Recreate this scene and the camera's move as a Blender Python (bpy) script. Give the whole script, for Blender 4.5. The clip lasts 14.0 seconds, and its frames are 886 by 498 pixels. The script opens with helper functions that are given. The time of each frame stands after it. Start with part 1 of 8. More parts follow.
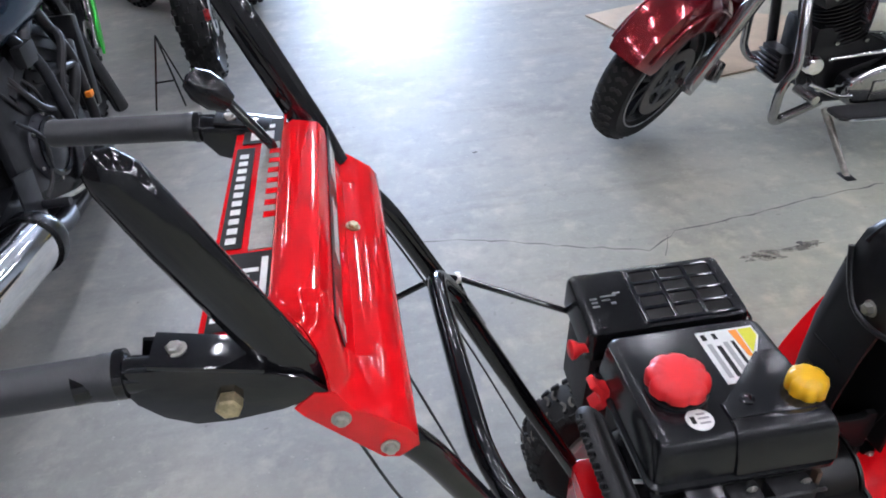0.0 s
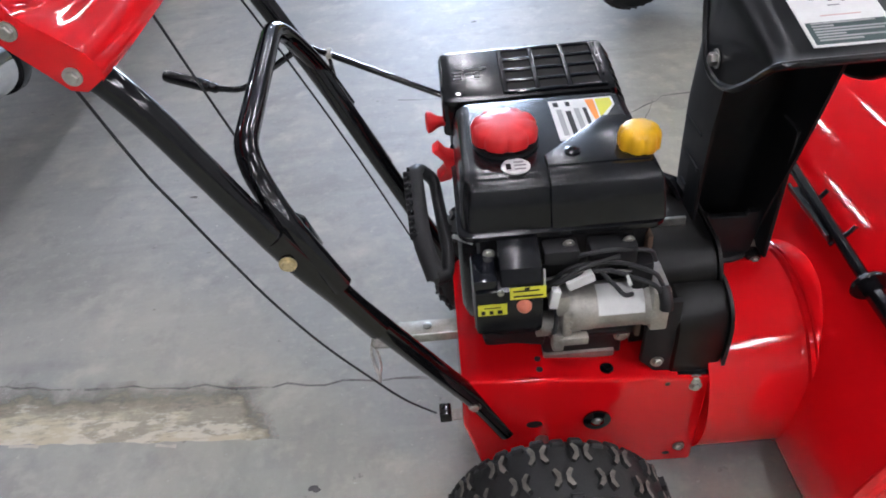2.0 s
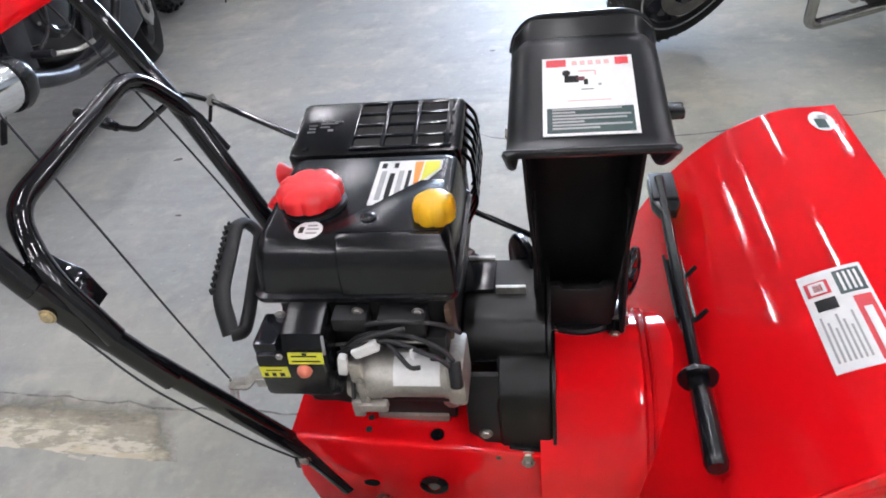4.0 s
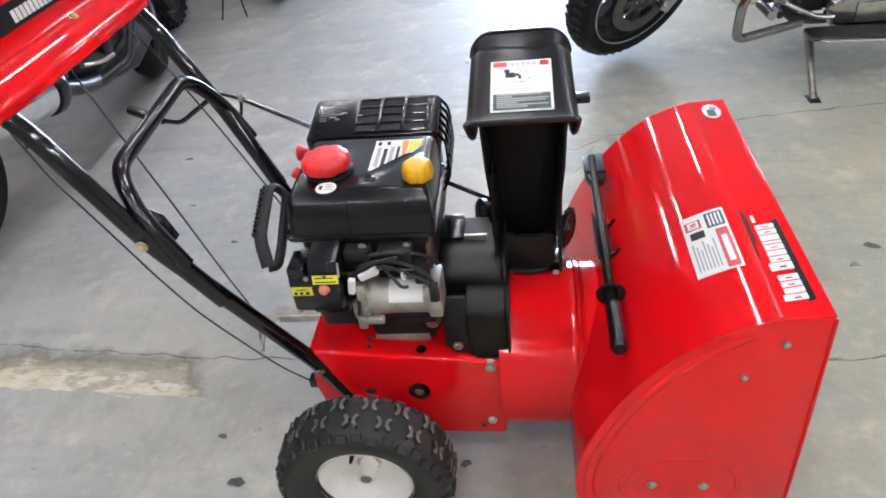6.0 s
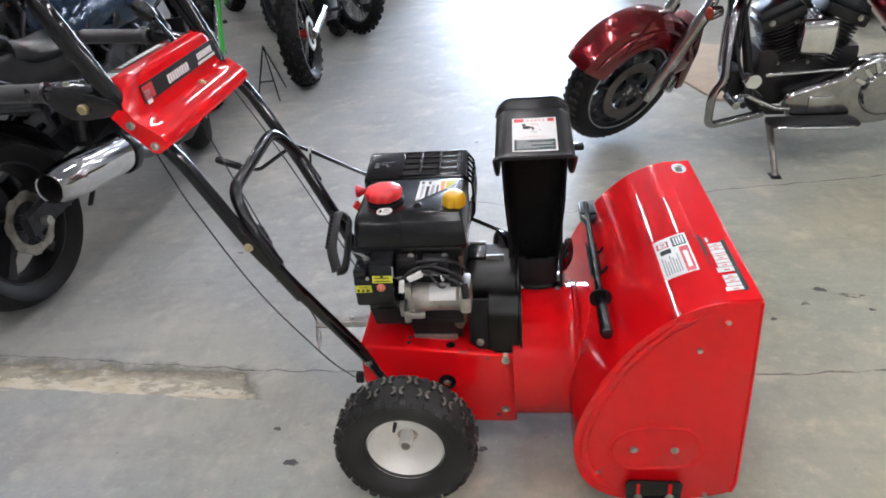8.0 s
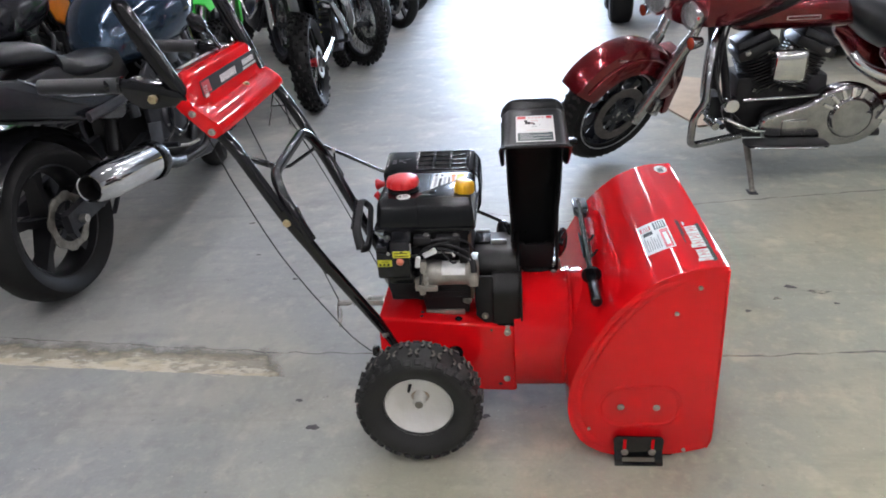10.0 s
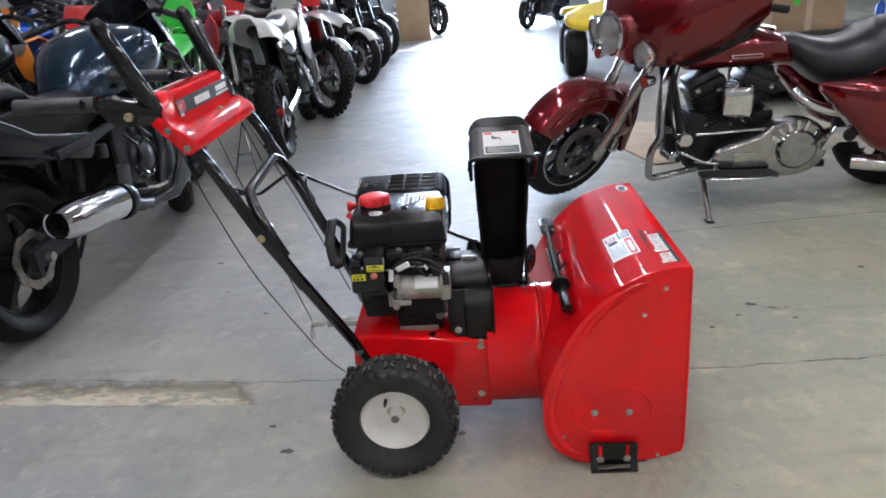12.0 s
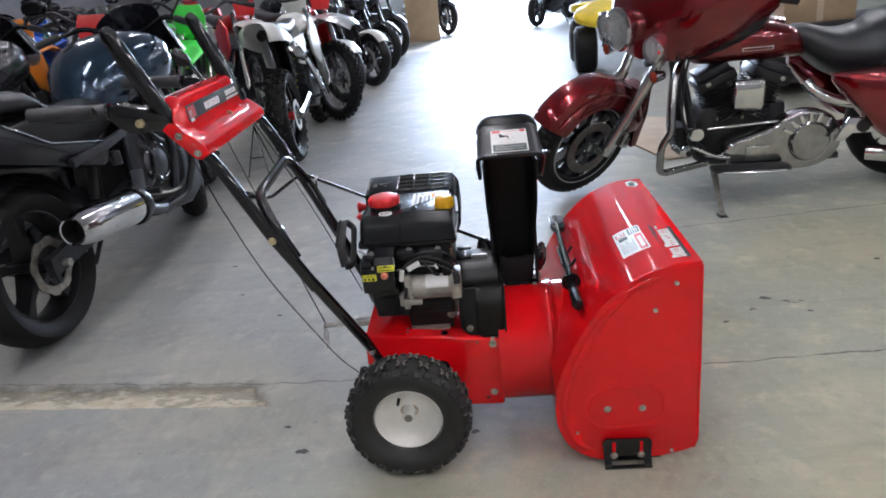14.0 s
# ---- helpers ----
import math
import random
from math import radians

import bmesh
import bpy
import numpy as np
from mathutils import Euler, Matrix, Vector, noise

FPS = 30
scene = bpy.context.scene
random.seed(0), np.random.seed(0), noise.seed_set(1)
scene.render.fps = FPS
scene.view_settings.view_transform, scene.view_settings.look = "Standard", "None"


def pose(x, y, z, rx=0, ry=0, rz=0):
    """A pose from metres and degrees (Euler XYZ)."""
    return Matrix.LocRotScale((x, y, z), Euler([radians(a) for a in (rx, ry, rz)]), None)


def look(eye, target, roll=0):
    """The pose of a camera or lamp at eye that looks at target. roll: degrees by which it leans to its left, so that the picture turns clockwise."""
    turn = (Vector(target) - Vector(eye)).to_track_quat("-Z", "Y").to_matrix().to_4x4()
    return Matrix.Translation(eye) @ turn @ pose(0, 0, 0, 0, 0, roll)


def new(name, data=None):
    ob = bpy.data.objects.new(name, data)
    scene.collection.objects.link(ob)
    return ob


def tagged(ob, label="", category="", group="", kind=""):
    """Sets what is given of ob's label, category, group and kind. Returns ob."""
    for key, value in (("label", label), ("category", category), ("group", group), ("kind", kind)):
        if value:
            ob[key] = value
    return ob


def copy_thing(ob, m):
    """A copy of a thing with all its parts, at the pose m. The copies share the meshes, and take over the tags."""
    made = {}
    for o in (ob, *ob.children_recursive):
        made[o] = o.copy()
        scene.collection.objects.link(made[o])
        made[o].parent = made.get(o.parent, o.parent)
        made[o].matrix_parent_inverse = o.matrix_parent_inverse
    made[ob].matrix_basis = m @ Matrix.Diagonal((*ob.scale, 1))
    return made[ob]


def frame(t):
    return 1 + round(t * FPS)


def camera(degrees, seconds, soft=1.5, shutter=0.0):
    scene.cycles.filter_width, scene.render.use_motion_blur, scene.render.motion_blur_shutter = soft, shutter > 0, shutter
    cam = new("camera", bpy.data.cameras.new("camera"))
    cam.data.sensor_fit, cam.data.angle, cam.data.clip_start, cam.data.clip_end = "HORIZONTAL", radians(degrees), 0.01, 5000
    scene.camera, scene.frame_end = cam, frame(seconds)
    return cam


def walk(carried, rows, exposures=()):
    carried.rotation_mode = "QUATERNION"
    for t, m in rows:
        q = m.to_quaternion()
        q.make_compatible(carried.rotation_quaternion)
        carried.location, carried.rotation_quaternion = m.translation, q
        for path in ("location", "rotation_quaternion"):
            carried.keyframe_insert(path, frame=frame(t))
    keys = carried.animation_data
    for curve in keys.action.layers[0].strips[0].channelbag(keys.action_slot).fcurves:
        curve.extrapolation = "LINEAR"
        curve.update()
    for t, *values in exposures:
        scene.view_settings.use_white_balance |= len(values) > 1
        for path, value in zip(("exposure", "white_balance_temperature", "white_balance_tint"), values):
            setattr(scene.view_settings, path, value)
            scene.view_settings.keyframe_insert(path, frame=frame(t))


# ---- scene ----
cam = camera(64.3, 14.0, soft=1.8)
PATH = [
    (0, (-0.411, -0.399, 1.359), (-0.223, 1.231, 0.215), -3.9),
    (0.5, (-0.33, -0.528, 1.292), (-0.233, 1.133, 0.183), -3.7),
    (1, (-0.261, -0.599, 1.213), (-0.155, 1.036, 0.066), -4.5),
    (1.5, (-0.196, -0.596, 1.153), (-0.144, 0.976, -0.083), -5.5),
    (2, (-0.114, -0.56, 1.124), (-0.142, 0.978, -0.154), -5.7),
    (2.5, (-0.024, -0.497, 1.114), (-0.122, 1.019, -0.186), -5.6),
    (3, (0.055, -0.47, 1.109), (-0.073, 1.028, -0.21), -6.2),
    (3.5, (0.153, -0.471, 1.137), (-0.076, 1.052, -0.14), -7.6),
    (4, (0.267, -0.5, 1.137), (-0.037, 1.048, -0.092), -8.1),
    (4.2, (0.292, -0.515, 1.143), (-0.018, 1.015, -0.107), -8.5),
    (6.3, (0.315, -0.88, 1.272), (0.096, 0.724, 0.097), -6.9),
    (6.5, (0.306, -0.921, 1.283), (0.119, 0.704, 0.132), -6.4),
    (7, (0.309, -1.034, 1.303), (0.119, 0.641, 0.227), -6.0),
    (7.5, (0.318, -1.148, 1.318), (0.092, 0.554, 0.292), -5.9),
    (8, (0.281, -1.216, 1.334), (0.05, 0.507, 0.345), -5.4),
    (8.2, (0.268, -1.255, 1.337), (0.054, 0.475, 0.357), -5.5),
    (10.5, (0.252, -1.515, 1.304), (0.057, 0.281, 0.445), -3.7),
    (11, (0.245, -1.538, 1.28), (0.11, 0.283, 0.464), -3.3),
    (11.5, (0.241, -1.555, 1.258), (0.148, 0.287, 0.483), -3.4),
    (12, (0.238, -1.571, 1.231), (0.135, 0.282, 0.484), -4.3),
    (12.5, (0.244, -1.577, 1.225), (0.125, 0.27, 0.468), -5.3),
    (13, (0.247, -1.577, 1.23), (0.117, 0.277, 0.492), -5.4),
    (13.5, (0.249, -1.578, 1.231), (0.115, 0.276, 0.493), -5.6),
    (14, (0.249, -1.578, 1.231), (0.106, 0.273, 0.487), -5.8),
]
EXPOSURES = [(0.0, 0.46, 5900, 14), (1.0, 0.22, 5900, 14), (1.5, 0.16, 5950, 14), (2.2, 0.46, 6180, 14), (3.5, 0.65, 6230, 13), (6.6, 0.69, 6330, 13), (8.0, 0.45, 6400, 13), (10.5, 0.28, 6270, 13), (14.0, 0.16, 6230, 13)]
walk(cam, [(t, look(eye, target, roll)) for t, eye, target, roll in PATH], EXPOSURES)

# ---- world, large lights, exposure ----
world = bpy.data.worlds.new("world")
scene.world = world
world.use_nodes = True
sky = world.node_tree.nodes.new("ShaderNodeTexSky")
sky.sky_type = "NISHITA"
sky.sun_disc = False
sky.sun_elevation = radians(38)
sky.sun_rotation = radians(14)
back = world.node_tree.nodes["Background"]
world.node_tree.links.new(sky.outputs[0], back.inputs[0])
back.inputs[1].default_value = 0.15
sun = new("sun", bpy.data.lights.new("sun", "SUN"))
sun.data.energy = 5.0
sun.data.angle = radians(0.5)
sun.data.color = (1.0, 0.95, 0.88)
sun.matrix_world = look((8, 46, 24), (0, 14, 0))
scene.view_settings.exposure = 0.0


# ---- materials ----
def mat(name, colour, rough=0.5, metal=0.0, vary=0.15, scale=12.0, fine=220.0, bump=0.05, coat=0.0, second=None, mask=3.0, wear=0.5, spec=0.5, random_tone=0.0):
    """A surface with two scales of variation: large mottling (second colour) and fine grain with a little relief."""
    m = bpy.data.materials.new(name)
    m.use_nodes = True
    nt = m.node_tree
    b = nt.nodes["Principled BSDF"]
    link = nt.links.new
    tc = nt.nodes.new("ShaderNodeTexCoord")
    big = nt.nodes.new("ShaderNodeTexNoise")
    big.inputs["Scale"].default_value = mask if second else scale
    big.inputs["Detail"].default_value = 6
    big.inputs["Roughness"].default_value = 0.62
    small = nt.nodes.new("ShaderNodeTexNoise")
    small.inputs["Scale"].default_value = fine
    small.inputs["Detail"].default_value = 3
    for n in (big, small):
        link(tc.outputs["Object"], n.inputs["Vector"])
    ramp = nt.nodes.new("ShaderNodeValToRGB")
    ramp.color_ramp.elements[0].position = 0.5 - 0.25 * wear
    ramp.color_ramp.elements[1].position = 0.5 + 0.25 * wear
    dark = [c * (1 - vary) for c in colour]
    other = second if second else [min(1, c * (1 + vary)) for c in colour]
    ramp.color_ramp.elements[0].color = (*(dark if not second else colour), 1)
    ramp.color_ramp.elements[1].color = (*other, 1)
    link(big.outputs["Fac"], ramp.inputs["Fac"])
    mix = nt.nodes.new("ShaderNodeMix")
    mix.data_type, mix.blend_type = "RGBA", "MULTIPLY"
    mix.inputs["Factor"].default_value = 1.0
    link(ramp.outputs["Color"], mix.inputs["A"])
    grain = nt.nodes.new("ShaderNodeMapRange")
    grain.inputs["To Min"].default_value = 1 - vary
    grain.inputs["To Max"].default_value = 1 + vary * 0.6
    link(small.outputs["Fac"], grain.inputs["Value"])
    link(grain.outputs["Result"], mix.inputs["B"])
    last = mix.outputs["Result"]
    if random_tone:
        info = nt.nodes.new("ShaderNodeObjectInfo")
        rr = nt.nodes.new("ShaderNodeMapRange")
        rr.inputs["To Min"].default_value = 1 - random_tone
        rr.inputs["To Max"].default_value = 1 + random_tone
        link(info.outputs["Random"], rr.inputs["Value"])
        mx = nt.nodes.new("ShaderNodeMix")
        mx.data_type, mx.blend_type = "RGBA", "MULTIPLY"
        mx.inputs["Factor"].default_value = 1.0
        link(last, mx.inputs["A"])
        link(rr.outputs["Result"], mx.inputs["B"])
        last = mx.outputs["Result"]
    link(last, b.inputs["Base Color"])
    rmap = nt.nodes.new("ShaderNodeMapRange")
    rmap.inputs["To Min"].default_value = max(0.02, rough * 0.75)
    rmap.inputs["To Max"].default_value = min(1, rough * 1.3)
    link(big.outputs["Fac"], rmap.inputs["Value"])
    link(rmap.outputs["Result"], b.inputs["Roughness"])
    b.inputs["Metallic"].default_value = metal
    b.inputs["Specular IOR Level"].default_value = spec
    b.inputs["Coat Weight"].default_value = coat
    b.inputs["Coat Roughness"].default_value = 0.03
    if bump:
        bp = nt.nodes.new("ShaderNodeBump")
        bp.inputs["Strength"].default_value = bump
        bp.inputs["Distance"].default_value = 0.002
        link(small.outputs["Fac"], bp.inputs["Height"])
        link(bp.outputs["Normal"], b.inputs["Normal"])
    return m


def glow(name, colour, strength):
    m = bpy.data.materials.new(name)
    m.use_nodes = True
    b = m.node_tree.nodes["Principled BSDF"]
    b.inputs["Base Color"].default_value = (*colour, 1)
    b.inputs["Emission Color"].default_value = (*colour, 1)
    b.inputs["Emission Strength"].default_value = strength
    return m


RED = mat("red_paint", (0.72, 0.005, 0.008), 0.068, vary=0.012, scale=3, fine=420, bump=0.004, spec=0.5)
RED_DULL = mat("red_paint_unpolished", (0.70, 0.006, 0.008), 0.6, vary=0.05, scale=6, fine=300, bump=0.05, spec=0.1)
BLACK_PAINT = mat("black_gloss_paint", (0.006, 0.006, 0.007), 0.085, vary=0.3, scale=9, fine=300, bump=0.004, spec=0.6)
BLACK_PLASTIC = mat("black_plastic", (0.0065, 0.0068, 0.0080), 0.20, vary=0.3, scale=7, fine=260, bump=0.010, spec=0.42)
BLACK_MATT = mat("black_matt", (0.013, 0.013, 0.014), 0.5, vary=0.3, scale=10, fine=500, bump=0.1, spec=0.3)
BELT = mat("belt_cover_black", (0.0060, 0.0056, 0.0052), 0.36, vary=0.3, scale=8, fine=260, bump=0.015, spec=0.32)
CHUTE_IN = mat("chute_black", (0.0090, 0.0092, 0.0100), 0.55, vary=0.25, scale=6, fine=260, bump=0.015, spec=0.25)
HOOD = mat("hood_black_plastic", (0.0075, 0.008, 0.009), 0.30, vary=0.25, scale=6, fine=260, bump=0.015, spec=0.35)
RUBBER = mat("tyre_rubber", (0.010, 0.010, 0.0105), 0.62, vary=0.35, scale=18, fine=260, bump=0.25, second=(0.024, 0.023, 0.021), mask=9, wear=0.8)
LUG_TIP = mat("worn_lug", (0.16, 0.145, 0.125), 0.85, vary=0.3, scale=60, fine=300, bump=0.2)
WHITE_RIM = mat("white_rim_paint", (0.84, 0.83, 0.80), 0.09, vary=0.04, second=(0.74, 0.71, 0.65), mask=14, wear=1.2, fine=48, bump=0.9)
STEEL = mat("zinc_steel", (0.55, 0.54, 0.50), 0.36, metal=1.0, vary=0.2, scale=40, fine=400, bump=0.05)
STEEL_DULL = mat("dull_bare_steel", (0.34, 0.32, 0.28), 0.42, metal=0.85, vary=0.25, scale=30, fine=300, bump=0.06)
BLACK_GLOSS = mat("gloss_black_plastic", (0.006, 0.007, 0.010), 0.12, vary=0.2, scale=12, fine=300, bump=0.01, spec=0.55)
BOLT_YELLOW = mat("yellow_zinc", (0.60, 0.50, 0.30), 0.40, metal=0.8, vary=0.25, scale=60, fine=500)
ALU = mat("cast_aluminium", (0.62, 0.60, 0.54), 0.46, metal=0.7, vary=0.25, scale=25, fine=240, bump=0.25, second=(0.30, 0.28, 0.25), mask=22, wear=1.2)
CHROME = mat("chrome", (0.78, 0.78, 0.78), 0.09, metal=1.0, vary=0.06, scale=20, fine=300, bump=0.0)
CHROME_DARK = mat("tinted_chrome", (0.40, 0.40, 0.40), 0.14, metal=1.0, vary=0.15, scale=14, fine=260, bump=0.02)
CHROME_DULL = mat("dull_chrome", (0.50, 0.50, 0.49), 0.22, metal=1.0, vary=0.15, scale=20, fine=260, bump=0.04)
GREY_RUST = mat("rusted_steel", (0.12, 0.075, 0.05), 0.7, metal=0.3, vary=0.3, scale=30, fine=200, bump=0.2)
RUST_STAIN = mat("rust_stained_paint", (0.30, 0.17, 0.07), 0.6, vary=0.3, scale=60, fine=200, bump=0.1, second=(0.55, 0.50, 0.42), mask=70, wear=0.6)
GRIP = mat("grey_grip_rubber", (0.022, 0.023, 0.026), 0.42, vary=0.2, scale=20, fine=420, bump=0.1)
KNOB_RED = mat("red_plastic", (0.70, 0.018, 0.022), 0.34, vary=0.06, scale=30, fine=500, bump=0.04)
KNOB_YELLOW = mat("yellow_plastic", (0.86, 0.47, 0.012), 0.30, vary=0.06, scale=30, fine=500, bump=0.04)
PRIMER = mat("primer_pink_rubber", (0.72, 0.22, 0.14), 0.45, vary=0.1, scale=40)
LABEL_WHITE = mat("white_label", (0.80, 0.80, 0.78), 0.36, vary=0.04, scale=40, fine=400, bump=0.01)
LABEL_BLACK = mat("label_black", (0.012, 0.012, 0.012), 0.30, vary=0.1, spec=0.2)
LABEL_GREY = mat("label_grey_print", (0.36, 0.36, 0.36), 0.4, vary=0.1)
EMBOSS = mat("scuffed_emboss", (0.09, 0.09, 0.095), 0.5, vary=0.2)
LABEL_RED = mat("label_red", (0.60, 0.03, 0.04), 0.35, vary=0.08)
LABEL_PINK = mat("label_pale_red_print", (0.70, 0.42, 0.40), 0.4, vary=0.06)
LABEL_MAROON = mat("label_maroon", (0.16, 0.03, 0.04), 0.4, vary=0.08)
LABEL_YELLOW = mat("label_yellow", (0.72, 0.70, 0.05), 0.35, vary=0.08)
LABEL_ORANGE = mat("label_orange", (0.85, 0.28, 0.03), 0.35, vary=0.08)
LABEL_GREEN = mat("label_dark_green", (0.030, 0.060, 0.058), 0.35, vary=0.08)
CABLE = mat("black_cable", (0.02, 0.02, 0.022), 0.5, vary=0.2)
HOLE = mat("dark_hole", (0.006, 0.005, 0.005), 0.8, vary=0.2)
WALL = mat("painted_block_wall", (0.30, 0.30, 0.29), 0.7, vary=0.06, scale=2, fine=60, bump=0.1)
WALL_DARK = mat("brown_wall_panelling", (0.085, 0.070, 0.066), 0.7, vary=0.2, scale=2, fine=60, bump=0.1)
CEIL = mat("dark_ceiling_deck", (0.16, 0.16, 0.165), 0.8, vary=0.05, scale=2, fine=60)


# ---- mesh helpers ----
def part(name, bm, material, parent=None, label="", smooth=40):
    """Links a bmesh as one mesh object, under a thing or a part."""
    bmesh.ops.recalc_face_normals(bm, faces=bm.faces)
    me = bpy.data.meshes.new(name)
    bm.to_mesh(me)
    bm.free()
    me.materials.append(material)
    if smooth:
        me.polygons.foreach_set("use_smooth", [True] * len(me.polygons))
        me.set_sharp_from_angle(angle=radians(smooth))
    ob = new(name, me)
    if parent:
        ob.parent = parent
    if label:
        tagged(ob, label)
    return ob


def thing(name, m, label, category, group="", kind=""):
    ob = new(name)
    ob.empty_display_size = 0.1
    ob.matrix_world = m
    return tagged(ob, label, category, group, kind)


def box(size, at=(0, 0, 0), bevel=0.0, m=None, seg=2, bm=None):
    bm = bm or bmesh.new()
    r = bmesh.ops.create_cube(bm, size=1)
    vs = r["verts"]
    bmesh.ops.scale(bm, vec=size, verts=vs)
    if bevel:
        es = list({e for v in vs for e in v.link_edges})
        r = bmesh.ops.bevel(bm, geom=es, offset=bevel, segments=seg, affect="EDGES", profile=0.6)
        vs = list({v for f in r["faces"] for v in f.verts} | {v for v in vs if v.is_valid})
    mm = Matrix.Translation(at) @ (m if m else Matrix.Identity(4))
    bmesh.ops.transform(bm, matrix=mm, verts=vs)
    return bm


def box2(lo, hi, bevel=0.0, seg=2, bm=None):
    size = [b - a for a, b in zip(lo, hi)]
    return box(size, [(a + b) / 2 for a, b in zip(lo, hi)], bevel, seg=seg, bm=bm)


def fillet(path, radius, n=5):
    pts = [Vector(p) for p in path]
    if radius <= 0 or len(pts) < 3:
        return pts
    out = [pts[0]]
    for a, b, c in zip(pts, pts[1:], pts[2:]):
        d = min(radius, (a - b).length * 0.45, (c - b).length * 0.45)
        p, q = b + (a - b).normalized() * d, b + (c - b).normalized() * d
        for i in range(n + 1):
            t = i / n
            out.append(p * (1 - t) ** 2 + b * 2 * t * (1 - t) + q * t * t)
    out.append(pts[-1])
    return out


def tube(path, r, seg=12, bend=0.03, bm=None, caps=True, flat=1.0):
    """A round bar along a path; r may be a list of radii at the path's own points (no bends then)."""
    bm = bm or bmesh.new()
    radii = None
    if isinstance(r, (list, tuple)):
        pts, radii = [Vector(p) for p in path], r
    else:
        pts = fillet(path, bend)
    ring0, normal = None, None
    rings = []
    for i, p in enumerate(pts):
        t = (pts[min(i + 1, len(pts) - 1)] - pts[max(i - 1, 0)]).normalized()
        if normal is None:
            ref = Vector((0, 1, 0)) if abs(t.y) < 0.9 else Vector((0, 0, 1))
            normal = (ref - t * ref.dot(t)).normalized()
        else:
            normal = (normal - t * normal.dot(t)).normalized()
        side = t.cross(normal)
        rad = radii[i] if radii else r
        rings.append([bm.verts.new(p + normal * math.cos(a) * rad + side * math.sin(a) * rad * flat) for a in (2 * math.pi * k / seg for k in range(seg))])
    for a, b in zip(rings, rings[1:]):
        for k in range(seg):
            bm.faces.new((a[k], a[(k + 1) % seg], b[(k + 1) % seg], b[k]))
    if caps:
        bm.faces.new(rings[0])
        bm.faces.new(rings[-1])
    return bm


def lathe(profile, seg=32, m=None, bm=None, closed=False):
    """Turns (radius, height) points about the z axis; m moves the result."""
    bm = bm or bmesh.new()
    m = m or Matrix.Identity(4)
    rings = []
    for r, h in profile:
        if r < 1e-6:
            rings.append([bm.verts.new(m @ Vector((0, 0, h)))])
        else:
            rings.append([bm.verts.new(m @ Vector((r * math.cos(a), r * math.sin(a), h))) for a in (2 * math.pi * k / seg for k in range(seg))])
    pairs = list(zip(rings, rings[1:]))
    if closed:
        pairs.append((rings[-1], rings[0]))
    for a, b in pairs:
        for k in range(seg):
            j = (k + 1) % seg
            if len(a) == 1 and len(b) == 1:
                continue
            if len(a) == 1:
                bm.faces.new((a[0], b[j], b[k]))
            elif len(b) == 1:
                bm.faces.new((a[k], a[j], b[0]))
            else:
                bm.faces.new((a[k], a[j], b[j], b[k]))
    return bm


AX = Matrix.Rotation(radians(90), 4, "Y")    # z axis laid along +x
AY = Matrix.Rotation(radians(90), 4, "X")    # z axis laid along -y


def at(x, y, z):
    return Matrix.Translation((x, y, z))


def cyl(r, length, m=None, seg=20, bevel=0.0, bm=None):
    """A bar of that length from the origin along z, with chamfered ends."""
    b = min(bevel, r * 0.9, length * 0.45)
    pr = [(0, 0), (r - b, 0), (r, b), (r, length - b), (r - b, length), (0, length)] if b else [(0, 0), (r, 0), (r, length), (0, length)]
    return lathe(pr, seg, m, bm)


def prism(poly, axis, lo, hi, bevel=0.0, bm=None, seg=2):
    """A polygon pushed along an axis: for 'y' its points are (x, z), for 'z' (x, y), for 'x' (y, z)."""
    bm = bm or bmesh.new()
    def put(p, d):
        return {"y": (p[0], d, p[1]), "z": (p[0], p[1], d), "x": (d, p[0], p[1])}[axis]
    a = [bm.verts.new(put(p, lo)) for p in poly]
    b = [bm.verts.new(put(p, hi)) for p in poly]
    fs = [bm.faces.new(a), bm.faces.new(b)]
    n = len(poly)
    for k in range(n):
        fs.append(bm.faces.new((a[k], a[(k + 1) % n], b[(k + 1) % n], b[k])))
    bmesh.ops.recalc_face_normals(bm, faces=fs)
    if bevel:
        es = list({e for e in fs[0].edges} | {e for e in fs[1].edges})
        bmesh.ops.bevel(bm, geom=es, offset=bevel, segments=seg, affect="EDGES", profile=0.5)
    return bm


def sheet(poly, axis, lo, hi, thick=0.003, bm=None):
    """An open bent sheet: a polyline of (x, z) pushed along y (or (y, z) along x), with thickness to the inside."""
    bm = bm or bmesh.new()
    pts = [Vector(p) for p in poly]
    inner = []
    for i, p in enumerate(pts):
        t = (pts[min(i + 1, len(pts) - 1)] - pts[max(i - 1, 0)]).normalized()
        inner.append(p + Vector((-t.y, t.x)) * thick)
    return prism([tuple(p) for p in pts] + [tuple(p) for p in reversed(inner)], axis, lo, hi, bm=bm)


def rrect(x0, y0, x1, y1, r, n=5):
    """Points of a rounded rectangle."""
    out = []
    for cx, cy, a0 in ((x1 - r, y1 - r, 0), (x0 + r, y1 - r, 90), (x0 + r, y0 + r, 180), (x1 - r, y0 + r, 270)):
        for k in range(n + 1):
            a = radians(a0 + 90 * k / n)
            out.append((cx + r * math.cos(a), cy + r * math.sin(a)))
    return out


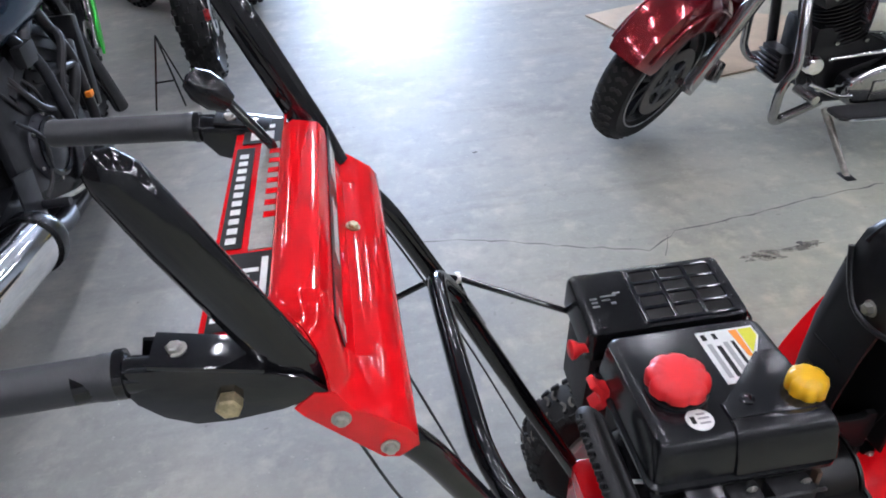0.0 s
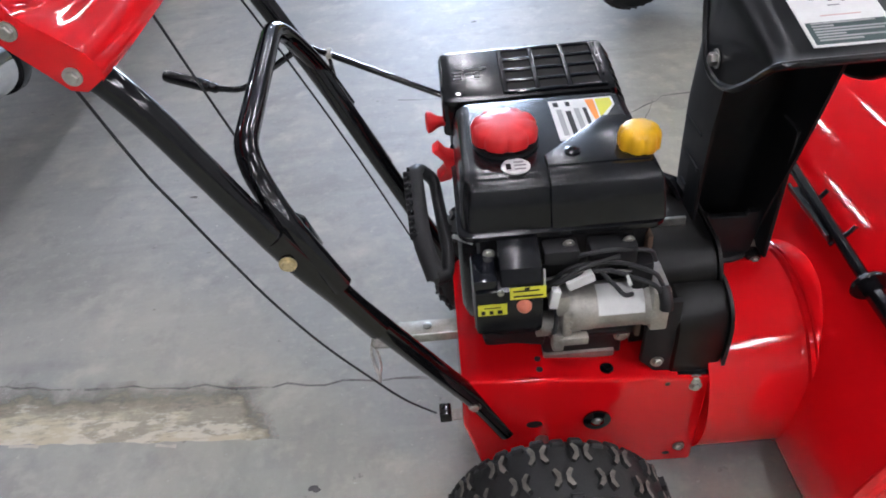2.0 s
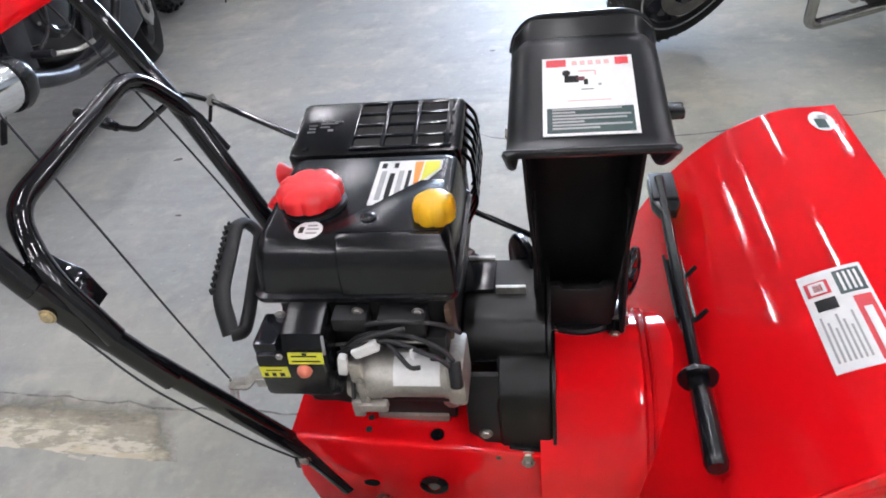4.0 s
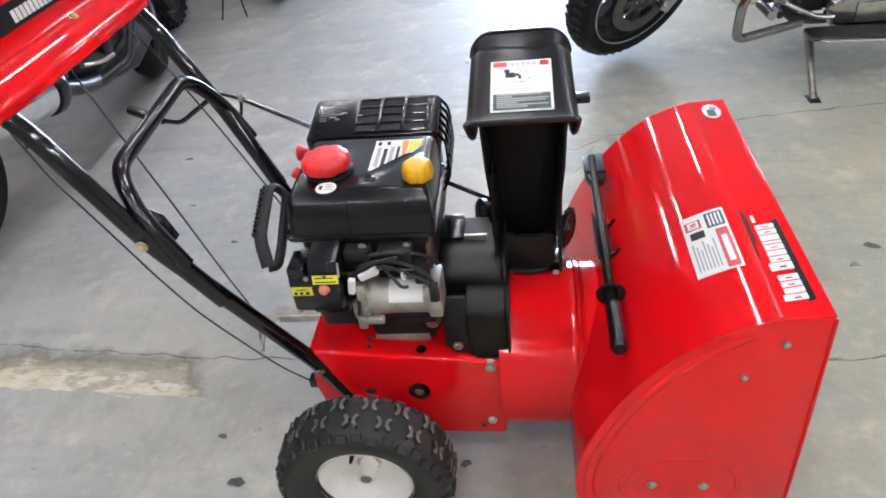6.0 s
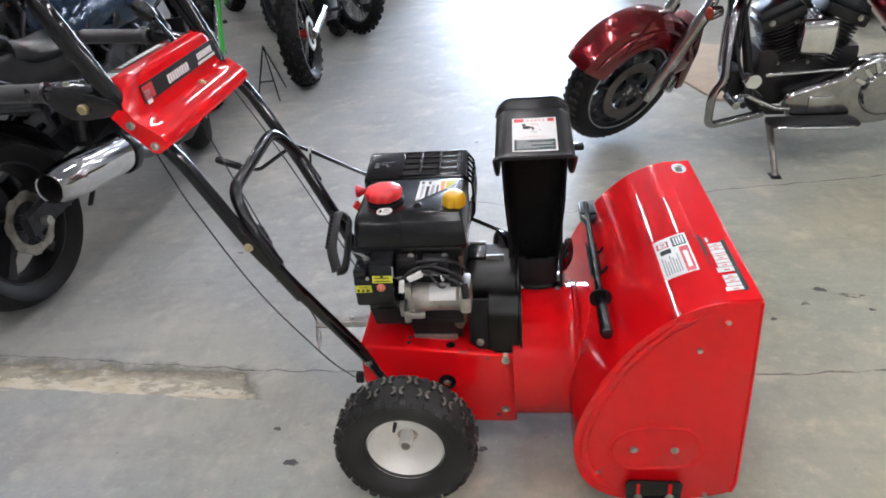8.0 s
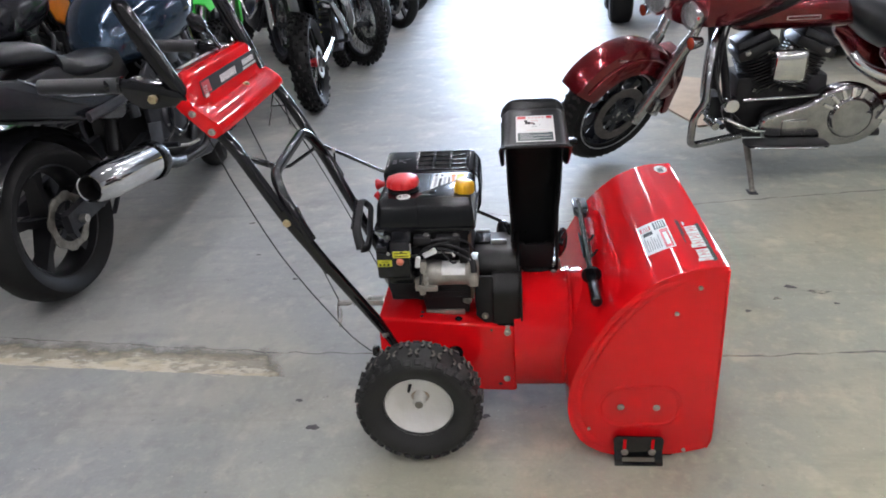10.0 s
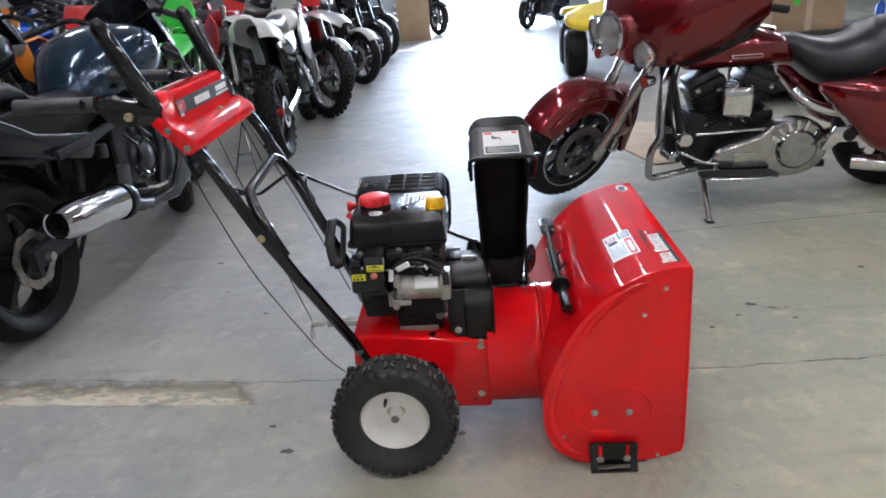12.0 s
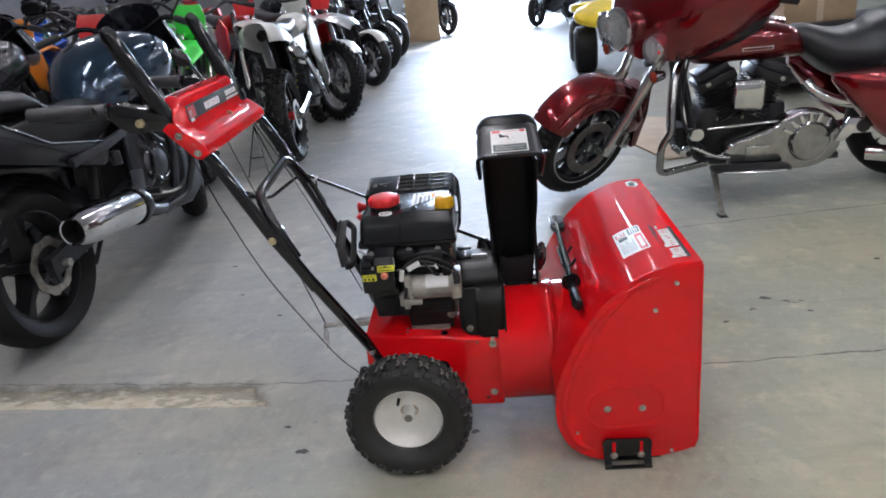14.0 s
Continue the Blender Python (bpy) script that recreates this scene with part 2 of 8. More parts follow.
def loft(rings, bm=None, caps=True):
    bm = bm or bmesh.new()
    vs = [[bm.verts.new(p) for p in ring] for ring in rings]
    n = len(vs[0])
    for a, b in zip(vs, vs[1:]):
        for k in range(n):
            bm.faces.new((a[k], a[(k + 1) % n], b[(k + 1) % n], b[k]))
    if caps:
        bm.faces.new(vs[0])
        bm.faces.new(vs[-1])
    return bm


def catmull(pts, n=6):
    """A smooth curve through the points."""
    P = [Vector(p) for p in pts]
    P = [P[0] * 2 - P[1]] + P + [P[-1] * 2 - P[-2]]
    out = []
    for a, b, c, d in zip(P, P[1:], P[2:], P[3:]):
        for i in range(n):
            t = i / n
            out.append(0.5 * ((2 * b) + (c - a) * t + (2 * a - 5 * b + 4 * c - d) * t * t + (3 * b - a - 3 * c + d) * t ** 3))
    out.append(P[-2])
    return out


def bolt(name, x, y, z, direction, parent, r=0.0075, material=None, washer=True, h=0.006):
    """A hexagon bolt head on a washer, pointing along direction."""
    q = Vector(direction).to_track_quat("Z", "Y").to_matrix().to_4x4()
    m = Matrix.Translation((x, y, z)) @ q
    bm = lathe([(0, 0.0), (r * 0.98, 0.0), (r, 0.001), (r, h - 0.0012), (r * 0.82, h), (0, h)], 6, m)
    if washer:
        lathe([(0, 0.0), (r * 1.4, 0.0), (r * 1.4, 0.0015), (0, 0.0015)], 18, m, bm)
    return part(name, bm, material or STEEL, parent, smooth=30)


def plate(u0, v0, u1, v1, m, thick=0.0006, bm=None):
    """A thin rectangle in m's xy plane, as a sticker or a printed bar."""
    bm = bm or bmesh.new()
    box2((u0, v0, 0), (u1, v1, thick), bm=bm)
    vs = list(bm.verts)[-8:]
    bmesh.ops.transform(bm, matrix=m, verts=vs)
    return bm


def basis(origin, u, v):
    """A pose whose x axis runs along u and y axis along v (made square)."""
    u = Vector(u).normalized()
    v = Vector(v)
    v = (v - u * v.dot(u)).normalized()
    w = u.cross(v)
    m = Matrix((u, v, w)).transposed().to_4x4()
    m.translation = origin
    return m

# ---- the room ----
def floor_material():
    """Sealed concrete: cool grey with warm worn areas, pale scuffs, dark specks and a slight sheen that varies."""
    m = mat("sealed_concrete", (0.268, 0.293, 0.316), 0.50, vary=0.10, fine=90, bump=0.05, second=(0.370, 0.365, 0.325), mask=0.6, wear=1.0)
    nt, link = m.node_tree, m.node_tree.links.new
    b = nt.nodes["Principled BSDF"]
    tc = nt.nodes.new("ShaderNodeTexCoord")
    last = b.inputs["Base Color"].links[0].from_socket
    for scale, detail, lo, hi, colour, amount in ((1.3, 9, 0.50, 0.66, (0.40, 0.385, 0.34), 0.75), (4.5, 9, 0.50, 0.68, (0.47, 0.455, 0.405), 0.58), (2.2, 8, 0.54, 0.70, (0.20, 0.20, 0.195), 0.62), (9, 6, 0.57, 0.70, (0.52, 0.50, 0.45), 0.36), (26, 4, 0.68, 0.74, (0.13, 0.125, 0.12), 0.6), (60, 3, 0.68, 0.72, (0.58, 0.57, 0.54), 0.5), (15, 8, 0.52, 0.66, (0.215, 0.215, 0.215), 0.30), (34, 6, 0.54, 0.68, (0.47, 0.455, 0.41), 0.28)):
        n = nt.nodes.new("ShaderNodeTexNoise")
        n.inputs["Scale"].default_value, n.inputs["Detail"].default_value, n.inputs["Roughness"].default_value = scale, detail, 0.6
        link(tc.outputs["Object"], n.inputs["Vector"])
        r = nt.nodes.new("ShaderNodeMapRange")
        r.inputs["From Min"].default_value, r.inputs["From Max"].default_value, r.inputs["To Max"].default_value = lo, hi, amount
        link(n.outputs["Fac"], r.inputs["Value"])
        mx = nt.nodes.new("ShaderNodeMix")
        mx.data_type = "RGBA"
        link(r.outputs["Result"], mx.inputs["Factor"])
        link(last, mx.inputs["A"])
        mx.inputs["B"].default_value = (*colour, 1)
        last = mx.outputs["Result"]
    # wet-mop streaks that run across the hall, dark and pale
    for sx, sy, lo, hi, colour, amount, rot in ((1.1, 7.5, 0.56, 0.74, (0.17, 0.17, 0.165), 0.42, 0.12), (2.0, 15.0, 0.58, 0.76, (0.47, 0.47, 0.44), 0.28, 0.3), (5.0, 2.0, 0.62, 0.78, (0.19, 0.185, 0.17), 0.40, -0.5)):
        mp = nt.nodes.new("ShaderNodeMapping")
        mp.inputs["Scale"].default_value = (sx, sy, 1)
        mp.inputs["Rotation"].default_value = (0, 0, rot)
        link(tc.outputs["Object"], mp.inputs["Vector"])
        n = nt.nodes.new("ShaderNodeTexNoise")
        n.inputs["Scale"].default_value, n.inputs["Detail"].default_value, n.inputs["Roughness"].default_value = 1.0, 8, 0.62
        link(mp.outputs["Vector"], n.inputs["Vector"])
        r = nt.nodes.new("ShaderNodeMapRange")
        r.inputs["From Min"].default_value, r.inputs["From Max"].default_value, r.inputs["To Max"].default_value = lo, hi, amount
        link(n.outputs["Fac"], r.inputs["Value"])
        mx = nt.nodes.new("ShaderNodeMix")
        mx.data_type = "RGBA"
        link(r.outputs["Result"], mx.inputs["Factor"])
        link(last, mx.inputs["A"])
        mx.inputs["B"].default_value = (*colour, 1)
        last = mx.outputs["Result"]
    # the colour turns warmer and paler towards +x and -y, with an uneven edge
    split = nt.nodes.new("ShaderNodeSeparateXYZ")
    link(tc.outputs["Object"], split.inputs[0])
    n = nt.nodes.new("ShaderNodeTexNoise")
    n.inputs["Scale"].default_value, n.inputs["Detail"].default_value = 0.9, 7
    link(tc.outputs["Object"], n.inputs["Vector"])
    across = nt.nodes.new("ShaderNodeMath")
    across.operation = "MULTIPLY_ADD"
    link(split.outputs[1], across.inputs[0])
    across.inputs[1].default_value = -0.55
    link(split.outputs[0], across.inputs[2])
    shift = nt.nodes.new("ShaderNodeMath")
    shift.operation = "MULTIPLY_ADD"
    link(n.outputs["Fac"], shift.inputs[0])
    shift.inputs[1].default_value = 2.6
    link(across.outputs[0], shift.inputs[2])
    warm = nt.nodes.new("ShaderNodeMapRange")
    warm.inputs["From Min"].default_value, warm.inputs["From Max"].default_value = 0.25, 1.95
    link(shift.outputs[0], warm.inputs["Value"])
    tint = nt.nodes.new("ShaderNodeMix")
    tint.data_type, tint.blend_type = "RGBA", "MULTIPLY"
    link(warm.outputs["Result"], tint.inputs["Factor"])
    link(last, tint.inputs["A"])
    tint.inputs["B"].default_value = (1.16, 1.145, 0.925, 1)
    link(tint.outputs["Result"], b.inputs["Base Color"])
    return m


FLOOR = floor_material()
X0, X1, Y0, Y1, H = -7.0, 9.0, -7.0, 15.0, 4.6
DX0, DX1, DH = -1.1, 2.0, 4.0
tagged(part("floor", box2((X0, Y0, -0.2), (X1, Y1, 0.0)), FLOOR, smooth=0), "sealed grey concrete floor with cracks and stains", "floor", kind="structure")
tagged(part("ceiling", box2((X0, Y0, H), (X1, Y1, H + 0.15)), CEIL, smooth=0), "dark painted ceiling deck of the hall", "ceiling", kind="structure")
tagged(part("wall_south", box2((X0, Y0 - 0.2, 0), (X1, Y0, H)), WALL, smooth=0), "pale painted block wall", "wall", kind="structure")
tagged(part("wall_west", box2((X0 - 0.2, Y0, 0), (X0, Y1, H)), WALL_DARK, smooth=0), "dark brown panelled wall", "wall", kind="structure")
tagged(part("wall_east", box2((X1, Y0, 0), (X1 + 0.2, Y1, H)), WALL, smooth=0), "pale painted block wall", "wall", kind="structure")
bm = box2((X0, Y1, 0), (DX0, Y1 + 0.2, H))
box2((DX1, Y1, 0), (X1, Y1 + 0.2, H), bm=bm)
box2((DX0, Y1, DH), (DX1, Y1 + 0.2, H), bm=bm)
tagged(part("wall_north", bm, WALL, smooth=0), "pale painted wall with a wide open doorway", "wall", kind="structure")
tagged(part("ground", box2((-60, Y1 + 0.2, -0.25), (60, 90, -0.02)), mat("bright_yard", (0.80, 0.79, 0.77), 0.8, vary=0.1, scale=0.5), smooth=0), "bright paved yard outside the open door", "ground", kind="structure")
door_glow = new("door_daylight", bpy.data.lights.new("door_daylight", "AREA"))
door_glow.data.shape, door_glow.data.size, door_glow.data.size_y, door_glow.data.energy = "RECTANGLE", DX1 - DX0, DH, 1200
door_glow.data.color = (0.66, 0.80, 1.0)
door_glow.matrix_world = look(((DX0 + DX1) / 2, Y1 + 0.05, DH / 2), ((DX0 + DX1) / 2, 0, DH / 2))
TUBE = glow("fluorescent_tube", (1.0, 0.97, 0.98), 71.0)
FIX = mat("white_enamel", (0.8, 0.8, 0.79), 0.4, vary=0.03)


def ceiling_light(x, y):
    t = thing("ceiling_light", at(x, y, H - 0.7), "white enamelled strip light hung from the ceiling, lit", "ceiling light", "strip lights in rows")
    part("housing", box2((-0.055, -0.62, 0.03), (0.055, 0.62, 0.09), 0.01), FIX, t)
    for s in (-0.022, 0.022):
        part("tube", cyl(0.013, 1.18, at(s, 0.59, 0.010) @ AY, 12), TUBE, t)
    for y2 in (-0.45, 0.45):
        part("hanger", tube([(0, y2, 0.09), (0, y2, 0.70)], 0.004, 6, 0), STEEL, t)
    return t


ROWS = (-6.0, -3.6, -1.2, 1.2, 3.6, 6.0, 8.4)
first = ceiling_light(0.0, ROWS[0])
for i in range(6):
    for j, y in enumerate(ROWS):
        x = -4.8 + 2.4 * i
        if (x == 0 and j == 0) or (x < -4 and y < 2) or (x > 4 and 0 < y < 5) or (abs(x) > 2 and 3 < y < 5):
            continue
        copy_thing(first, at(x, y, H - 0.7))

# ---- the snow thrower ----
blower = thing("snow_thrower", at(0, 0, 0), "red and black two-stage walk-behind snow thrower parked on the concrete floor", "snow thrower")
YC = 0.243                      # the machine's middle plane


def other(y):
    return 2 * YC - y


def decal(name, pieces, m, parent, ground=None, label=""):
    """A sticker: a ground plate and printed bars over it, each bar's colour one mesh."""
    root = None
    if ground:
        u0, v0, u1, v1, g = ground
        root = part(name, plate(u0, v0, u1, v1, m, 0.0008), g, parent, label, smooth=0)
    lift = m @ Matrix.Translation((0, 0, 0.0008))
    for u0, v0, u1, v1, g in pieces:
        part("printed_mark", plate(u0, v0, u1, v1, lift, 0.0004), g, root or parent, smooth=0)
    return root


def build_wheel(y_out, sign):
    """A wheel whose outer face looks along -y for sign 1 (along +y for -1); y_out is the axle's outer end."""
    m = at(0, y_out, 0.165) @ Matrix.Diagonal((1, sign, 1, 1))
    core = part("wheel", cyl(0.0105, 0.16, m @ AY @ at(0, 0, -0.16), 20, 0.002), STEEL, blower, "wheel with knobbly tyre and white rim")
    R, W = 0.158, 0.088
    prof = [(0.087, 0.006), (0.093, -0.002), (0.112, -0.014), (0.130, -0.020), (0.145, -0.016), (0.153, -0.006), (0.156, 0.012), (R, 0.036), (0.156, W - 0.026), (0.152, W - 0.014), (0.145, W - 0.008), (0.136, W - 0.004), (0.112, W - 0.008), (0.090, W - 0.012)]
    mm = m @ Matrix.Rotation(radians(-90), 4, "X")
    out = at(0, 0, -0.030)
    part("tyre", lathe(prof, 56, mm @ out, closed=True), RUBBER, core, "black knobbly rubber tyre")
    rim = [(0.088, -0.030), (0.0905, -0.026), (0.0870, -0.021), (0.0842, -0.013), (0.0795, -0.003), (0.0715, 0.007), (0.060, 0.0145), (0.045, 0.0185), (0.028, 0.0200), (0.0115, 0.0202), (0.0115, 0.06), (0.082, 0.060), (0.088, 0.052)]
    part("rim", lathe(rim, 56, mm), WHITE_RIM, core, "white painted steel rim")
    part("valve", tube([(-0.024, 0.022, 0.036), (-0.0245, 0.004, 0.0355), (-0.0245, -0.008, 0.035)], [0.0048, 0.0044, 0.0030], 12), BLACK_MATT, core, "black rubber valve stem").matrix_basis = m
    hub = part("hub_tube", lathe([(0.0115, -0.017), (0.0152, -0.017), (0.0160, -0.014), (0.0160, 0.015), (0.020, 0.020), (0.0115, 0.020)], 28, mm, closed=True), WHITE_RIM, core, "white hub tube on a bare axle end")
    part("axle_end", lathe([(0, -0.019), (0.0095, -0.019), (0.0105, -0.016), (0.0105, 0.02), (0, 0.02)], 24, mm), STEEL_DULL, hub)
    part("rust_ring", lathe([(0.0168, 0.0160), (0.024, 0.0185), (0.024, 0.0200), (0.0168, 0.0200)], 28, mm @ Matrix.Diagonal((1.0, 0.75, 1, 1)), closed=True), RUST_STAIN, hub, "rust stain round the hub")
    # tread blocks: an X of two arcs, in two staggered rows, and shoulder blocks
    def lug_mesh(name, tips):
        bm = bmesh.new()
        for s in (-1, 1):
            pts = [(s * 0.0125, -0.017), (s * 0.0045, -0.008), (s * 0.0045, 0.008), (s * 0.0125, 0.017), (s * 0.0185, 0.014), (s * 0.0115, 0.0), (s * 0.0185, -0.014)]
            prism(pts, "z", -0.004, 0.0075 if not tips else 0.0078, bm=bm)
        bmesh.ops.scale(bm, vec=(0.74, 0.78, 0.9), verts=bm.verts)
        bmesh.ops.recalc_face_normals(bm, faces=bm.faces)
        me = bpy.data.meshes.new(name)
        bm.to_mesh(me)
        bm.free()
        return me
    lug = lug_mesh("tread_lug", False)
    lug.materials.append(RUBBER)
    lug.materials.append(LUG_TIP)
    for p in lug.polygons:
        if p.normal.z > 0.9:
            p.material_index = 1
    bm = box2((-0.0095, -0.0085, -0.004), (0.0095, 0.0085, 0.006), 0.0025, 1)
    block = bpy.data.meshes.new("shoulder_lug")
    bm.to_mesh(block)
    bm.free()
    block.materials.append(RUBBER)
    n = 18
    for k in range(n):
        for row, wy in enumerate((0.016, 0.052)):
            a = 2 * math.pi * (k + 0.5 * row) / n
            o = new("tread_lug", lug)
            o.parent = core
            o.matrix_basis = m @ Matrix.Rotation(a, 4, "Y") @ at(0, wy - 0.030, R - 0.001)
        for row, (wy, tilt, rr) in enumerate(((-0.010, 38, 0.151), (W - 0.016, -38, 0.150))):
            for half in (0, 0.5):
                a = 2 * math.pi * (k + 0.25 * (1 - row) + half) / n
                o = new("shoulder_lug", block)
                o.parent = core
                o.matrix_basis = m @ Matrix.Rotation(a, 4, "Y") @ at(0, wy - 0.030 - (0.004 if half else 0) * (1 - 2 * row), rr - (0.003 if half else 0)) @ Matrix.Rotation(radians(tilt), 4, "X")
    return core


build_wheel(-0.055, 1)
build_wheel(other(-0.055), -1)
part("axle", cyl(0.0095, 0.4, at(0, 0.04, 0.165) @ Matrix.Rotation(radians(-90), 4, "X"), 16), STEEL, blower)

# frame box of folded red sheet
FY0, FY1 = 0.102, other(0.102)
body = part("frame", prism([(-0.122, 0.215), (-0.10, 0.11), (-0.07, 0.082), (0.243, 0.072), (0.250, 0.078), (0.252, 0.283), (-0.10, 0.318), (-0.118, 0.312)], "y", FY0, FY1, 0.008, seg=3), RED, blower, "red painted folded steel frame box")
for x, y, z, d in ((0.085, FY0, 0.205, (0, -1, 0)), (0.223, FY0, 0.117, (0, -1, 0)), (0.228, FY0, 0.268, (0, -1, 0))):
    bolt("bolt", x, y - 0.0005, z, d, body, 0.0068)
part("axle_bushing", lathe([(0.010, 0), (0.0215, 0), (0.0215, 0.004), (0.010, 0.006)], 24, at(0.085, FY0 + 0.001, 0.205) @ AY), BLACK_PAINT, body)
for x, z, r in ((-0.012, 0.205, 0.0125), (0.205, 0.099, 0.006)):
    part("hole", lathe([(0, 0), (r, 0), (r, 0.0012), (0, 0.0012)], 20, at(x, FY0 + 0.0002, z) @ AY @ Matrix.Diagonal((1, 0.6, 1, 1))), HOLE, body)
for x, y, r in ((-0.002, 0.122, 0.005), (-0.002, 0.143, 0.005)):
    part("hole", cyl(r, 0.0012, at(x, y, 0.3094)), HOLE, body)
bolt("bolt", 0.098, 0.122, 0.2995, (0, 0, 1), body, 0.0072, BLACK_PAINT)

# impeller drum
drum = part("impeller_drum", lathe([(0.1645, -0.002), (0.1645, -0.006), (0.167, -0.006), (0.167, -0.003), (0.167, -0.0025), (0.167, 0.128), (0.167, 0.1285), (0.1672, 0.135), (0.168, 0.139), (0.172, 0.142), (0.172, 0.148), (0.168, 0.150), (0.17, 0.19), (0.16, 0.19)], 64, at(0.252, YC, 0.198) @ AX), RED, blower, "red painted round impeller drum")
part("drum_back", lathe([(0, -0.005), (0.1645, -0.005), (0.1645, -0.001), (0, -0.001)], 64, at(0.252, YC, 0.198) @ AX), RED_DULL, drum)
part("weld_seam", tube([(0.4045, YC + 0.1705 * math.cos(a), 0.198 + 0.1705 * math.sin(a)) for a in (radians(d) for d in range(0, 361, 8))], 0.0022, 6, 0), RED, drum)

# auger housing
SIDE, FAR = -0.078, 0.594
prof = [tuple(p) for p in catmull([(0.500, 0.006), (0.452, 0.022), (0.408, 0.056), (0.380, 0.118), (0.376, 0.192), (0.393, 0.270), (0.432, 0.360), (0.487, 0.443), (0.553, 0.505), (0.610, 0.535), (0.652, 0.547)], 5)]
top = [(0.656, 0.5485), (0.722, 0.551), (0.724, 0.546)]
housing = part("auger_housing", sheet(prof + top, "y", SIDE + 0.004, FAR - 0.004, -0.004), RED, blower, "red painted auger housing shell")
outline = prof + [(0.656, 0.5475), (0.720, 0.549), (0.7255, 0.30), (0.728, 0.060), (0.726, 0.046), (0.718, 0.035), (0.705, 0.029), (0.676, 0.021), (0.64, 0.013)]
for y0, y1 in ((SIDE, SIDE + 0.0045), (FAR - 0.0045, FAR)):
    side = part("side_plate", prism(outline, "y", y0, y1, 0.0018), RED, housing, "red painted side plate")
    if y0 == SIDE:
        near_plate = side
# the rolled ridge that runs round the side plate, and its embossed panel
ridge = [(x + 0.024 * nx, SIDE - 0.0005, z + 0.024 * nz) for (x, z), (nx, nz) in zip(prof[4:-2], [(Vector((0.60, 0.24)) - Vector(p)).normalized() for p in prof[4:-2]])]
part("pressed_ridge", tube([(x, y + 0.0008, z) for x, y, z in ridge], [0.0042 * min(1.0, 0.15 + 0.2 * i, 0.15 + 0.2 * (len(ridge) - 1 - i)) for i in range(len(ridge))], 12, flat=2.2), RED, near_plate)
part("front_fold", tube([(0.7215, SIDE - 0.0002, 0.545), (0.7265, SIDE - 0.0002, 0.30), (0.7285, SIDE - 0.0002, 0.062), (0.720, SIDE - 0.0002, 0.037)], 0.0030, 10, 0.01), RED, near_plate)
oval = [(0.612, 0.224), (0.555, 0.2265), (0.505, 0.223), (0.472, 0.208), (0.455, 0.180), (0.454, 0.152), (0.466, 0.126), (0.495, 0.108), (0.555, 0.108), (0.612, 0.112), (0.634, 0.128), (0.645, 0.155), (0.643, 0.185), (0.632, 0.208), (0.612, 0.224)]
part("pressed_panel", tube([(x, SIDE + 0.0016, z) for x, z in (tuple(q) for q in catmull(oval, 4))], 0.0036, 10, 0, flat=1.8), RED, near_plate)
for x, z, r in ((0.664, 0.502, 0.0058), (0.617, 0.435, 0.0058), (0.504, 0.165, 0.0064), (0.590, 0.163, 0.0064), (0.428, 0.098, 0.004), (0.665, 0.03, 0.005)):
    bolt("bolt", x, SIDE - 0.0005, z, (0, -1, 0), near_plate, r, STEEL, r > 0.006, 0.005)
# skid shoe, bolted through two slots
shoe = part("skid_shoe", prism([(0.489, 0.070), (0.497, 0.081), (0.606, 0.078), (0.613, 0.068), (0.611, 0.022), (0.600, 0.012), (0.505, 0.012), (0.492, 0.022)], "y", -0.0905, -0.085, 0.0015), BLACK_PAINT, housing, "black steel skid shoe")
for x0, x1 in ((0.492, 0.511), (0.592, 0.611)):
    part("shoe_leg", prism([(-0.0855, 0.034), (-0.0910, 0.034), (-0.1085, 0.006), (-0.1085, 0.001), (-0.1010, 0.001), (-0.0900, 0.014)], "x", x0, x1, 0.001), BLACK_PAINT, shoe)
part("shoe_runner", box2((0.494, -0.1095, 0.001), (0.609, -0.0985, 0.0075), 0.002), BLACK_PAINT, shoe)
for x in (0.517, 0.586):
    part("slot", box2((x - 0.004, -0.0912, 0.026), (x + 0.004, -0.0900, 0.072), 0.0), RED, shoe)
    bolt("bolt", x, -0.0912, 0.031, (0, -1, 0), shoe, 0.0070, STEEL_DULL)
part("scraper_bar", box2((0.505, SIDE + 0.006, 0.004), (0.640, FAR - 0.006, 0.010)), BLACK_PAINT, housing)

# stickers on the housing top
def on_shell(x):
    pts = prof + top
    for (xa, za), (xb, zb) in zip(pts, pts[1:]):
        if xa <= x <= xb and za > 0.2:
            return za + (zb - za) * (x - xa) / max(1e-6, xb - xa)
    return 0.55


def shell_patch(name, x0, x1, y0, y1, lift, material, parent, label="", shear=0.0):
    """A sticker that follows the curved shell: x0..x1 along the machine, y0..y1 across it."""
    bm = bmesh.new()
    n = 8
    rows = []
    for i in range(n + 1):
        x = x0 + (x1 - x0) * i / n
        d = shear * i / n
        rows.append([bm.verts.new((x, y + d, on_shell(x) + lift)) for y in (y0, y1)])
    for a, b in zip(rows, rows[1:]):
        bm.faces.new((a[0], a[1], b[1], b[0]))
    return part(name, bm, material, parent, label, smooth=60)


def on_label(x0, x1, y0, y1):
    return 0.568 + (x0 - 0.572) * 0.92, 0.568 + (x1 - 0.572) * 0.92, 0.048 + (y0 - 0.025) * 0.86, 0.048 + (y1 - 0.025) * 0.86


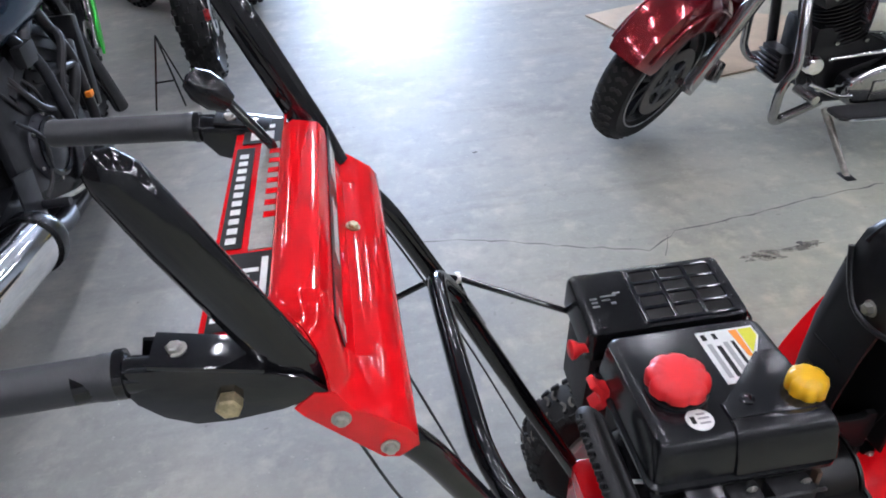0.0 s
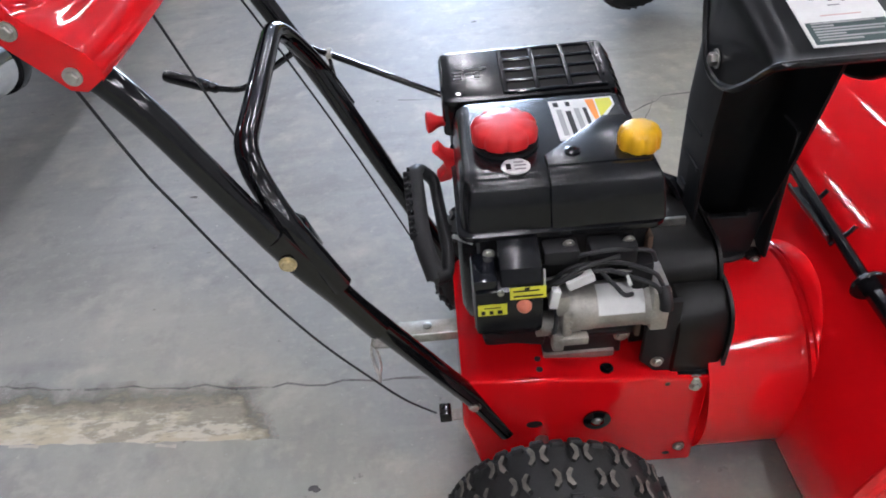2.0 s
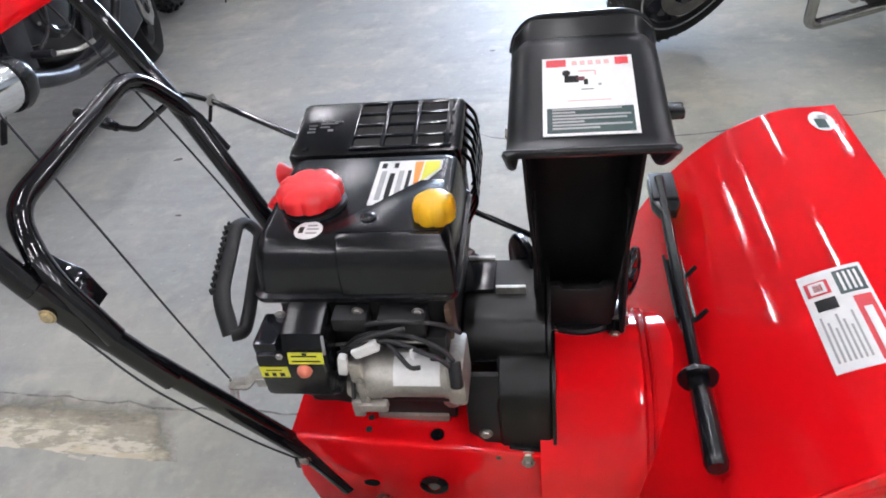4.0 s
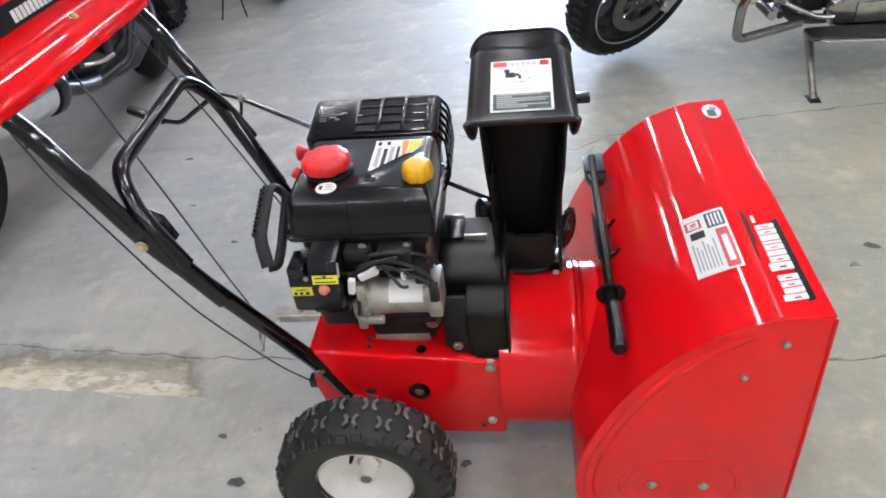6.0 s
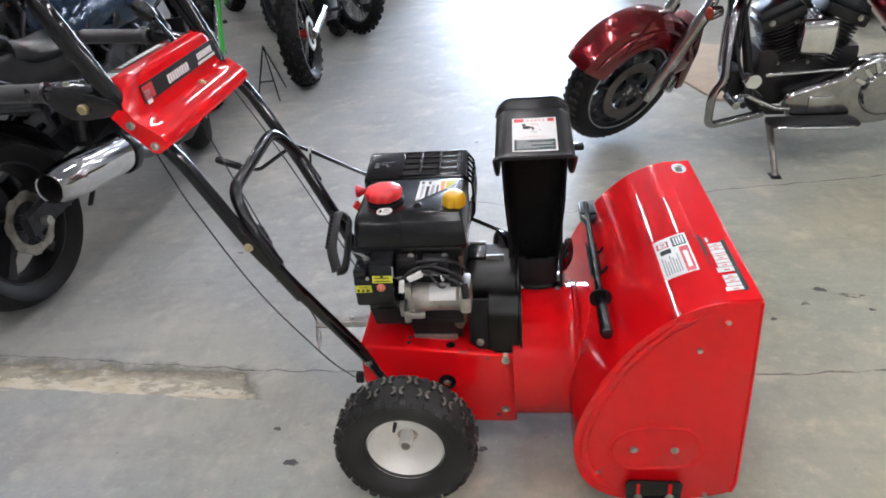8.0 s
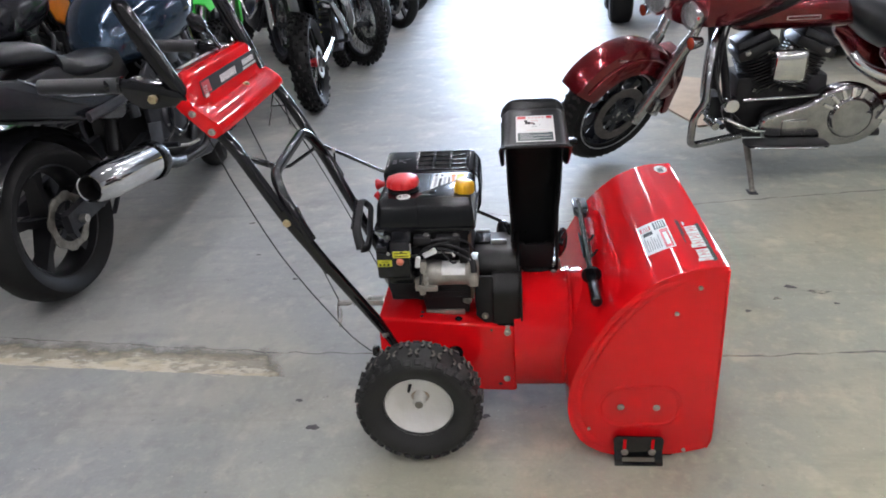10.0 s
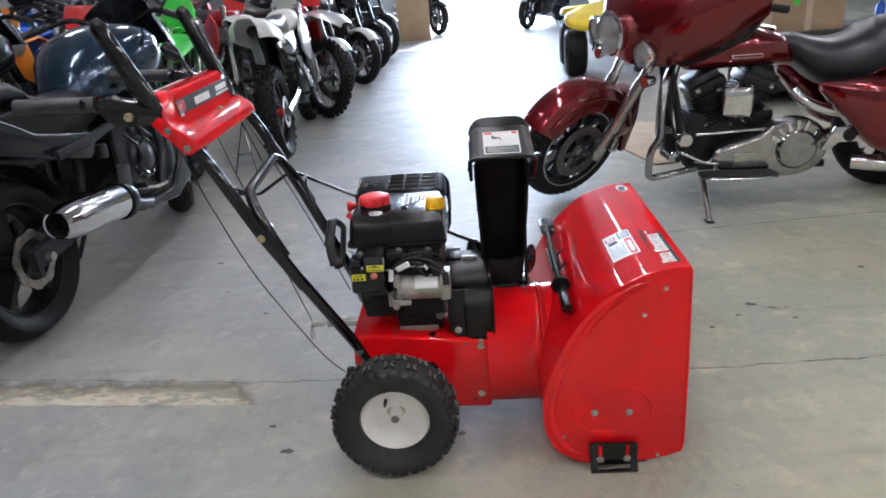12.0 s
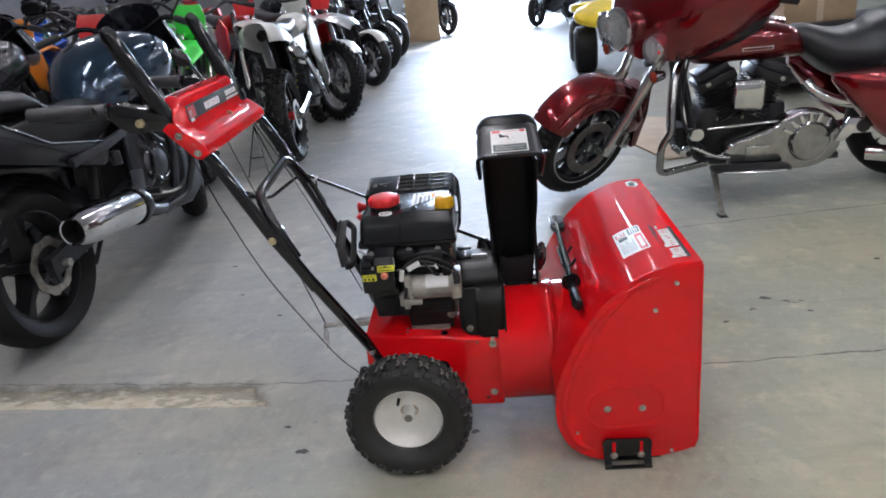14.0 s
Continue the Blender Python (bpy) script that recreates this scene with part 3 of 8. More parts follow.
lab = shell_patch("warning_label", *on_label(0.572, 0.644, 0.025, 0.208), 0.0010, LABEL_WHITE, housing, "white warning label with red bars")
marks = [(0.620, 0.640, 0.030, 0.145, LABEL_RED), (0.576, 0.602, 0.162, 0.190, LABEL_RED), (0.610, 0.640, 0.153, 0.200, LABEL_GREEN), (0.580, 0.603, 0.132, 0.154, LABEL_BLACK)]
marks += [(0.578 + 0.0055 * k, 0.5805 + 0.0055 * k, 0.040, 0.122 - 0.012 * (k % 3), LABEL_GREY) for k in range(7)]
for x0, x1, y0, y1, g in marks:
    shell_patch("printed_mark", *on_label(x0, x1, y0, y1), 0.0016, g, lab)
for x0, x1, y0, y1, g in [(0.6255, 0.6345, 0.045, 0.122, LABEL_WHITE), (0.580, 0.598, 0.165, 0.187, LABEL_WHITE), (0.584, 0.594, 0.169, 0.183, LABEL_RED)] + [(0.6145 + 0.006 * k, 0.6175 + 0.006 * k, 0.158, 0.195, LABEL_WHITE) for k in range(4)]:
    shell_patch("printed_mark", *on_label(x0, x1, y0, y1), 0.0021, g, lab)
brand = shell_patch("brand_decal", 0.6955, 0.7065, -0.046, 0.150, 0.0010, LABEL_BLACK, housing, "white slanted brand blocks with a black shadow", shear=0.006)
shell_patch("brand_line", 0.655, 0.6575, 0.060, 0.186, 0.0010, LABEL_BLACK, housing, shear=-0.012)
shell_patch("brand_line", 0.6585, 0.662, 0.100, 0.186, 0.0010, LABEL_BLACK, housing, shear=-0.012)
y = -0.044
for k, w in enumerate((0.013, 0.012, 0.012, 0.013, 0.0, 0.018, 0.013, 0.012, 0.013, 0.006, 0.014, 0.012, 0.012)):
    if w:
        top_x = 0.664 if k in (0, 5) else 0.6685
        shell_patch("printed_mark", top_x, 0.6975, y, y + w, 0.0016, LABEL_WHITE, brand, shear=0.005)
        if k % 3 != 1 and w > 0.01:
            shell_patch("printed_mark", 0.678, 0.688, y + w * 0.40, y + w * 0.62, 0.0021, RED, brand, shear=0.0015)
    y += w + 0.0022 if w else 0.008
shell_patch("printed_mark", 0.668, 0.673, 0.146, 0.166, 0.0018, LABEL_WHITE, brand)
oval_at = at(0.688, 0.540, on_shell(0.69) + 0.0008)
part("round_sticker", lathe([(0, 0), (0.020, 0), (0.020, 0.0006), (0, 0.0006)], 28, oval_at @ Matrix.Diagonal((0.9, 1.5, 1, 1))), LABEL_WHITE, housing, "oval white sticker", smooth=0)
part("printed_mark", plate(-0.010, -0.022, 0.006, 0.006, oval_at @ at(0, 0, 0.0007), 0.0004), LABEL_GREEN, housing, smooth=0)
part("printed_mark", plate(-0.002, 0.004, 0.010, 0.018, oval_at @ at(0, 0, 0.0007), 0.0004), LABEL_GREY, housing, smooth=0)

# discharge chute: an open channel with a hood
def chute_ring(z, x0, x1, y_open, y_back, r):
    pts = [(x0, y_open), (x0, y_back - r)]
    for k in range(1, 6):
        a = radians(180 - 90 * k / 6)
        pts.append((x0 + r + r * math.cos(a), y_back - r + r * math.sin(a)))
    for k in range(1, 6):
        a = radians(90 - 90 * k / 6)
        pts.append((x1 - r + r * math.cos(a), y_back - r + r * math.sin(a)))
    pts += [(x1, y_back - r), (x1, y_open)]
    inner = [(x0 + 0.004, y_open), (x0 + 0.004, y_back - r)] + [(min(max(x, x0 + 0.004), x1 - 0.004), y - 0.004) for x, y in pts[2:-2]] + [(x1 - 0.004, y_back - r), (x1 - 0.004, y_open)]
    return [(x, y, z) for x, y in pts + inner[::-1]]


chute = part("chute", loft([chute_ring(0.358, 0.256, 0.356, 0.288, 0.385, 0.040), chute_ring(0.42, 0.250, 0.360, 0.275, 0.388, 0.045), chute_ring(0.52, 0.243, 0.367, 0.252, 0.378, 0.045), chute_ring(0.62, 0.237, 0.375, 0.232, 0.362, 0.042), chute_ring(0.745, 0.234, 0.378, 0.203, 0.335, 0.040)]), CHUTE_IN, blower, "black plastic discharge chute")
part("chute_ring", lathe([(0, 0.335), (0.066, 0.335), (0.070, 0.340), (0.070, 0.368), (0.066, 0.372), (0, 0.372)], 36, at(0.306, YC + 0.085, 0.0)), CHUTE_IN, chute)
for sx in (0.2445, 0.3675):
    part("chute_rib", box2((sx - 0.003, 0.252, 0.375), (sx + 0.003, 0.300, 0.60), 0.0015, 1), CHUTE_IN, chute)
part("front_lip", prism([(0.268, 0.345), (0.350, 0.345), (0.358, 0.412), (0.357, 0.448), (0.340, 0.450), (0.334, 0.443), (0.282, 0.443), (0.276, 0.450), (0.258, 0.448), (0.256, 0.412)], "y", 0.274, 0.288, 0.003), CHUTE_IN, chute)
part("lip_rib", box2((0.272, 0.2705, 0.352), (0.346, 0.2745, 0.360), 0.001, 1), CHUTE_IN, chute)
part("steel_tab", prism([(0.350, 0.350), (0.376, 0.346), (0.381, 0.358), (0.378, 0.378), (0.366, 0.382), (0.352, 0.376)], "y", 0.284, 0.318, 0.004), STEEL, chute, "bare steel tab at the chute base")
for x0, x1 in ((0.250, 0.274), (0.350, 0.374)):
    part("chute_clamp", box2((x0 - 0.004, 0.262, 0.345), (x1 - 0.004, 0.295, 0.372), 0.005), BLACK_PLASTIC, chute)
bolt("bolt", 0.272, 0.272, 0.364, (0, -1, 0), chute, 0.005)
bolt("bolt", 0.358, 0.262, 0.362, (0, -1, 0), chute, 0.006)
def side_gear(x, y, z, r, turn, name, label):
    return part(name, lathe([(0, 0), (r * 0.96, 0), (r, 0.003), (r, 0.010), (r * 0.92, 0.014), (r * 0.84, 0.011), (r * 0.34, 0.011), (r * 0.30, 0.016), (0, 0.016)], 40, at(x, y, z) @ Matrix.Rotation(radians(turn), 4, "Z") @ AX), BLACK_PLASTIC, chute, label)


gear = side_gear(0.232, 0.342, 0.432, 0.054, 204, "chute_gear", "black chute gear housing")
bolt("bolt", 0.216, 0.335, 0.433, (-0.9, -0.4, 0), gear, 0.006, BLACK_PAINT)
ring_gear = side_gear(0.378, 0.338, 0.418, 0.034, -24, "ring_gear", "toothed black ring at the chute base")
for k in range(14):
    a = 2 * math.pi * k / 14
    part("tooth", box((0.012, 0.011, 0.008), (0, 0, 0), 0.0015, None, 1), BLACK_PLASTIC, ring_gear).matrix_basis = at(0.378, 0.338, 0.418) @ Matrix.Rotation(radians(-24), 4, "Z") @ AX @ Matrix.Rotation(a, 4, "Z") @ at(0.036, 0, 0.006)

def hood_ring(y, ztop, zlow, wide=0.078, flat=0.054, drop=0.022):
    """A section of the hood: upright sides, sloping shoulders and a flat top."""
    c = 0.3055
    zs = max(zlow, ztop - drop)
    half = [(wide, zlow), (wide, (zlow + zs) / 2), (wide, zs), (wide - 0.004, zs + (ztop - zs) * 0.42), (flat + 0.009, ztop - (ztop - zs) * 0.12), (flat, ztop)]
    pts = [(c - w, z) for w, z in half] + [(c + w, z) for w, z in reversed(half)]
    inner = [(x + (0.004 if x < c else -0.004), z - (0.004 if abs(x - c) < flat + 0.01 else 0.0)) for x, z in pts]
    return [(x, y, z) for x, z in pts + inner[::-1]]


def hood_low(y):
    """The height of the hood's lower edge: a lobe under the pivot bolt that sweeps up to the front lip."""
    line = [(0.068, 0.7955), (0.075, 0.794), (0.088, 0.784), (0.105, 0.770), (0.125, 0.752), (0.150, 0.732), (0.175, 0.716), (0.200, 0.706), (0.225, 0.701), (0.250, 0.703), (0.266, 0.712), (0.282, 0.736), (0.293, 0.762), (0.299, 0.785)]
    for (ya, za), (yb, zb) in zip(line, line[1:]):
        if y <= yb:
            return za + (zb - za) * max(0.0, y - ya) / (yb - ya)
    return line[-1][1]


rings = [hood_ring(0.299, 0.795, 0.786, 0.073, 0.045), hood_ring(0.296, 0.810, 0.770, 0.076, 0.046), hood_ring(0.288, 0.832, hood_low(0.288), 0.077, 0.048), hood_ring(0.276, 0.847, hood_low(0.276), 0.078, 0.049, 0.030), hood_ring(0.264, 0.8515, hood_low(0.264), 0.078, 0.050, 0.034), hood_ring(0.257, 0.8500, hood_low(0.257), 0.078, 0.051, 0.032), hood_ring(0.251, 0.842, hood_low(0.251), 0.078, 0.052, 0.028), hood_ring(0.244, 0.834, hood_low(0.244)), hood_ring(0.236, 0.836, hood_low(0.236))]
for y in (0.225, 0.20, 0.175, 0.15, 0.125, 0.105, 0.088, 0.075):
    rings.append(hood_ring(y, 0.836 - 0.250 * (0.236 - y), hood_low(y), 0.078 + 0.003 * (0.225 - y) / 0.15, 0.055 + 0.003 * (0.225 - y) / 0.15))
rings.append(hood_ring(0.068, 0.7985, 0.7935, 0.078, 0.059))
hood = part("deflector", loft(rings), HOOD, chute, "black plastic chute deflector hood", smooth=32)
edge = [(0.2270 - 0.002 * (0.225 - y) / 0.15, y, hood_low(y)) for y in (0.299, 0.293, 0.282, 0.266, 0.25, 0.225, 0.20, 0.175, 0.15, 0.125, 0.105, 0.088)]
rim_line = edge + [(0.230, 0.076, 0.7915), (0.248, 0.0675, 0.7965), (0.363, 0.0675, 0.7965), (0.381, 0.076, 0.7915)] + [(0.611 - x, y, z) for x, y, z in reversed(edge)]
part("rolled_rim", tube(rim_line, 0.0046, 8, 0.010), HOOD, hood)
part("back_rim", tube([(0.2275, 0.276, 0.808), (0.232, 0.268, 0.829), (0.246, 0.263, 0.846), (0.262, 0.262, 0.8515), (0.349, 0.262, 0.8515), (0.365, 0.263, 0.846), (0.379, 0.268, 0.829), (0.3835, 0.276, 0.808)], 0.0040, 8, 0.012), HOOD, hood)
bolt("bolt", 0.2262, 0.232, 0.728, (-1, 0, 0), hood, 0.0085, STEEL, True, 0.010)
bolt("bolt", 0.3850, 0.232, 0.728, (1, 0, 0), hood, 0.0085, STEEL, True, 0.010)
for z in (0.60, 0.545, 0.49):
    part("chute_rib", box2((0.2365 + (0.60 - z) * 0.05, 0.262, z - 0.0015), (0.2395 + (0.60 - z) * 0.05, 0.325, z + 0.0015), 0.0), CHUTE_IN, chute)
part("wing_knob", box((0.026, 0.022, 0.012), (0.398, 0.205, 0.760), 0.004), BLACK_PLASTIC, hood)
m = basis((0.2615, 0.090, 0.8002), (1, 0, 0.0), (0, 1, 0.250))
lab = [(0.004, 0.0035, 0.086, 0.038, LABEL_GREEN)]
lab += [(0.004, 0.101, 0.024, 0.112, LABEL_RED), (0.073, 0.101, 0.086, 0.112, LABEL_RED)]
lab += [(0.030 + 0.008 * k, 0.103, 0.035 + 0.008 * k, 0.109, LABEL_PINK) for k in range(5)]
lab += [(0.022, 0.076, 0.036, 0.086, LABEL_BLACK), (0.034, 0.078, 0.042, 0.084, LABEL_MAROON), (0.041, 0.072, 0.045, 0.080, LABEL_BLACK), (0.038, 0.064, 0.050, 0.0655, LABEL_GREY), (0.036, 0.092, 0.052, 0.0935, LABEL_PINK), (0.052, 0.086, 0.0535, 0.093, LABEL_PINK), (0.055, 0.070, 0.058, 0.073, LABEL_GREY), (0.024, 0.048, 0.066, 0.0488, LABEL_PINK)]
hood_label = decal("warning_label", lab, m, hood, (0, 0, 0.090, 0.115, LABEL_WHITE), "white and black warning label")
part("printed_mark", lathe([(0, 0), (0.0042, 0), (0.0042, 0.0004), (0, 0.0004)], 16, m @ at(0.024, 0.0905, 0.0008)), LABEL_BLACK, hood_label, smooth=0)
for i, w in enumerate((0.066, 0.022, 0.074, 0.070, 0.030, 0.074, 0.044)):
    part("printed_mark", plate(0.009, 0.0345 - 0.0044 * i, 0.009 + w, 0.0368 - 0.0044 * i, m @ at(0, 0, 0.0012), 0.0004), LABEL_GREY, hood_label, smooth=0)

# handles: a lower tube each side, bent back into the grip
def build_handle(near):
    f = (lambda y: y) if near else other
    path = [(-0.055, f(0.112), 0.180), (-0.098, f(0.110), 0.266), (-0.288, f(0.032), 0.636), (-0.396, f(0.027), 0.854), (-0.472, f(0.027), 0.935), (-0.540, f(0.026), 0.972), (-0.612, f(0.019), 0.990), (-0.645, f(0.012), 0.992)]
    tb = part("handle", tube(path, 0.0150, 16, 0.05), BLACK_PAINT, blower, "black painted tubular steel handle")
    part("grip", lathe([(0, 0), (0.0165, 0), (0.0185, 0.004), (0.0185, 0.012), (0.0175, 0.016), (0.0172, 0.168), (0.0180, 0.175), (0.0165, 0.182), (0, 0.182)], 20, Matrix.Translation((-0.614, f(0.0185), 0.9905)) @ Vector((-0.150, f(0.008) - f(0.0185), 0.006)).to_track_quat("Z", "Y").to_matrix().to_4x4()), GRIP, tb, "grey rubber grip")
    for p, r, mt in (((-0.291, f(0.0165), 0.643), 0.0070, BOLT_YELLOW), ((-0.102, f(0.0955), 0.270), 0.0070, STEEL)):
        bolt("bolt", *p, (0, -1 if near else 1, 0), tb, r, mt)
    # overlap sleeve where upper and lower tube are bolted
    part("sleeve", tube([(-0.303, f(0.0315), 0.672), (-0.215, f(0.058), 0.492)], 0.0160, 14, 0), BLACK_PAINT, tb)
    # control lever with its pivot bracket
    dx = 0.0 if near else 0.018
    lev = part("control_lever", tube([(-0.468 + dx, f(0.030), 0.920), (-0.490 + dx, f(0.026), 0.975), (-0.545 + dx, f(0.018), 1.105), (-0.566 + dx, f(0.016), 1.155), (-0.574 + dx, f(0.016), 1.168), (-0.577 + dx, f(0.016), 1.171)], [0.0125, 0.0140, 0.0135, 0.0125, 0.009, 0.004], 16, flat=1.55), BLACK_PAINT, blower, "black control lever raised off the grip")
    ya, yb = sorted((f(0.0062), f(0.0125)))
    part("bracket", prism([(-0.614, 0.990), (-0.606, 0.968), (-0.590, 0.950), (-0.568, 0.938), (-0.540, 0.936), (-0.500, 0.940), (-0.462, 0.952), (-0.480, 0.972), (-0.535, 0.990), (-0.580, 1.000), (-0.608, 1.002)], "y", ya, yb, 0.002), BLACK_PAINT, lev)
    ya, yb = sorted((f(0.0435), f(0.0495)))
    part("bracket", prism([(-0.606, 0.982), (-0.590, 0.960), (-0.550, 0.944), (-0.470, 0.952), (-0.485, 0.974), (-0.55, 0.994), (-0.600, 1.000)], "y", ya, yb, 0.002), BLACK_PAINT, lev)
    part("clamp_plate", box((0.085, 0.040, 0.004), (-0.548, f(0.026), 0.9935), 0.0015, Matrix.Rotation(radians(14), 4, "Y")), BLACK_PAINT, lev)
    bolt("clamp_bolt", -0.572, f(0.026), 1.0005, (0, 0, 1), lev, 0.0065, STEEL)
    part("grip_collar", lathe([(0.0155, 0), (0.0195, 0), (0.0195, 0.007), (0.0155, 0.007)], 20, Matrix.Translation((-0.609, f(0.020), 0.990)) @ Vector((-0.150, f(0.008) - f(0.0185), 0.006)).to_track_quat("Z", "Y").to_matrix().to_4x4(), closed=True), BLACK_PAINT, lev)
    bolt("pivot_bolt", -0.538, f(0.0058), 0.960, (0, -1 if near else 1, 0), lev, 0.0105, BOLT_YELLOW, False, 0.011)
    return tb


near_handle = build_handle(True)
far_handle = build_handle(False)

# brace bar between the handles
brace = part("brace_bar", tube([(-0.245, 0.040, 0.585), (-0.292, 0.044, 0.685), (-0.326, 0.085, 0.742), (-0.335, 0.405, 0.757), (-0.297, 0.455, 0.672), (-0.262, 0.462, 0.590)], 0.0135, 16, 0.05), BLACK_PAINT, blower, "bent black tubular brace between the handles")
part("stop_bracket", prism([(-0.320, 0.690), (-0.302, 0.672), (-0.277, 0.656), (-0.264, 0.616), (-0.270, 0.612), (-0.284, 0.649), (-0.306, 0.664), (-0.325, 0.684)], "y", 0.034, 0.084, 0.0015), BLACK_PAINT, brace)
part("stop_rib", prism([(-0.302, 0.670), (-0.277, 0.654), (-0.266, 0.617), (-0.276, 0.610), (-0.296, 0.640)], "y", 0.036, 0.039, 0.0008), BLACK_PAINT, brace)
bolt("bolt", -0.283, 0.452, 0.640, (0, -1, 0), brace, 0.0075)

# control panel: a pressed red cover bolted over the handles
section = [(-0.566, 0.978), (-0.563, 0.986), (-0.508, 0.988), (-0.502, 1.000), (-0.490, 1.006), (-0.462, 1.000), (-0.455, 0.990), (-0.449, 0.932), (-0.442, 0.919), (-0.424, 0.914), (-0.402, 0.894), (-0.395, 0.880), (-0.395, 0.872)]
panel = part("control_panel", sheet(section[::-1], "y", 0.080, 0.420, 0.0025), RED, blower, "red pressed steel control panel")
tab = [(-0.492, 0.940), (-0.486, 0.930), (-0.428, 0.866), (-0.414, 0.863), (-0.397, 0.874), (-0.396, 0.884), (-0.404, 0.898), (-0.426, 0.916), (-0.444, 0.928), (-0.458, 0.951), (-0.474, 0.954)]
for near in (True, False):
    f = (lambda y: y) if near else other
    y0, y1 = sorted((f(0.005), f(0.008)))
    part("end_tab", prism(tab, "y", y0, y1, 0.001), RED, panel)
    bolt("bolt", -0.457, f(0.0048), 0.922, (0, -1 if near else 1, 0), panel, 0.0060)
    bolt("bolt", -0.421, f(0.0048), 0.879, (0, -1 if near else 1, 0), panel, 0.0060)
shelf = section[:4]
part("shelf_end", sheet(shelf[::-1], "y", 0.046, 0.080, 0.0025), RED, panel)
part("shelf_end", sheet(shelf[::-1], "y", 0.420, 0.470, 0.0025), RED, panel)
ridge_end = [(-0.502, 1.000), (-0.490, 1.006), (-0.462, 1.000), (-0.455, 0.990), (-0.449, 0.932), (-0.442, 0.919), (-0.424, 0.914), (-0.402, 0.894), (-0.395, 0.880), (-0.395, 0.872)]
fold = [(-0.474, 0.967), (-0.470, 0.966), (-0.465, 0.961), (-0.461, 0.954), (-0.452, 0.940), (-0.443, 0.928), (-0.426, 0.916), (-0.404, 0.898), (-0.396, 0.884), (-0.396, 0.874)]
for near in (True, False):
    f = (lambda y: y) if near else other
    rings = []
    for y, k, back_x in ((0.080, 0.0, -0.503), (0.070, 0.01, -0.503), (0.062, 0.05, -0.500), (0.052, 0.16, -0.489), (0.042, 0.36, -0.477), (0.030, 0.64, -0.468), (0.017, 0.90, -0.463), (0.006, 1.0, -0.461)):
        q = [(max(back_x, a[0] + (b[0] - a[0]) * k), f(y), a[1] + (b[1] - a[1]) * k) for a, b in zip(ridge_end, fold)]
        rings.append(q + [(x - 0.002, yy, z - 0.002) for x, yy, z in reversed(q)])
    part("end_shoulder", loft(rings), RED, panel, smooth=60)
bolt("bolt", -0.434, 0.300, 0.9165, (0.3, 0, 1), panel, 0.0062, BOLT_YELLOW)
def swap(pieces):
    return [(v0, u0, v1, u1, g) for u0, v0, u1, v1, g in pieces]


# shift gate with its toothed slot, and the printed strips on the shelf
part("shift_slot", box2((-0.530, 0.17, 0.9868), (-0.508, 0.40, 0.9890)), ALU, panel, "pale slot of the shift gate", smooth=0)
for i in range(7):
    part("gate_tooth", box2((-0.519, 0.225 + i * 0.024, 0.9870), (-0.505, 0.236 + i * 0.024, 0.9896)), RED, panel, smooth=0)
m = basis((-0.560, 0.055, 0.9880), (1, 0, 0), (0, 1, 0))
strip = [(0.012 + 0.011 * i, 0.006, 0.018 + 0.011 * i, 0.042 - 0.008 * (i % 2), LABEL_WHITE) for i in range(7)]
decal("printed_strip", swap(strip + [(0.006, 0.044, 0.100, 0.050, LABEL_WHITE)]), m, panel, (0.003, 0, 0.053, 0.110, LABEL_BLACK), "black and white instruction strip")
m = basis((-0.561, 0.175, 0.9880), (1, 0, 0), (0, 1, 0))
strip = [(0.008 + 0.018 * i, 0.008, 0.018 + 0.018 * i, 0.018, LABEL_WHITE) for i in range(11)]
decal("printed_strip", swap(strip), m, panel, (0.003, 0, 0.024, 0.215, LABEL_BLACK), "black speed strip with white marks")
m = basis((-0.556, 0.402, 0.9880), (1, 0, 0), (0, 1, 0))
decal("printed_strip", swap([(0.008, 0.012, 0.03, 0.04, LABEL_WHITE), (0.04, 0.012, 0.05, 0.04, LABEL_WHITE)]), m, panel, (0.003, 0, 0.050, 0.068, LABEL_BLACK))
m = basis((-0.4490, 0.065, 0.9440), (0, 1, 0), (-0.006, 0, 0.058))
strip = [(0.005, 0.004, 0.05, 0.032, LABEL_RED), (0.010, -0.004, 0.030, 0.022, LABEL_WHITE)]
strip += [(0.115 + 0.012 * i, 0.006, 0.1245 + 0.012 * i, 0.024, LABEL_WHITE) for i in range(9)] + [(0.275 + 0.011 * i, 0.012, 0.284 + 0.011 * i, 0.026, LABEL_WHITE) for i in range(8)]
strip += [(0.27, 0.002, 0.37, 0.008, LABEL_WHITE)]
decal("brand_strip", strip, m, panel, (0, 0, 0.385, 0.036, LABEL_BLACK), "black brand strip with white blocks")
# shift lever that comes out of the gate
part("shift_lever", tube([(-0.515, 0.385, 0.93), (-0.515, 0.385, 0.99), (-0.560, 0.400, 1.05)], 0.006, 10, 0.01), BLACK_PAINT, blower)
part("shift_knob", lathe([(0, 0), (0.012, 0.002), (0.019, 0.018), (0.020, 0.038), (0.013, 0.054), (0, 0.058)], 16, basis((-0.555, 0.398, 1.042), (0, 1, 0), (0.7, 0, 0.7)) @ Matrix.Rotation(radians(180), 4, "Y")), BLACK_PLASTIC, blower, "black knob")

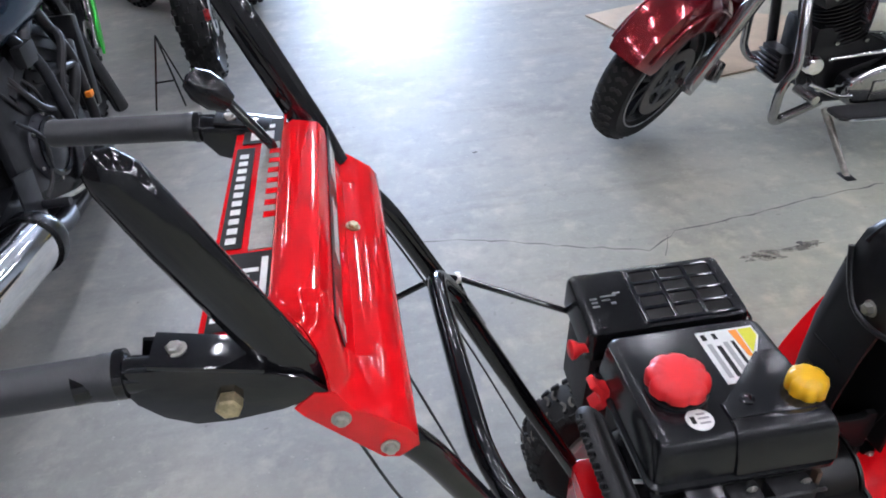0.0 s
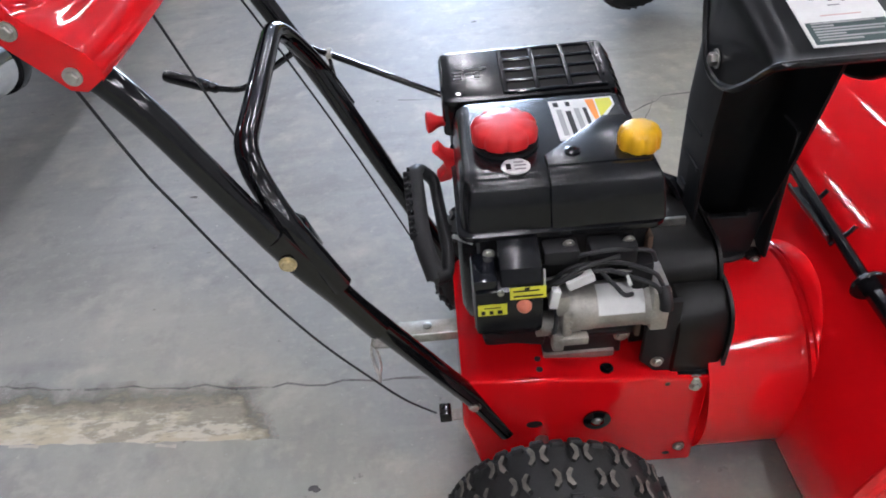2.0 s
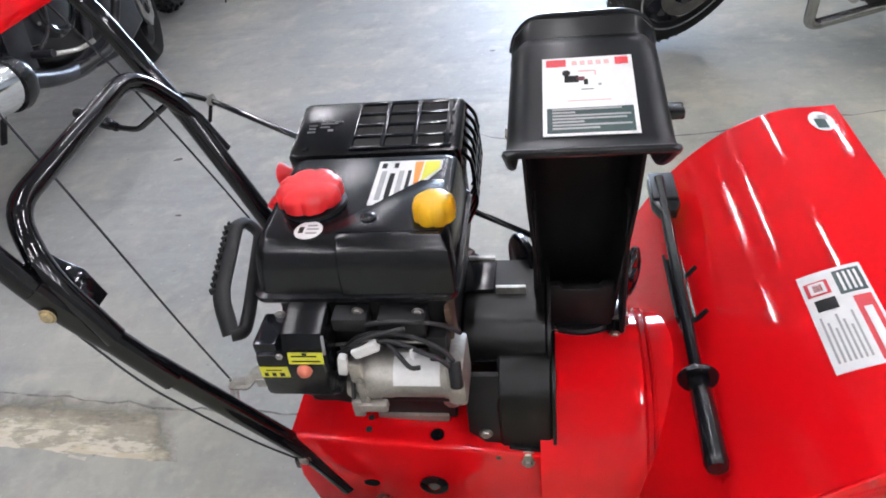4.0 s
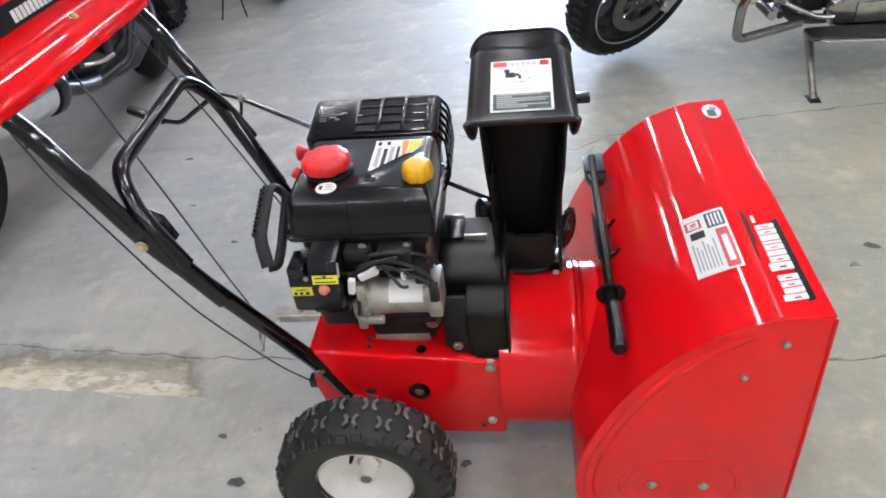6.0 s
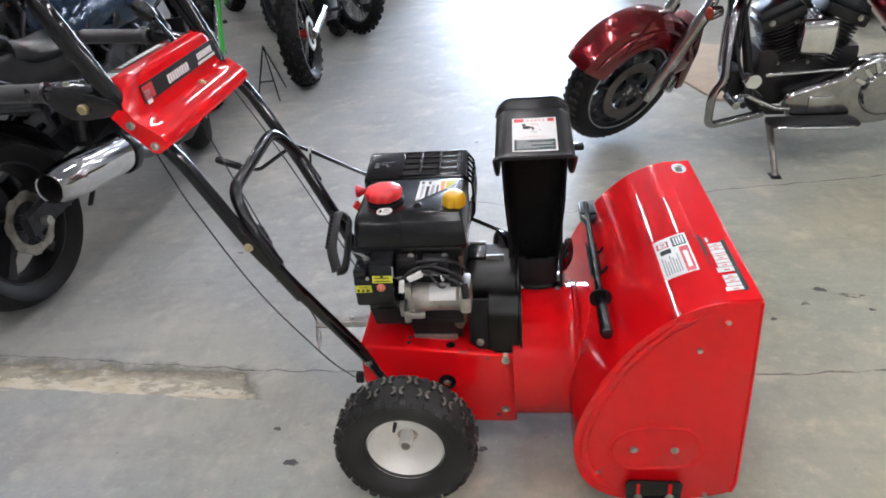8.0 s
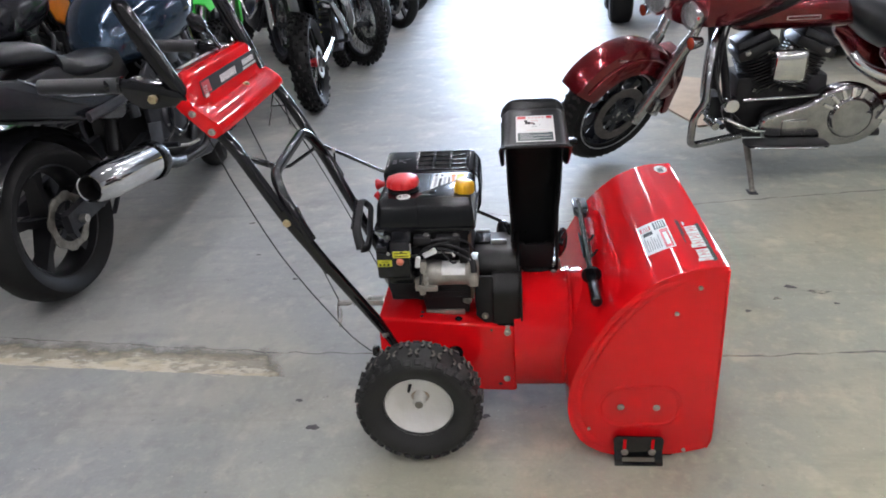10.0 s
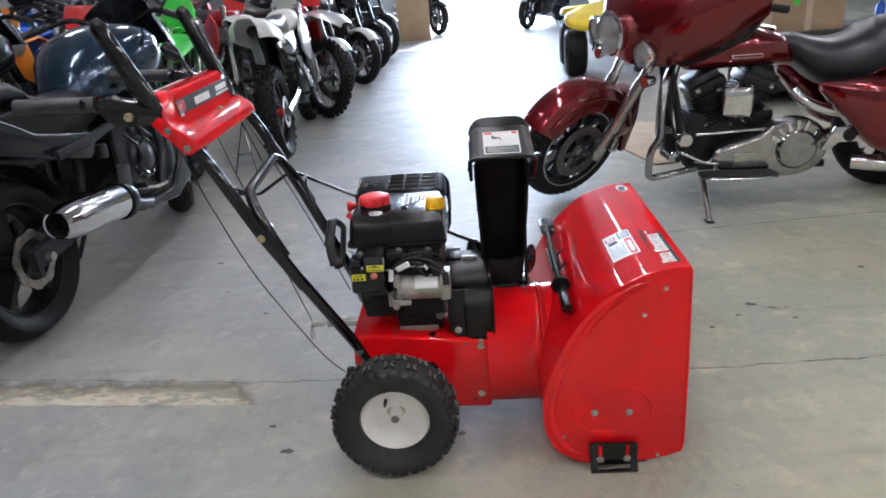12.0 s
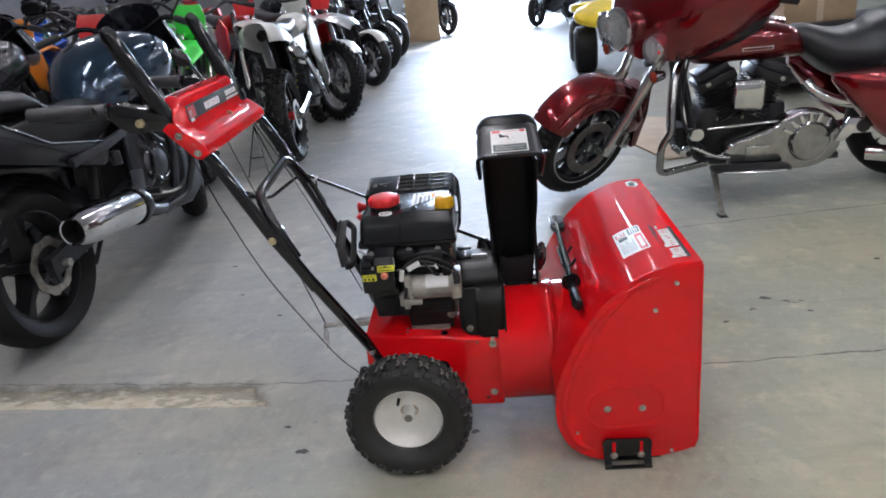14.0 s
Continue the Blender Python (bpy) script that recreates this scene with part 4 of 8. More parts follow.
# chute crank: rod, crank and grip
crank = part("crank_rod", tube([(0.285, 0.385, 0.430), (-0.284, 0.515, 0.655), (-0.318, 0.490, 0.684), (-0.440, 0.524, 0.603), (-0.490, 0.535, 0.606)], 0.0052, 10, 0.018), BLACK_PAINT, blower, "thin black chute crank rod")
grip_axis = Vector((-0.094, 0.034, 0.017)).to_track_quat("Z", "Y").to_matrix().to_4x4()
part("crank_grip", lathe([(0, 0), (0.007, 0), (0.0085, 0.003), (0.0085, 0.012), (0.0075, 0.014), (0.010, 0.018), (0.0108, 0.030), (0.0108, 0.088), (0.0095, 0.098), (0, 0.100)], 16, Matrix.Translation((-0.482, 0.533, 0.6055)) @ grip_axis), BLACK_PLASTIC, crank, "ribbed black plastic crank grip")
part("eyelet", lathe([(0.006, -0.004), (0.011, -0.004), (0.011, 0.004), (0.006, 0.004)], 16, at(-0.284, 0.515, 0.655) @ AX, closed=True), STEEL, crank)
part("eyelet_stem", tube([(-0.283, 0.506, 0.650), (-0.276, 0.475, 0.638)], 0.0034, 8, 0), BLACK_PAINT, crank)

# control cables
def cable(pts, r=0.0022):
    part("control_cable", tube([tuple(p) for p in catmull(pts, 6)], r, 8, 0), CABLE, blower, "thin black control cable")


cable([(-0.471, 0.068, 0.880), (-0.431, 0.072, 0.745), (-0.412, 0.083, 0.680), (-0.388, 0.099, 0.596), (-0.350, 0.106, 0.503), (-0.303, 0.109, 0.416), (-0.256, 0.132, 0.316), (-0.212, 0.158, 0.222), (-0.166, 0.172, 0.162)], 0.0017)
cable([(-0.440, 0.225, 0.900), (-0.396, 0.224, 0.755), (-0.345, 0.220, 0.600), (-0.294, 0.216, 0.440), (-0.252, 0.216, 0.310)], 0.0017)
cable([(-0.420, 0.390, 0.900), (-0.362, 0.410, 0.770), (-0.270, 0.425, 0.550), (-0.175, 0.435, 0.300)], 0.0017)
clip = part("cable_clip", box((0.020, 0.024, 0.022), (-0.150, 0.168, 0.166), 0.003), BLACK_PAINT, blower, "small cable clip behind the frame")
part("clip_tab", box((0.040, 0.022, 0.003), (-0.126, 0.170, 0.156), 0.001), STEEL_DULL, clip)
shift = part("shift_arm", prism([(-0.10, 0.252), (-0.220, 0.252), (-0.226, 0.246), (-0.229, 0.228), (-0.250, 0.226), (-0.254, 0.222), (-0.254, 0.206), (-0.250, 0.202), (-0.224, 0.201), (-0.216, 0.206), (-0.212, 0.222), (-0.10, 0.222)], "z", 0.298, 0.302, 0.001), STEEL_DULL, blower, "bare steel shift arm behind the frame")
part("folded_lip", box2((-0.212, 0.2195, 0.286), (-0.10, 0.2225, 0.3025), 0.001), STEEL, shift)
part("arm_pin", lathe([(0, 0), (0.007, 0), (0.007, 0.003), (0.004, 0.005), (0, 0.005)], 16, at(-0.166, 0.238, 0.302)), STEEL, shift)
part("cable_end", tube([(-0.252, 0.216, 0.312), (-0.258, 0.226, 0.284)], 0.0030, 8, 0), STEEL, shift)
for dx, r in ((-0.0055, 0.0030), (0.0050, 0.0024)):
    part("link_wire", tube([(-0.258, 0.226, 0.284), (-0.255 + dx, 0.218, 0.276), (-0.250 + dx, 0.198, 0.259), (-0.249, 0.188, 0.251)], r, 8, 0.008), STEEL, shift)
part("link_eye", lathe([(0.0026, -0.0025), (0.0072, -0.0025), (0.0072, 0.0025), (0.0026, 0.0025)], 16, at(-0.249, 0.184, 0.247) @ AX, closed=True), STEEL, shift)
part("arm_hook", tube([(-0.226, 0.214, 0.300), (-0.246, 0.214, 0.300), (-0.256, 0.220, 0.290)], 0.0042, 8, 0.008), STEEL_DULL, shift)

# ---- the engine ----
def rr3(x0, y0, x1, y1, r, z):
    return [(x, y, z) for x, y in rrect(x0, y0, x1, y1, r)]


engine = part("engine_block", box2((-0.082, 0.135, 0.352), (0.140, 0.345, 0.568), 0.012), BLACK_MATT, blower, "black small petrol engine")
part("crankcase", prism([(-0.070, 0.400), (-0.062, 0.372), (0.0, 0.352), (0.010, 0.302), (0.125, 0.302), (0.125, 0.41), (-0.070, 0.41)], "y", 0.150, 0.335, 0.005), BLACK_MATT, engine)
part("blower_housing", prism([(-0.086, 0.470), (-0.086, 0.400), (-0.079, 0.376), (-0.060, 0.368), (0.005, 0.354), (0.012, 0.40), (0.012, 0.470)], "y", 0.126, 0.30, 0.008), BLACK_MATT, engine)
tank = part("tank_cover", loft([rr3(-0.104, 0.122, 0.153, 0.352, 0.016, 0.562), rr3(-0.106, 0.120, 0.155, 0.354, 0.018, 0.565), rr3(-0.106, 0.120, 0.155, 0.354, 0.018, 0.571), rr3(-0.101, 0.127, 0.150, 0.350, 0.018, 0.5735), rr3(-0.099, 0.131, 0.149, 0.348, 0.018, 0.60), rr3(-0.096, 0.138, 0.146, 0.346, 0.018, 0.625), rr3(-0.093, 0.145, 0.142, 0.343, 0.016, 0.634), rr3(-0.088, 0.154, 0.136, 0.339, 0.014, 0.6385), rr3(-0.082, 0.162, 0.130, 0.334, 0.012, 0.640)]), BLACK_PLASTIC, engine, "black plastic fuel tank cover", smooth=28)
part("raised_plate", prism([(0.010, 0.158), (0.010, 0.182), (0.100, 0.268), (0.128, 0.268), (0.136, 0.250), (0.136, 0.158)], "z", 0.6385, 0.6441, 0.0015), BLACK_PLASTIC, tank)
bm = loft([rr3(0.010, 0.1235, 0.1525, 0.15, 0.003, 0.5740), rr3(0.010, 0.1275, 0.151, 0.16, 0.003, 0.60), rr3(0.010, 0.1345, 0.148, 0.17, 0.003, 0.6265), rr3(0.010, 0.1415, 0.144, 0.18, 0.003, 0.6365), rr3(0.010, 0.1500, 0.138, 0.19, 0.003, 0.6425)])
part("front_step", bm, BLACK_PLASTIC, tank)
part("plug_screw", lathe([(0, 0), (0.009, 0), (0.010, 0.002), (0.006, 0.0035), (0.004, 0.001), (0, 0.001)], 20, at(0.045, 0.186, 0.6436)), BLACK_PLASTIC, tank)


def star_knob(x, y, z, r, h, lobes, material, name, label):
    rings = []
    for rr, hh in ((r * 0.86, 0.0), (r, 0.004), (r, h * 0.62), (r * 0.93, h * 0.85), (r * 0.72, h), (r * 0.3, h * 1.02)):
        ring = []
        for k in range(lobes * 8):
            a = 2 * math.pi * k / (lobes * 8)
            s = 1 - 0.085 * max(0, math.cos(a * lobes)) ** 2 if rr > r * 0.5 else 1
            ring.append((x + rr * s * math.cos(a), y + rr * s * math.sin(a), z + hh))
        rings.append(ring)
    return part(name, loft(rings), material, tank, label)


part("filler_neck", lathe([(0, 0), (0.042, 0), (0.042, 0.006), (0.030, 0.010), (0, 0.010)], 32, at(-0.034, 0.226, 0.639)), BLACK_MATT, tank)
star_knob(-0.036, 0.224, 0.648, 0.0430, 0.026, 8, KNOB_RED, "fuel_cap", "red scalloped plastic fuel cap")
star_knob(0.128, 0.188, 0.640, 0.0265, 0.030, 8, KNOB_YELLOW, "oil_cap", "yellow scalloped plastic oil cap")
m = at(-0.028, 0.168, 0.6402)
part("round_label", lathe([(0, 0), (0.018, 0), (0.018, 0.0007), (0, 0.0007)], 26, m), LABEL_WHITE, tank, smooth=0)
decal("print", [(-0.002, -0.008, 0.012, -0.005, LABEL_GREY), (-0.002, 0.0, 0.013, 0.003, LABEL_GREY), (-0.012, -0.006, -0.006, 0.006, LABEL_BLACK), (-0.002, 0.007, 0.010, 0.010, LABEL_GREY)], m, tank)
part("engine_label", prism([(0.036, 0.218), (0.036, 0.322), (0.124, 0.322), (0.124, 0.300), (0.075, 0.218)], "z", 0.6402, 0.6410), LABEL_WHITE, tank, "white, orange and yellow fuel label", smooth=0)
part("printed_mark", prism([(0.096, 0.262), (0.090, 0.262), (0.086, 0.318), (0.098, 0.318)], "z", 0.6411, 0.6415), LABEL_ORANGE, tank, smooth=0)
part("printed_mark", prism([(0.099, 0.268), (0.100, 0.318), (0.121, 0.318), (0.121, 0.300)], "z", 0.6411, 0.6415), LABEL_YELLOW, tank, smooth=0)
decal("print", [(0.043, 0.228, 0.050, 0.296, LABEL_GREY), (0.055, 0.228, 0.062, 0.290, LABEL_BLACK), (0.067, 0.236, 0.074, 0.296, LABEL_GREY), (0.079, 0.250, 0.084, 0.296, LABEL_BLACK), (0.041, 0.304, 0.048, 0.316, LABEL_BLACK), (0.058, 0.304, 0.064, 0.316, LABEL_BLACK)], at(0, 0, 0.6404), tank)

# muffler cover with its grille of openings
MX0, MX1, MY0, MY1, MZ = -0.112, 0.144, 0.350, 0.482, 0.657
muf = part("muffler_cover", loft([rr3(MX0 + 0.004, MY0 + 0.004, MX1 - 0.004, MY1 - 0.004, 0.010, 0.590), rr3(MX0, MY0, MX1, MY1, 0.012, 0.594), rr3(MX0, MY0, MX1, MY1, 0.012, 0.646), rr3(MX0 + 0.003, MY0 + 0.003, MX1 - 0.003, MY1 - 0.003, 0.011, 0.6525), rr3(MX0 + 0.010, MY0 + 0.010, MX1 - 0.010, MY1 - 0.010, 0.009, 0.6550)]), BLACK_PLASTIC, engine, "black muffler cover with a slotted grille")
part("cover_skirt", box2((MX0 + 0.010, MY0 + 0.010, 0.42), (MX1 - 0.012, MY1 - 0.012, 0.592), 0.01), BLACK_MATT, muf)
for i in range(3):
    for j in range(4):
        x0, y0 = -0.014 + i * 0.047, MY0 + 0.015 + j * 0.0265
        o = part("grille_opening", loft([[(x, y, 0.6552) for x, y in rrect(x0, y0, x0 + 0.040, y0 + 0.0195, 0.003, 2)], [(x, y, 0.6538) for x, y in rrect(x0 + 0.001, y0 + 0.001, x0 + 0.039, y0 + 0.0185, 0.003, 2)]]), HOLE, muf, smooth=0)
for j in range(5):
    part("grille_bar", box2((-0.020, MY0 + 0.0085 + j * 0.0265, 0.6545), (0.130, MY0 + 0.0148 + j * 0.0265, 0.6580), 0.0024, 2), BLACK_GLOSS, muf)
for i in range(4):
    part("grille_bar", box2((-0.0215 + i * 0.047, MY0 + 0.0085, 0.6543), (-0.0145 + i * 0.047, MY1 - 0.0115, 0.6586), 0.0026, 2), BLACK_GLOSS, muf)
for k in range(6):
    part("guard_wire", tube([(MX1 - 0.002, MY0 + 0.012 + 0.022 * k, 0.645), (MX1 + 0.012, MY0 + 0.012 + 0.022 * k, 0.625), (MX1 + 0.014, MY0 + 0.012 + 0.022 * k, 0.540), (MX1 - 0.004, MY0 + 0.012 + 0.022 * k, 0.50)], 0.003, 6, 0.01), BLACK_PAINT, muf)
for z in (0.60, 0.565):
    part("guard_wire", tube([(MX1 + 0.0135, MY0 + 0.006, z), (MX1 + 0.0135, MY1 - 0.006, z)], 0.003, 6, 0), BLACK_PAINT, muf)
bm = bmesh.new()
for k, (x, y, w, h) in enumerate(((-0.085, 0.405, 0.012, 0.004), (-0.085, 0.413, 0.010, 0.004), (-0.085, 0.421, 0.012, 0.004), (-0.060, 0.424, 0.026, 0.003), (-0.066, 0.416, 0.014, 0.003), (-0.056, 0.408, 0.008, 0.005), (-0.046, 0.428, 0.012, 0.003))):
    part("embossed_mark", box((w, h, 0.0012), (x, y, 0.6553)), EMBOSS, muf, smooth=0)
bolt("screw", -0.086, 0.366, 0.6550, (0, 0, 1), muf, 0.005, BLACK_PAINT, False, 0.002)
muf.matrix_basis = at(0, 0.479, 0.659) @ Matrix.Rotation(radians(8.5), 4, "X") @ at(0, -0.479, -0.6575)
for x, y, z in ((-0.114, 0.362, 0.614),):
    q = at(x + 0.006, y, z) @ Matrix.Rotation(radians(-90), 4, "Y")
    k = part("control_knob", lathe([(0, -0.006), (0.009, -0.006), (0.0075, 0.006), (0.009, 0.012), (0.0155, 0.022), (0.0165, 0.027), (0.012, 0.030), (0, 0.030)], 16, q), KNOB_RED, muf, "red plastic control knob")
part("choke_lever", prism([(-0.131, 0.596), (-0.122, 0.603), (-0.112, 0.590), (-0.101, 0.586), (-0.098, 0.560), (-0.108, 0.548), (-0.124, 0.545), (-0.127, 0.553), (-0.114, 0.566), (-0.117, 0.580)], "y", 0.286, 0.312, 0.003), KNOB_RED, engine, "red winged choke lever")
part("choke_stem", box((0.024, 0.010, 0.012), (-0.097, 0.296, 0.574), 0.003), KNOB_RED, engine)

# recoil cover and pull handle
part("recoil_cover", lathe([(0, 0.024), (0.060, 0.024), (0.078, 0.016), (0.088, 0.0), (0, 0.0)], 36, at(-0.082, 0.222, 0.445) @ Matrix.Rotation(radians(-90), 4, "Y")), BLACK_PLASTIC, engine)
loop = [(-0.138, 0.098, 0.530), (-0.152, 0.128, 0.570), (-0.158, 0.232, 0.602), (-0.152, 0.251, 0.597), (-0.132, 0.245, 0.581), (-0.120, 0.129, 0.543), (-0.123, 0.105, 0.528), (-0.138, 0.098, 0.530)]
pull = part("pull_handle", tube(loop, 0.0080, 12, 0.02, flat=1.6), BLACK_MATT, engine, "black recoil pull handle loop")
for k in range(12):
    q = Vector(loop[1]).lerp(Vector(loop[2]), (k + 0.5) / 12)
    part("grip_tooth", box((0.010, 0.0045, 0.010), q + Vector((-0.009, 0, 0.002)), 0.0012, seg=1), BLACK_MATT, pull)
bm = bmesh.new()
for i in range(8):
    t = i / 7
    box((0.004, 0.006, 0.022), (-0.1605 - 0.004 * t, 0.136 + 0.095 * t, 0.572 + 0.028 * t), 0.001, seg=1, bm=bm)
part("grip_rib", bm, BLACK_PLASTIC, pull)
part("starter_rope", tube([(-0.112, 0.160, 0.546), (-0.088, 0.175, 0.520)], 0.003, 8, 0), LABEL_WHITE, pull)

# electric switch box, primer, starter motor, wiring
sw = part("switch_box", box2((-0.094, 0.056, 0.462), (-0.008, 0.125, 0.536), 0.009), BLACK_PLASTIC, engine, "black switch box with yellow labels")
part("lower_cover", box2((-0.074, 0.078, 0.432), (-0.004, 0.14, 0.470), 0.014), BLACK_PLASTIC, sw)
cap = part("switch_cap", prism([(0.062, 0.530), (0.074, 0.556), (0.124, 0.566), (0.124, 0.530)], "x", -0.060, -0.008, 0.003), BLACK_PLASTIC, sw, "glossy black rocker cap")
part("cap_edge", box((0.003, 0.004, 0.026), (-0.0065, 0.0675, 0.542), 0.001, Matrix.Rotation(radians(-14), 4, "X")), LABEL_GREY, cap)
cap = part("switch_cap", box2((-0.094, 0.062, 0.528), (-0.064, 0.118, 0.550), 0.005), BLACK_GLOSS, sw)
bolt("screw", -0.061, 0.058, 0.534, (0, -1, 0), sw, 0.0045, STEEL, False, 0.003)
m = basis((-0.050, 0.0552, 0.5235), (1, 0, 0), (0, 0.25, 1))
decal("caution_label", [(0.004, 0.003, 0.040, 0.005, LABEL_BLACK), (0.004, 0.010, 0.036, 0.012, LABEL_BLACK), (0.018, 0.0125, 0.024, 0.0155, LABEL_BLACK)], m, sw, (0, 0, 0.044, 0.016, LABEL_YELLOW), "small yellow caution label")
m = basis((-0.090, 0.0552, 0.500), (1, 0, 0), (0, 0.0, 1))
decal("caution_label", [(0.004, 0.002, 0.009, 0.008, LABEL_BLACK), (0.014, 0.002, 0.019, 0.008, LABEL_BLACK), (0.024, 0.002, 0.030, 0.008, LABEL_BLACK), (0.008, 0.012, 0.028, 0.0135, LABEL_BLACK)], m, sw, (0, 0, 0.036, 0.018, LABEL_YELLOW), "small yellow caution label")
part("primer_button", lathe([(0, 0.010), (0.005, 0.009), (0.0085, 0.005), (0.0095, 0), (0, 0)], 20, at(-0.033, 0.0555, 0.512) @ AY), PRIMER, sw, "pink rubber primer button")
mot = part("starter_motor", lathe([(0, 0), (0.022, 0), (0.029, 0.004), (0.034, 0.012), (0.034, 0.026), (0.0325, 0.028), (0.0325, 0.042), (0.0315, 0.044), (0.0315, 0.110), (0.033, 0.112), (0.033, 0.132), (0.028, 0.138), (0, 0.138)], 40, at(0.018, 0.106, 0.452) @ AX), ALU, engine, "cast aluminium electric starter motor")
part("starter_boss", lathe([(0, 0), (0.012, 0), (0.016, 0.01), (0.016, 0.03), (0, 0.03)], 20, at(-0.004, 0.102, 0.428) @ AX), ALU, mot)
for p, s in (((0.034, 0.074, 0.424), (0.040, 0.014, 0.014)), ((0.014, 0.078, 0.420), (0.016, 0.018, 0.030)), ((0.020, 0.084, 0.482), (0.016, 0.018, 0.034)), ((0.024, 0.074, 0.452), (0.010, 0.008, 0.040)), ((0.136, 0.112, 0.418), (0.014, 0.018, 0.016))):
    part("starter_lug", box(s, p, 0.004), ALU, mot)
part("end_housing", box2((0.134, 0.074, 0.425), (0.158, 0.138, 0.494), 0.005), ALU, mot)
part("terminal_boot", tube([(0.146, 0.082, 0.498), (0.149, 0.070, 0.484), (0.149, 0.066, 0.472)], 0.0085, 10, 0.005), BLACK_MATT, mot)
for k in range(3):
    bolt("bolt", 0.026, 0.0735 - 0.001 * k, 0.436 + 0.018 * k, (0, -1, 0), mot, 0.0045, STEEL, True, 0.003)
bm = bmesh.new()
for k in range(7):
    a0, a1 = radians(196 + 12 * k), radians(208 + 12 * k)
    r = 0.0321
    vs = [bm.verts.new((x, 0.106 + r * math.cos(a), 0.452 - r * math.sin(a))) for x, a in ((0.066, a0), (0.126, a0), (0.126, a1), (0.066, a1))]
    bm.faces.new(vs)
bmesh.ops.remove_doubles(bm, verts=bm.verts, dist=1e-5)
part("rating_label", bm, LABEL_WHITE, mot, "white rating label")
base = part("engine_base", prism([(0.146, 0.300), (0.146, 0.312), (0.158, 0.318), (0.166, 0.362), (0.200, 0.362), (0.200, 0.300)], "x", 0.008, 0.114, 0.002), ALU, engine, "cast aluminium engine base")
for x in (0.016, 0.048, 0.080, 0.108):
    part("base_rib", prism([(0.150, 0.312), (0.164, 0.356), (0.172, 0.356), (0.172, 0.312)], "x", x - 0.003, x + 0.003, 0.001), ALU, base)
bolt("bolt", 0.122, 0.146, 0.345, (0, -1, 0), base, 0.0085)
for pts in ([(0.005, 0.100, 0.50), (0.030, 0.095, 0.530), (0.080, 0.090, 0.540), (0.130, 0.082, 0.524), (0.146, 0.082, 0.500)], [(0.0, 0.09, 0.505), (0.028, 0.082, 0.525), (0.070, 0.085, 0.532), (0.112, 0.078, 0.518), (0.134, 0.076, 0.506), (0.148, 0.074, 0.486)], [(0.010, 0.105, 0.50), (0.012, 0.080, 0.46), (0.008, 0.080, 0.425), (0.010, 0.115, 0.400), (0.014, 0.150, 0.39)], [(0.062, 0.09, 0.532), (0.082, 0.076, 0.514), (0.094, 0.071, 0.500), (0.106, 0.073, 0.498)], [(-0.01, 0.12, 0.520), (0.03, 0.102, 0.542), (0.08, 0.098, 0.552), (0.13, 0.105, 0.540), (0.15, 0.13, 0.50)], [(-0.006, 0.118, 0.49), (0.012, 0.088, 0.515), (0.045, 0.084, 0.540), (0.09, 0.092, 0.546)]):
    part("wire", tube([tuple(p) for p in catmull(pts, 5)], 0.0030, 8, 0), CABLE, engine, "black wire")
part("wire_tie", lathe([(0.0062, -0.002), (0.0072, -0.002), (0.0072, 0.002), (0.0062, 0.002)], 14, at(0.100, 0.0765, 0.519) @ Matrix.Rotation(radians(70), 4, "Y"), closed=True), LABEL_WHITE, engine, "pale wire tie")
part("tape_tag", box((0.036, 0.012, 0.014), (0.040, 0.080, 0.523), 0.003, Matrix.Rotation(radians(-25), 4, "Y")), LABEL_WHITE, engine, "white tape round the wires")
part("tape_tag", box((0.012, 0.012, 0.030), (0.008, 0.076, 0.500), 0.003, Matrix.Rotation(radians(8), 4, "Y")), LABEL_WHITE, engine)

for x, z, w, h in ((0.02, 0.545, 0.045, 0.022), (0.085, 0.540, 0.06, 0.030), (0.125, 0.500, 0.026, 0.05)):
    part("shroud_block", box((w, 0.03, h), (x, 0.112, z), 0.005), BLACK_MATT, engine)
for x, z in ((-0.070, 0.552), (0.030, 0.556), (0.105, 0.554), (0.012, 0.470)):
    bolt("bolt", x, 0.1115, z, (0, -1, 0), engine, 0.0055, STEEL, True, 0.004)
part("governor_rod", tube([(-0.02, 0.108, 0.500), (0.05, 0.106, 0.512), (0.12, 0.108, 0.505)], 0.0022, 6, 0.01), STEEL, engine)
part("heat_shield", box2((0.134, 0.125, 0.36), (0.142, 0.165, 0.545), 0.003), GREY_RUST, engine, "rusty heat shield edge")
part("cylinder_fin", box2((-0.01, 0.108, 0.395), (0.02, 0.125, 0.43), 0.003), ALU, engine)
for k in range(5):
    part("cylinder_fin", box2((0.03, 0.134, 0.362 + 0.011 * k), (0.125, 0.148, 0.367 + 0.011 * k), 0.001, 1), BLACK_MATT, engine)

# belt cover with its two bulges
def cover_section(x, d):
    pts = [(0.32, 0.300), (0.170, 0.300), (0.168, 0.40)]
    for k in range(9):
        a = radians(200 - 13.75 * k)
        pts.append((0.216 + (0.050 - d) * math.cos(a), 0.412 + (0.050 - d) * math.sin(a)))
    return [(x, y, z) for y, z in pts + [(0.32, 0.462 - d)]]


def lower_section(x, d):
    pts = [(0.230, 0.284), (0.114 + d, 0.284), (0.112 + d, 0.352)]
    for k in range(9):
        a = radians(180 - 13.0 * k)
        pts.append((0.165 + (0.053 - d) * math.cos(a), 0.366 + (0.053 - d) * math.sin(a)))
    return [(x, y, z) for y, z in pts + [(0.230, 0.40)]]


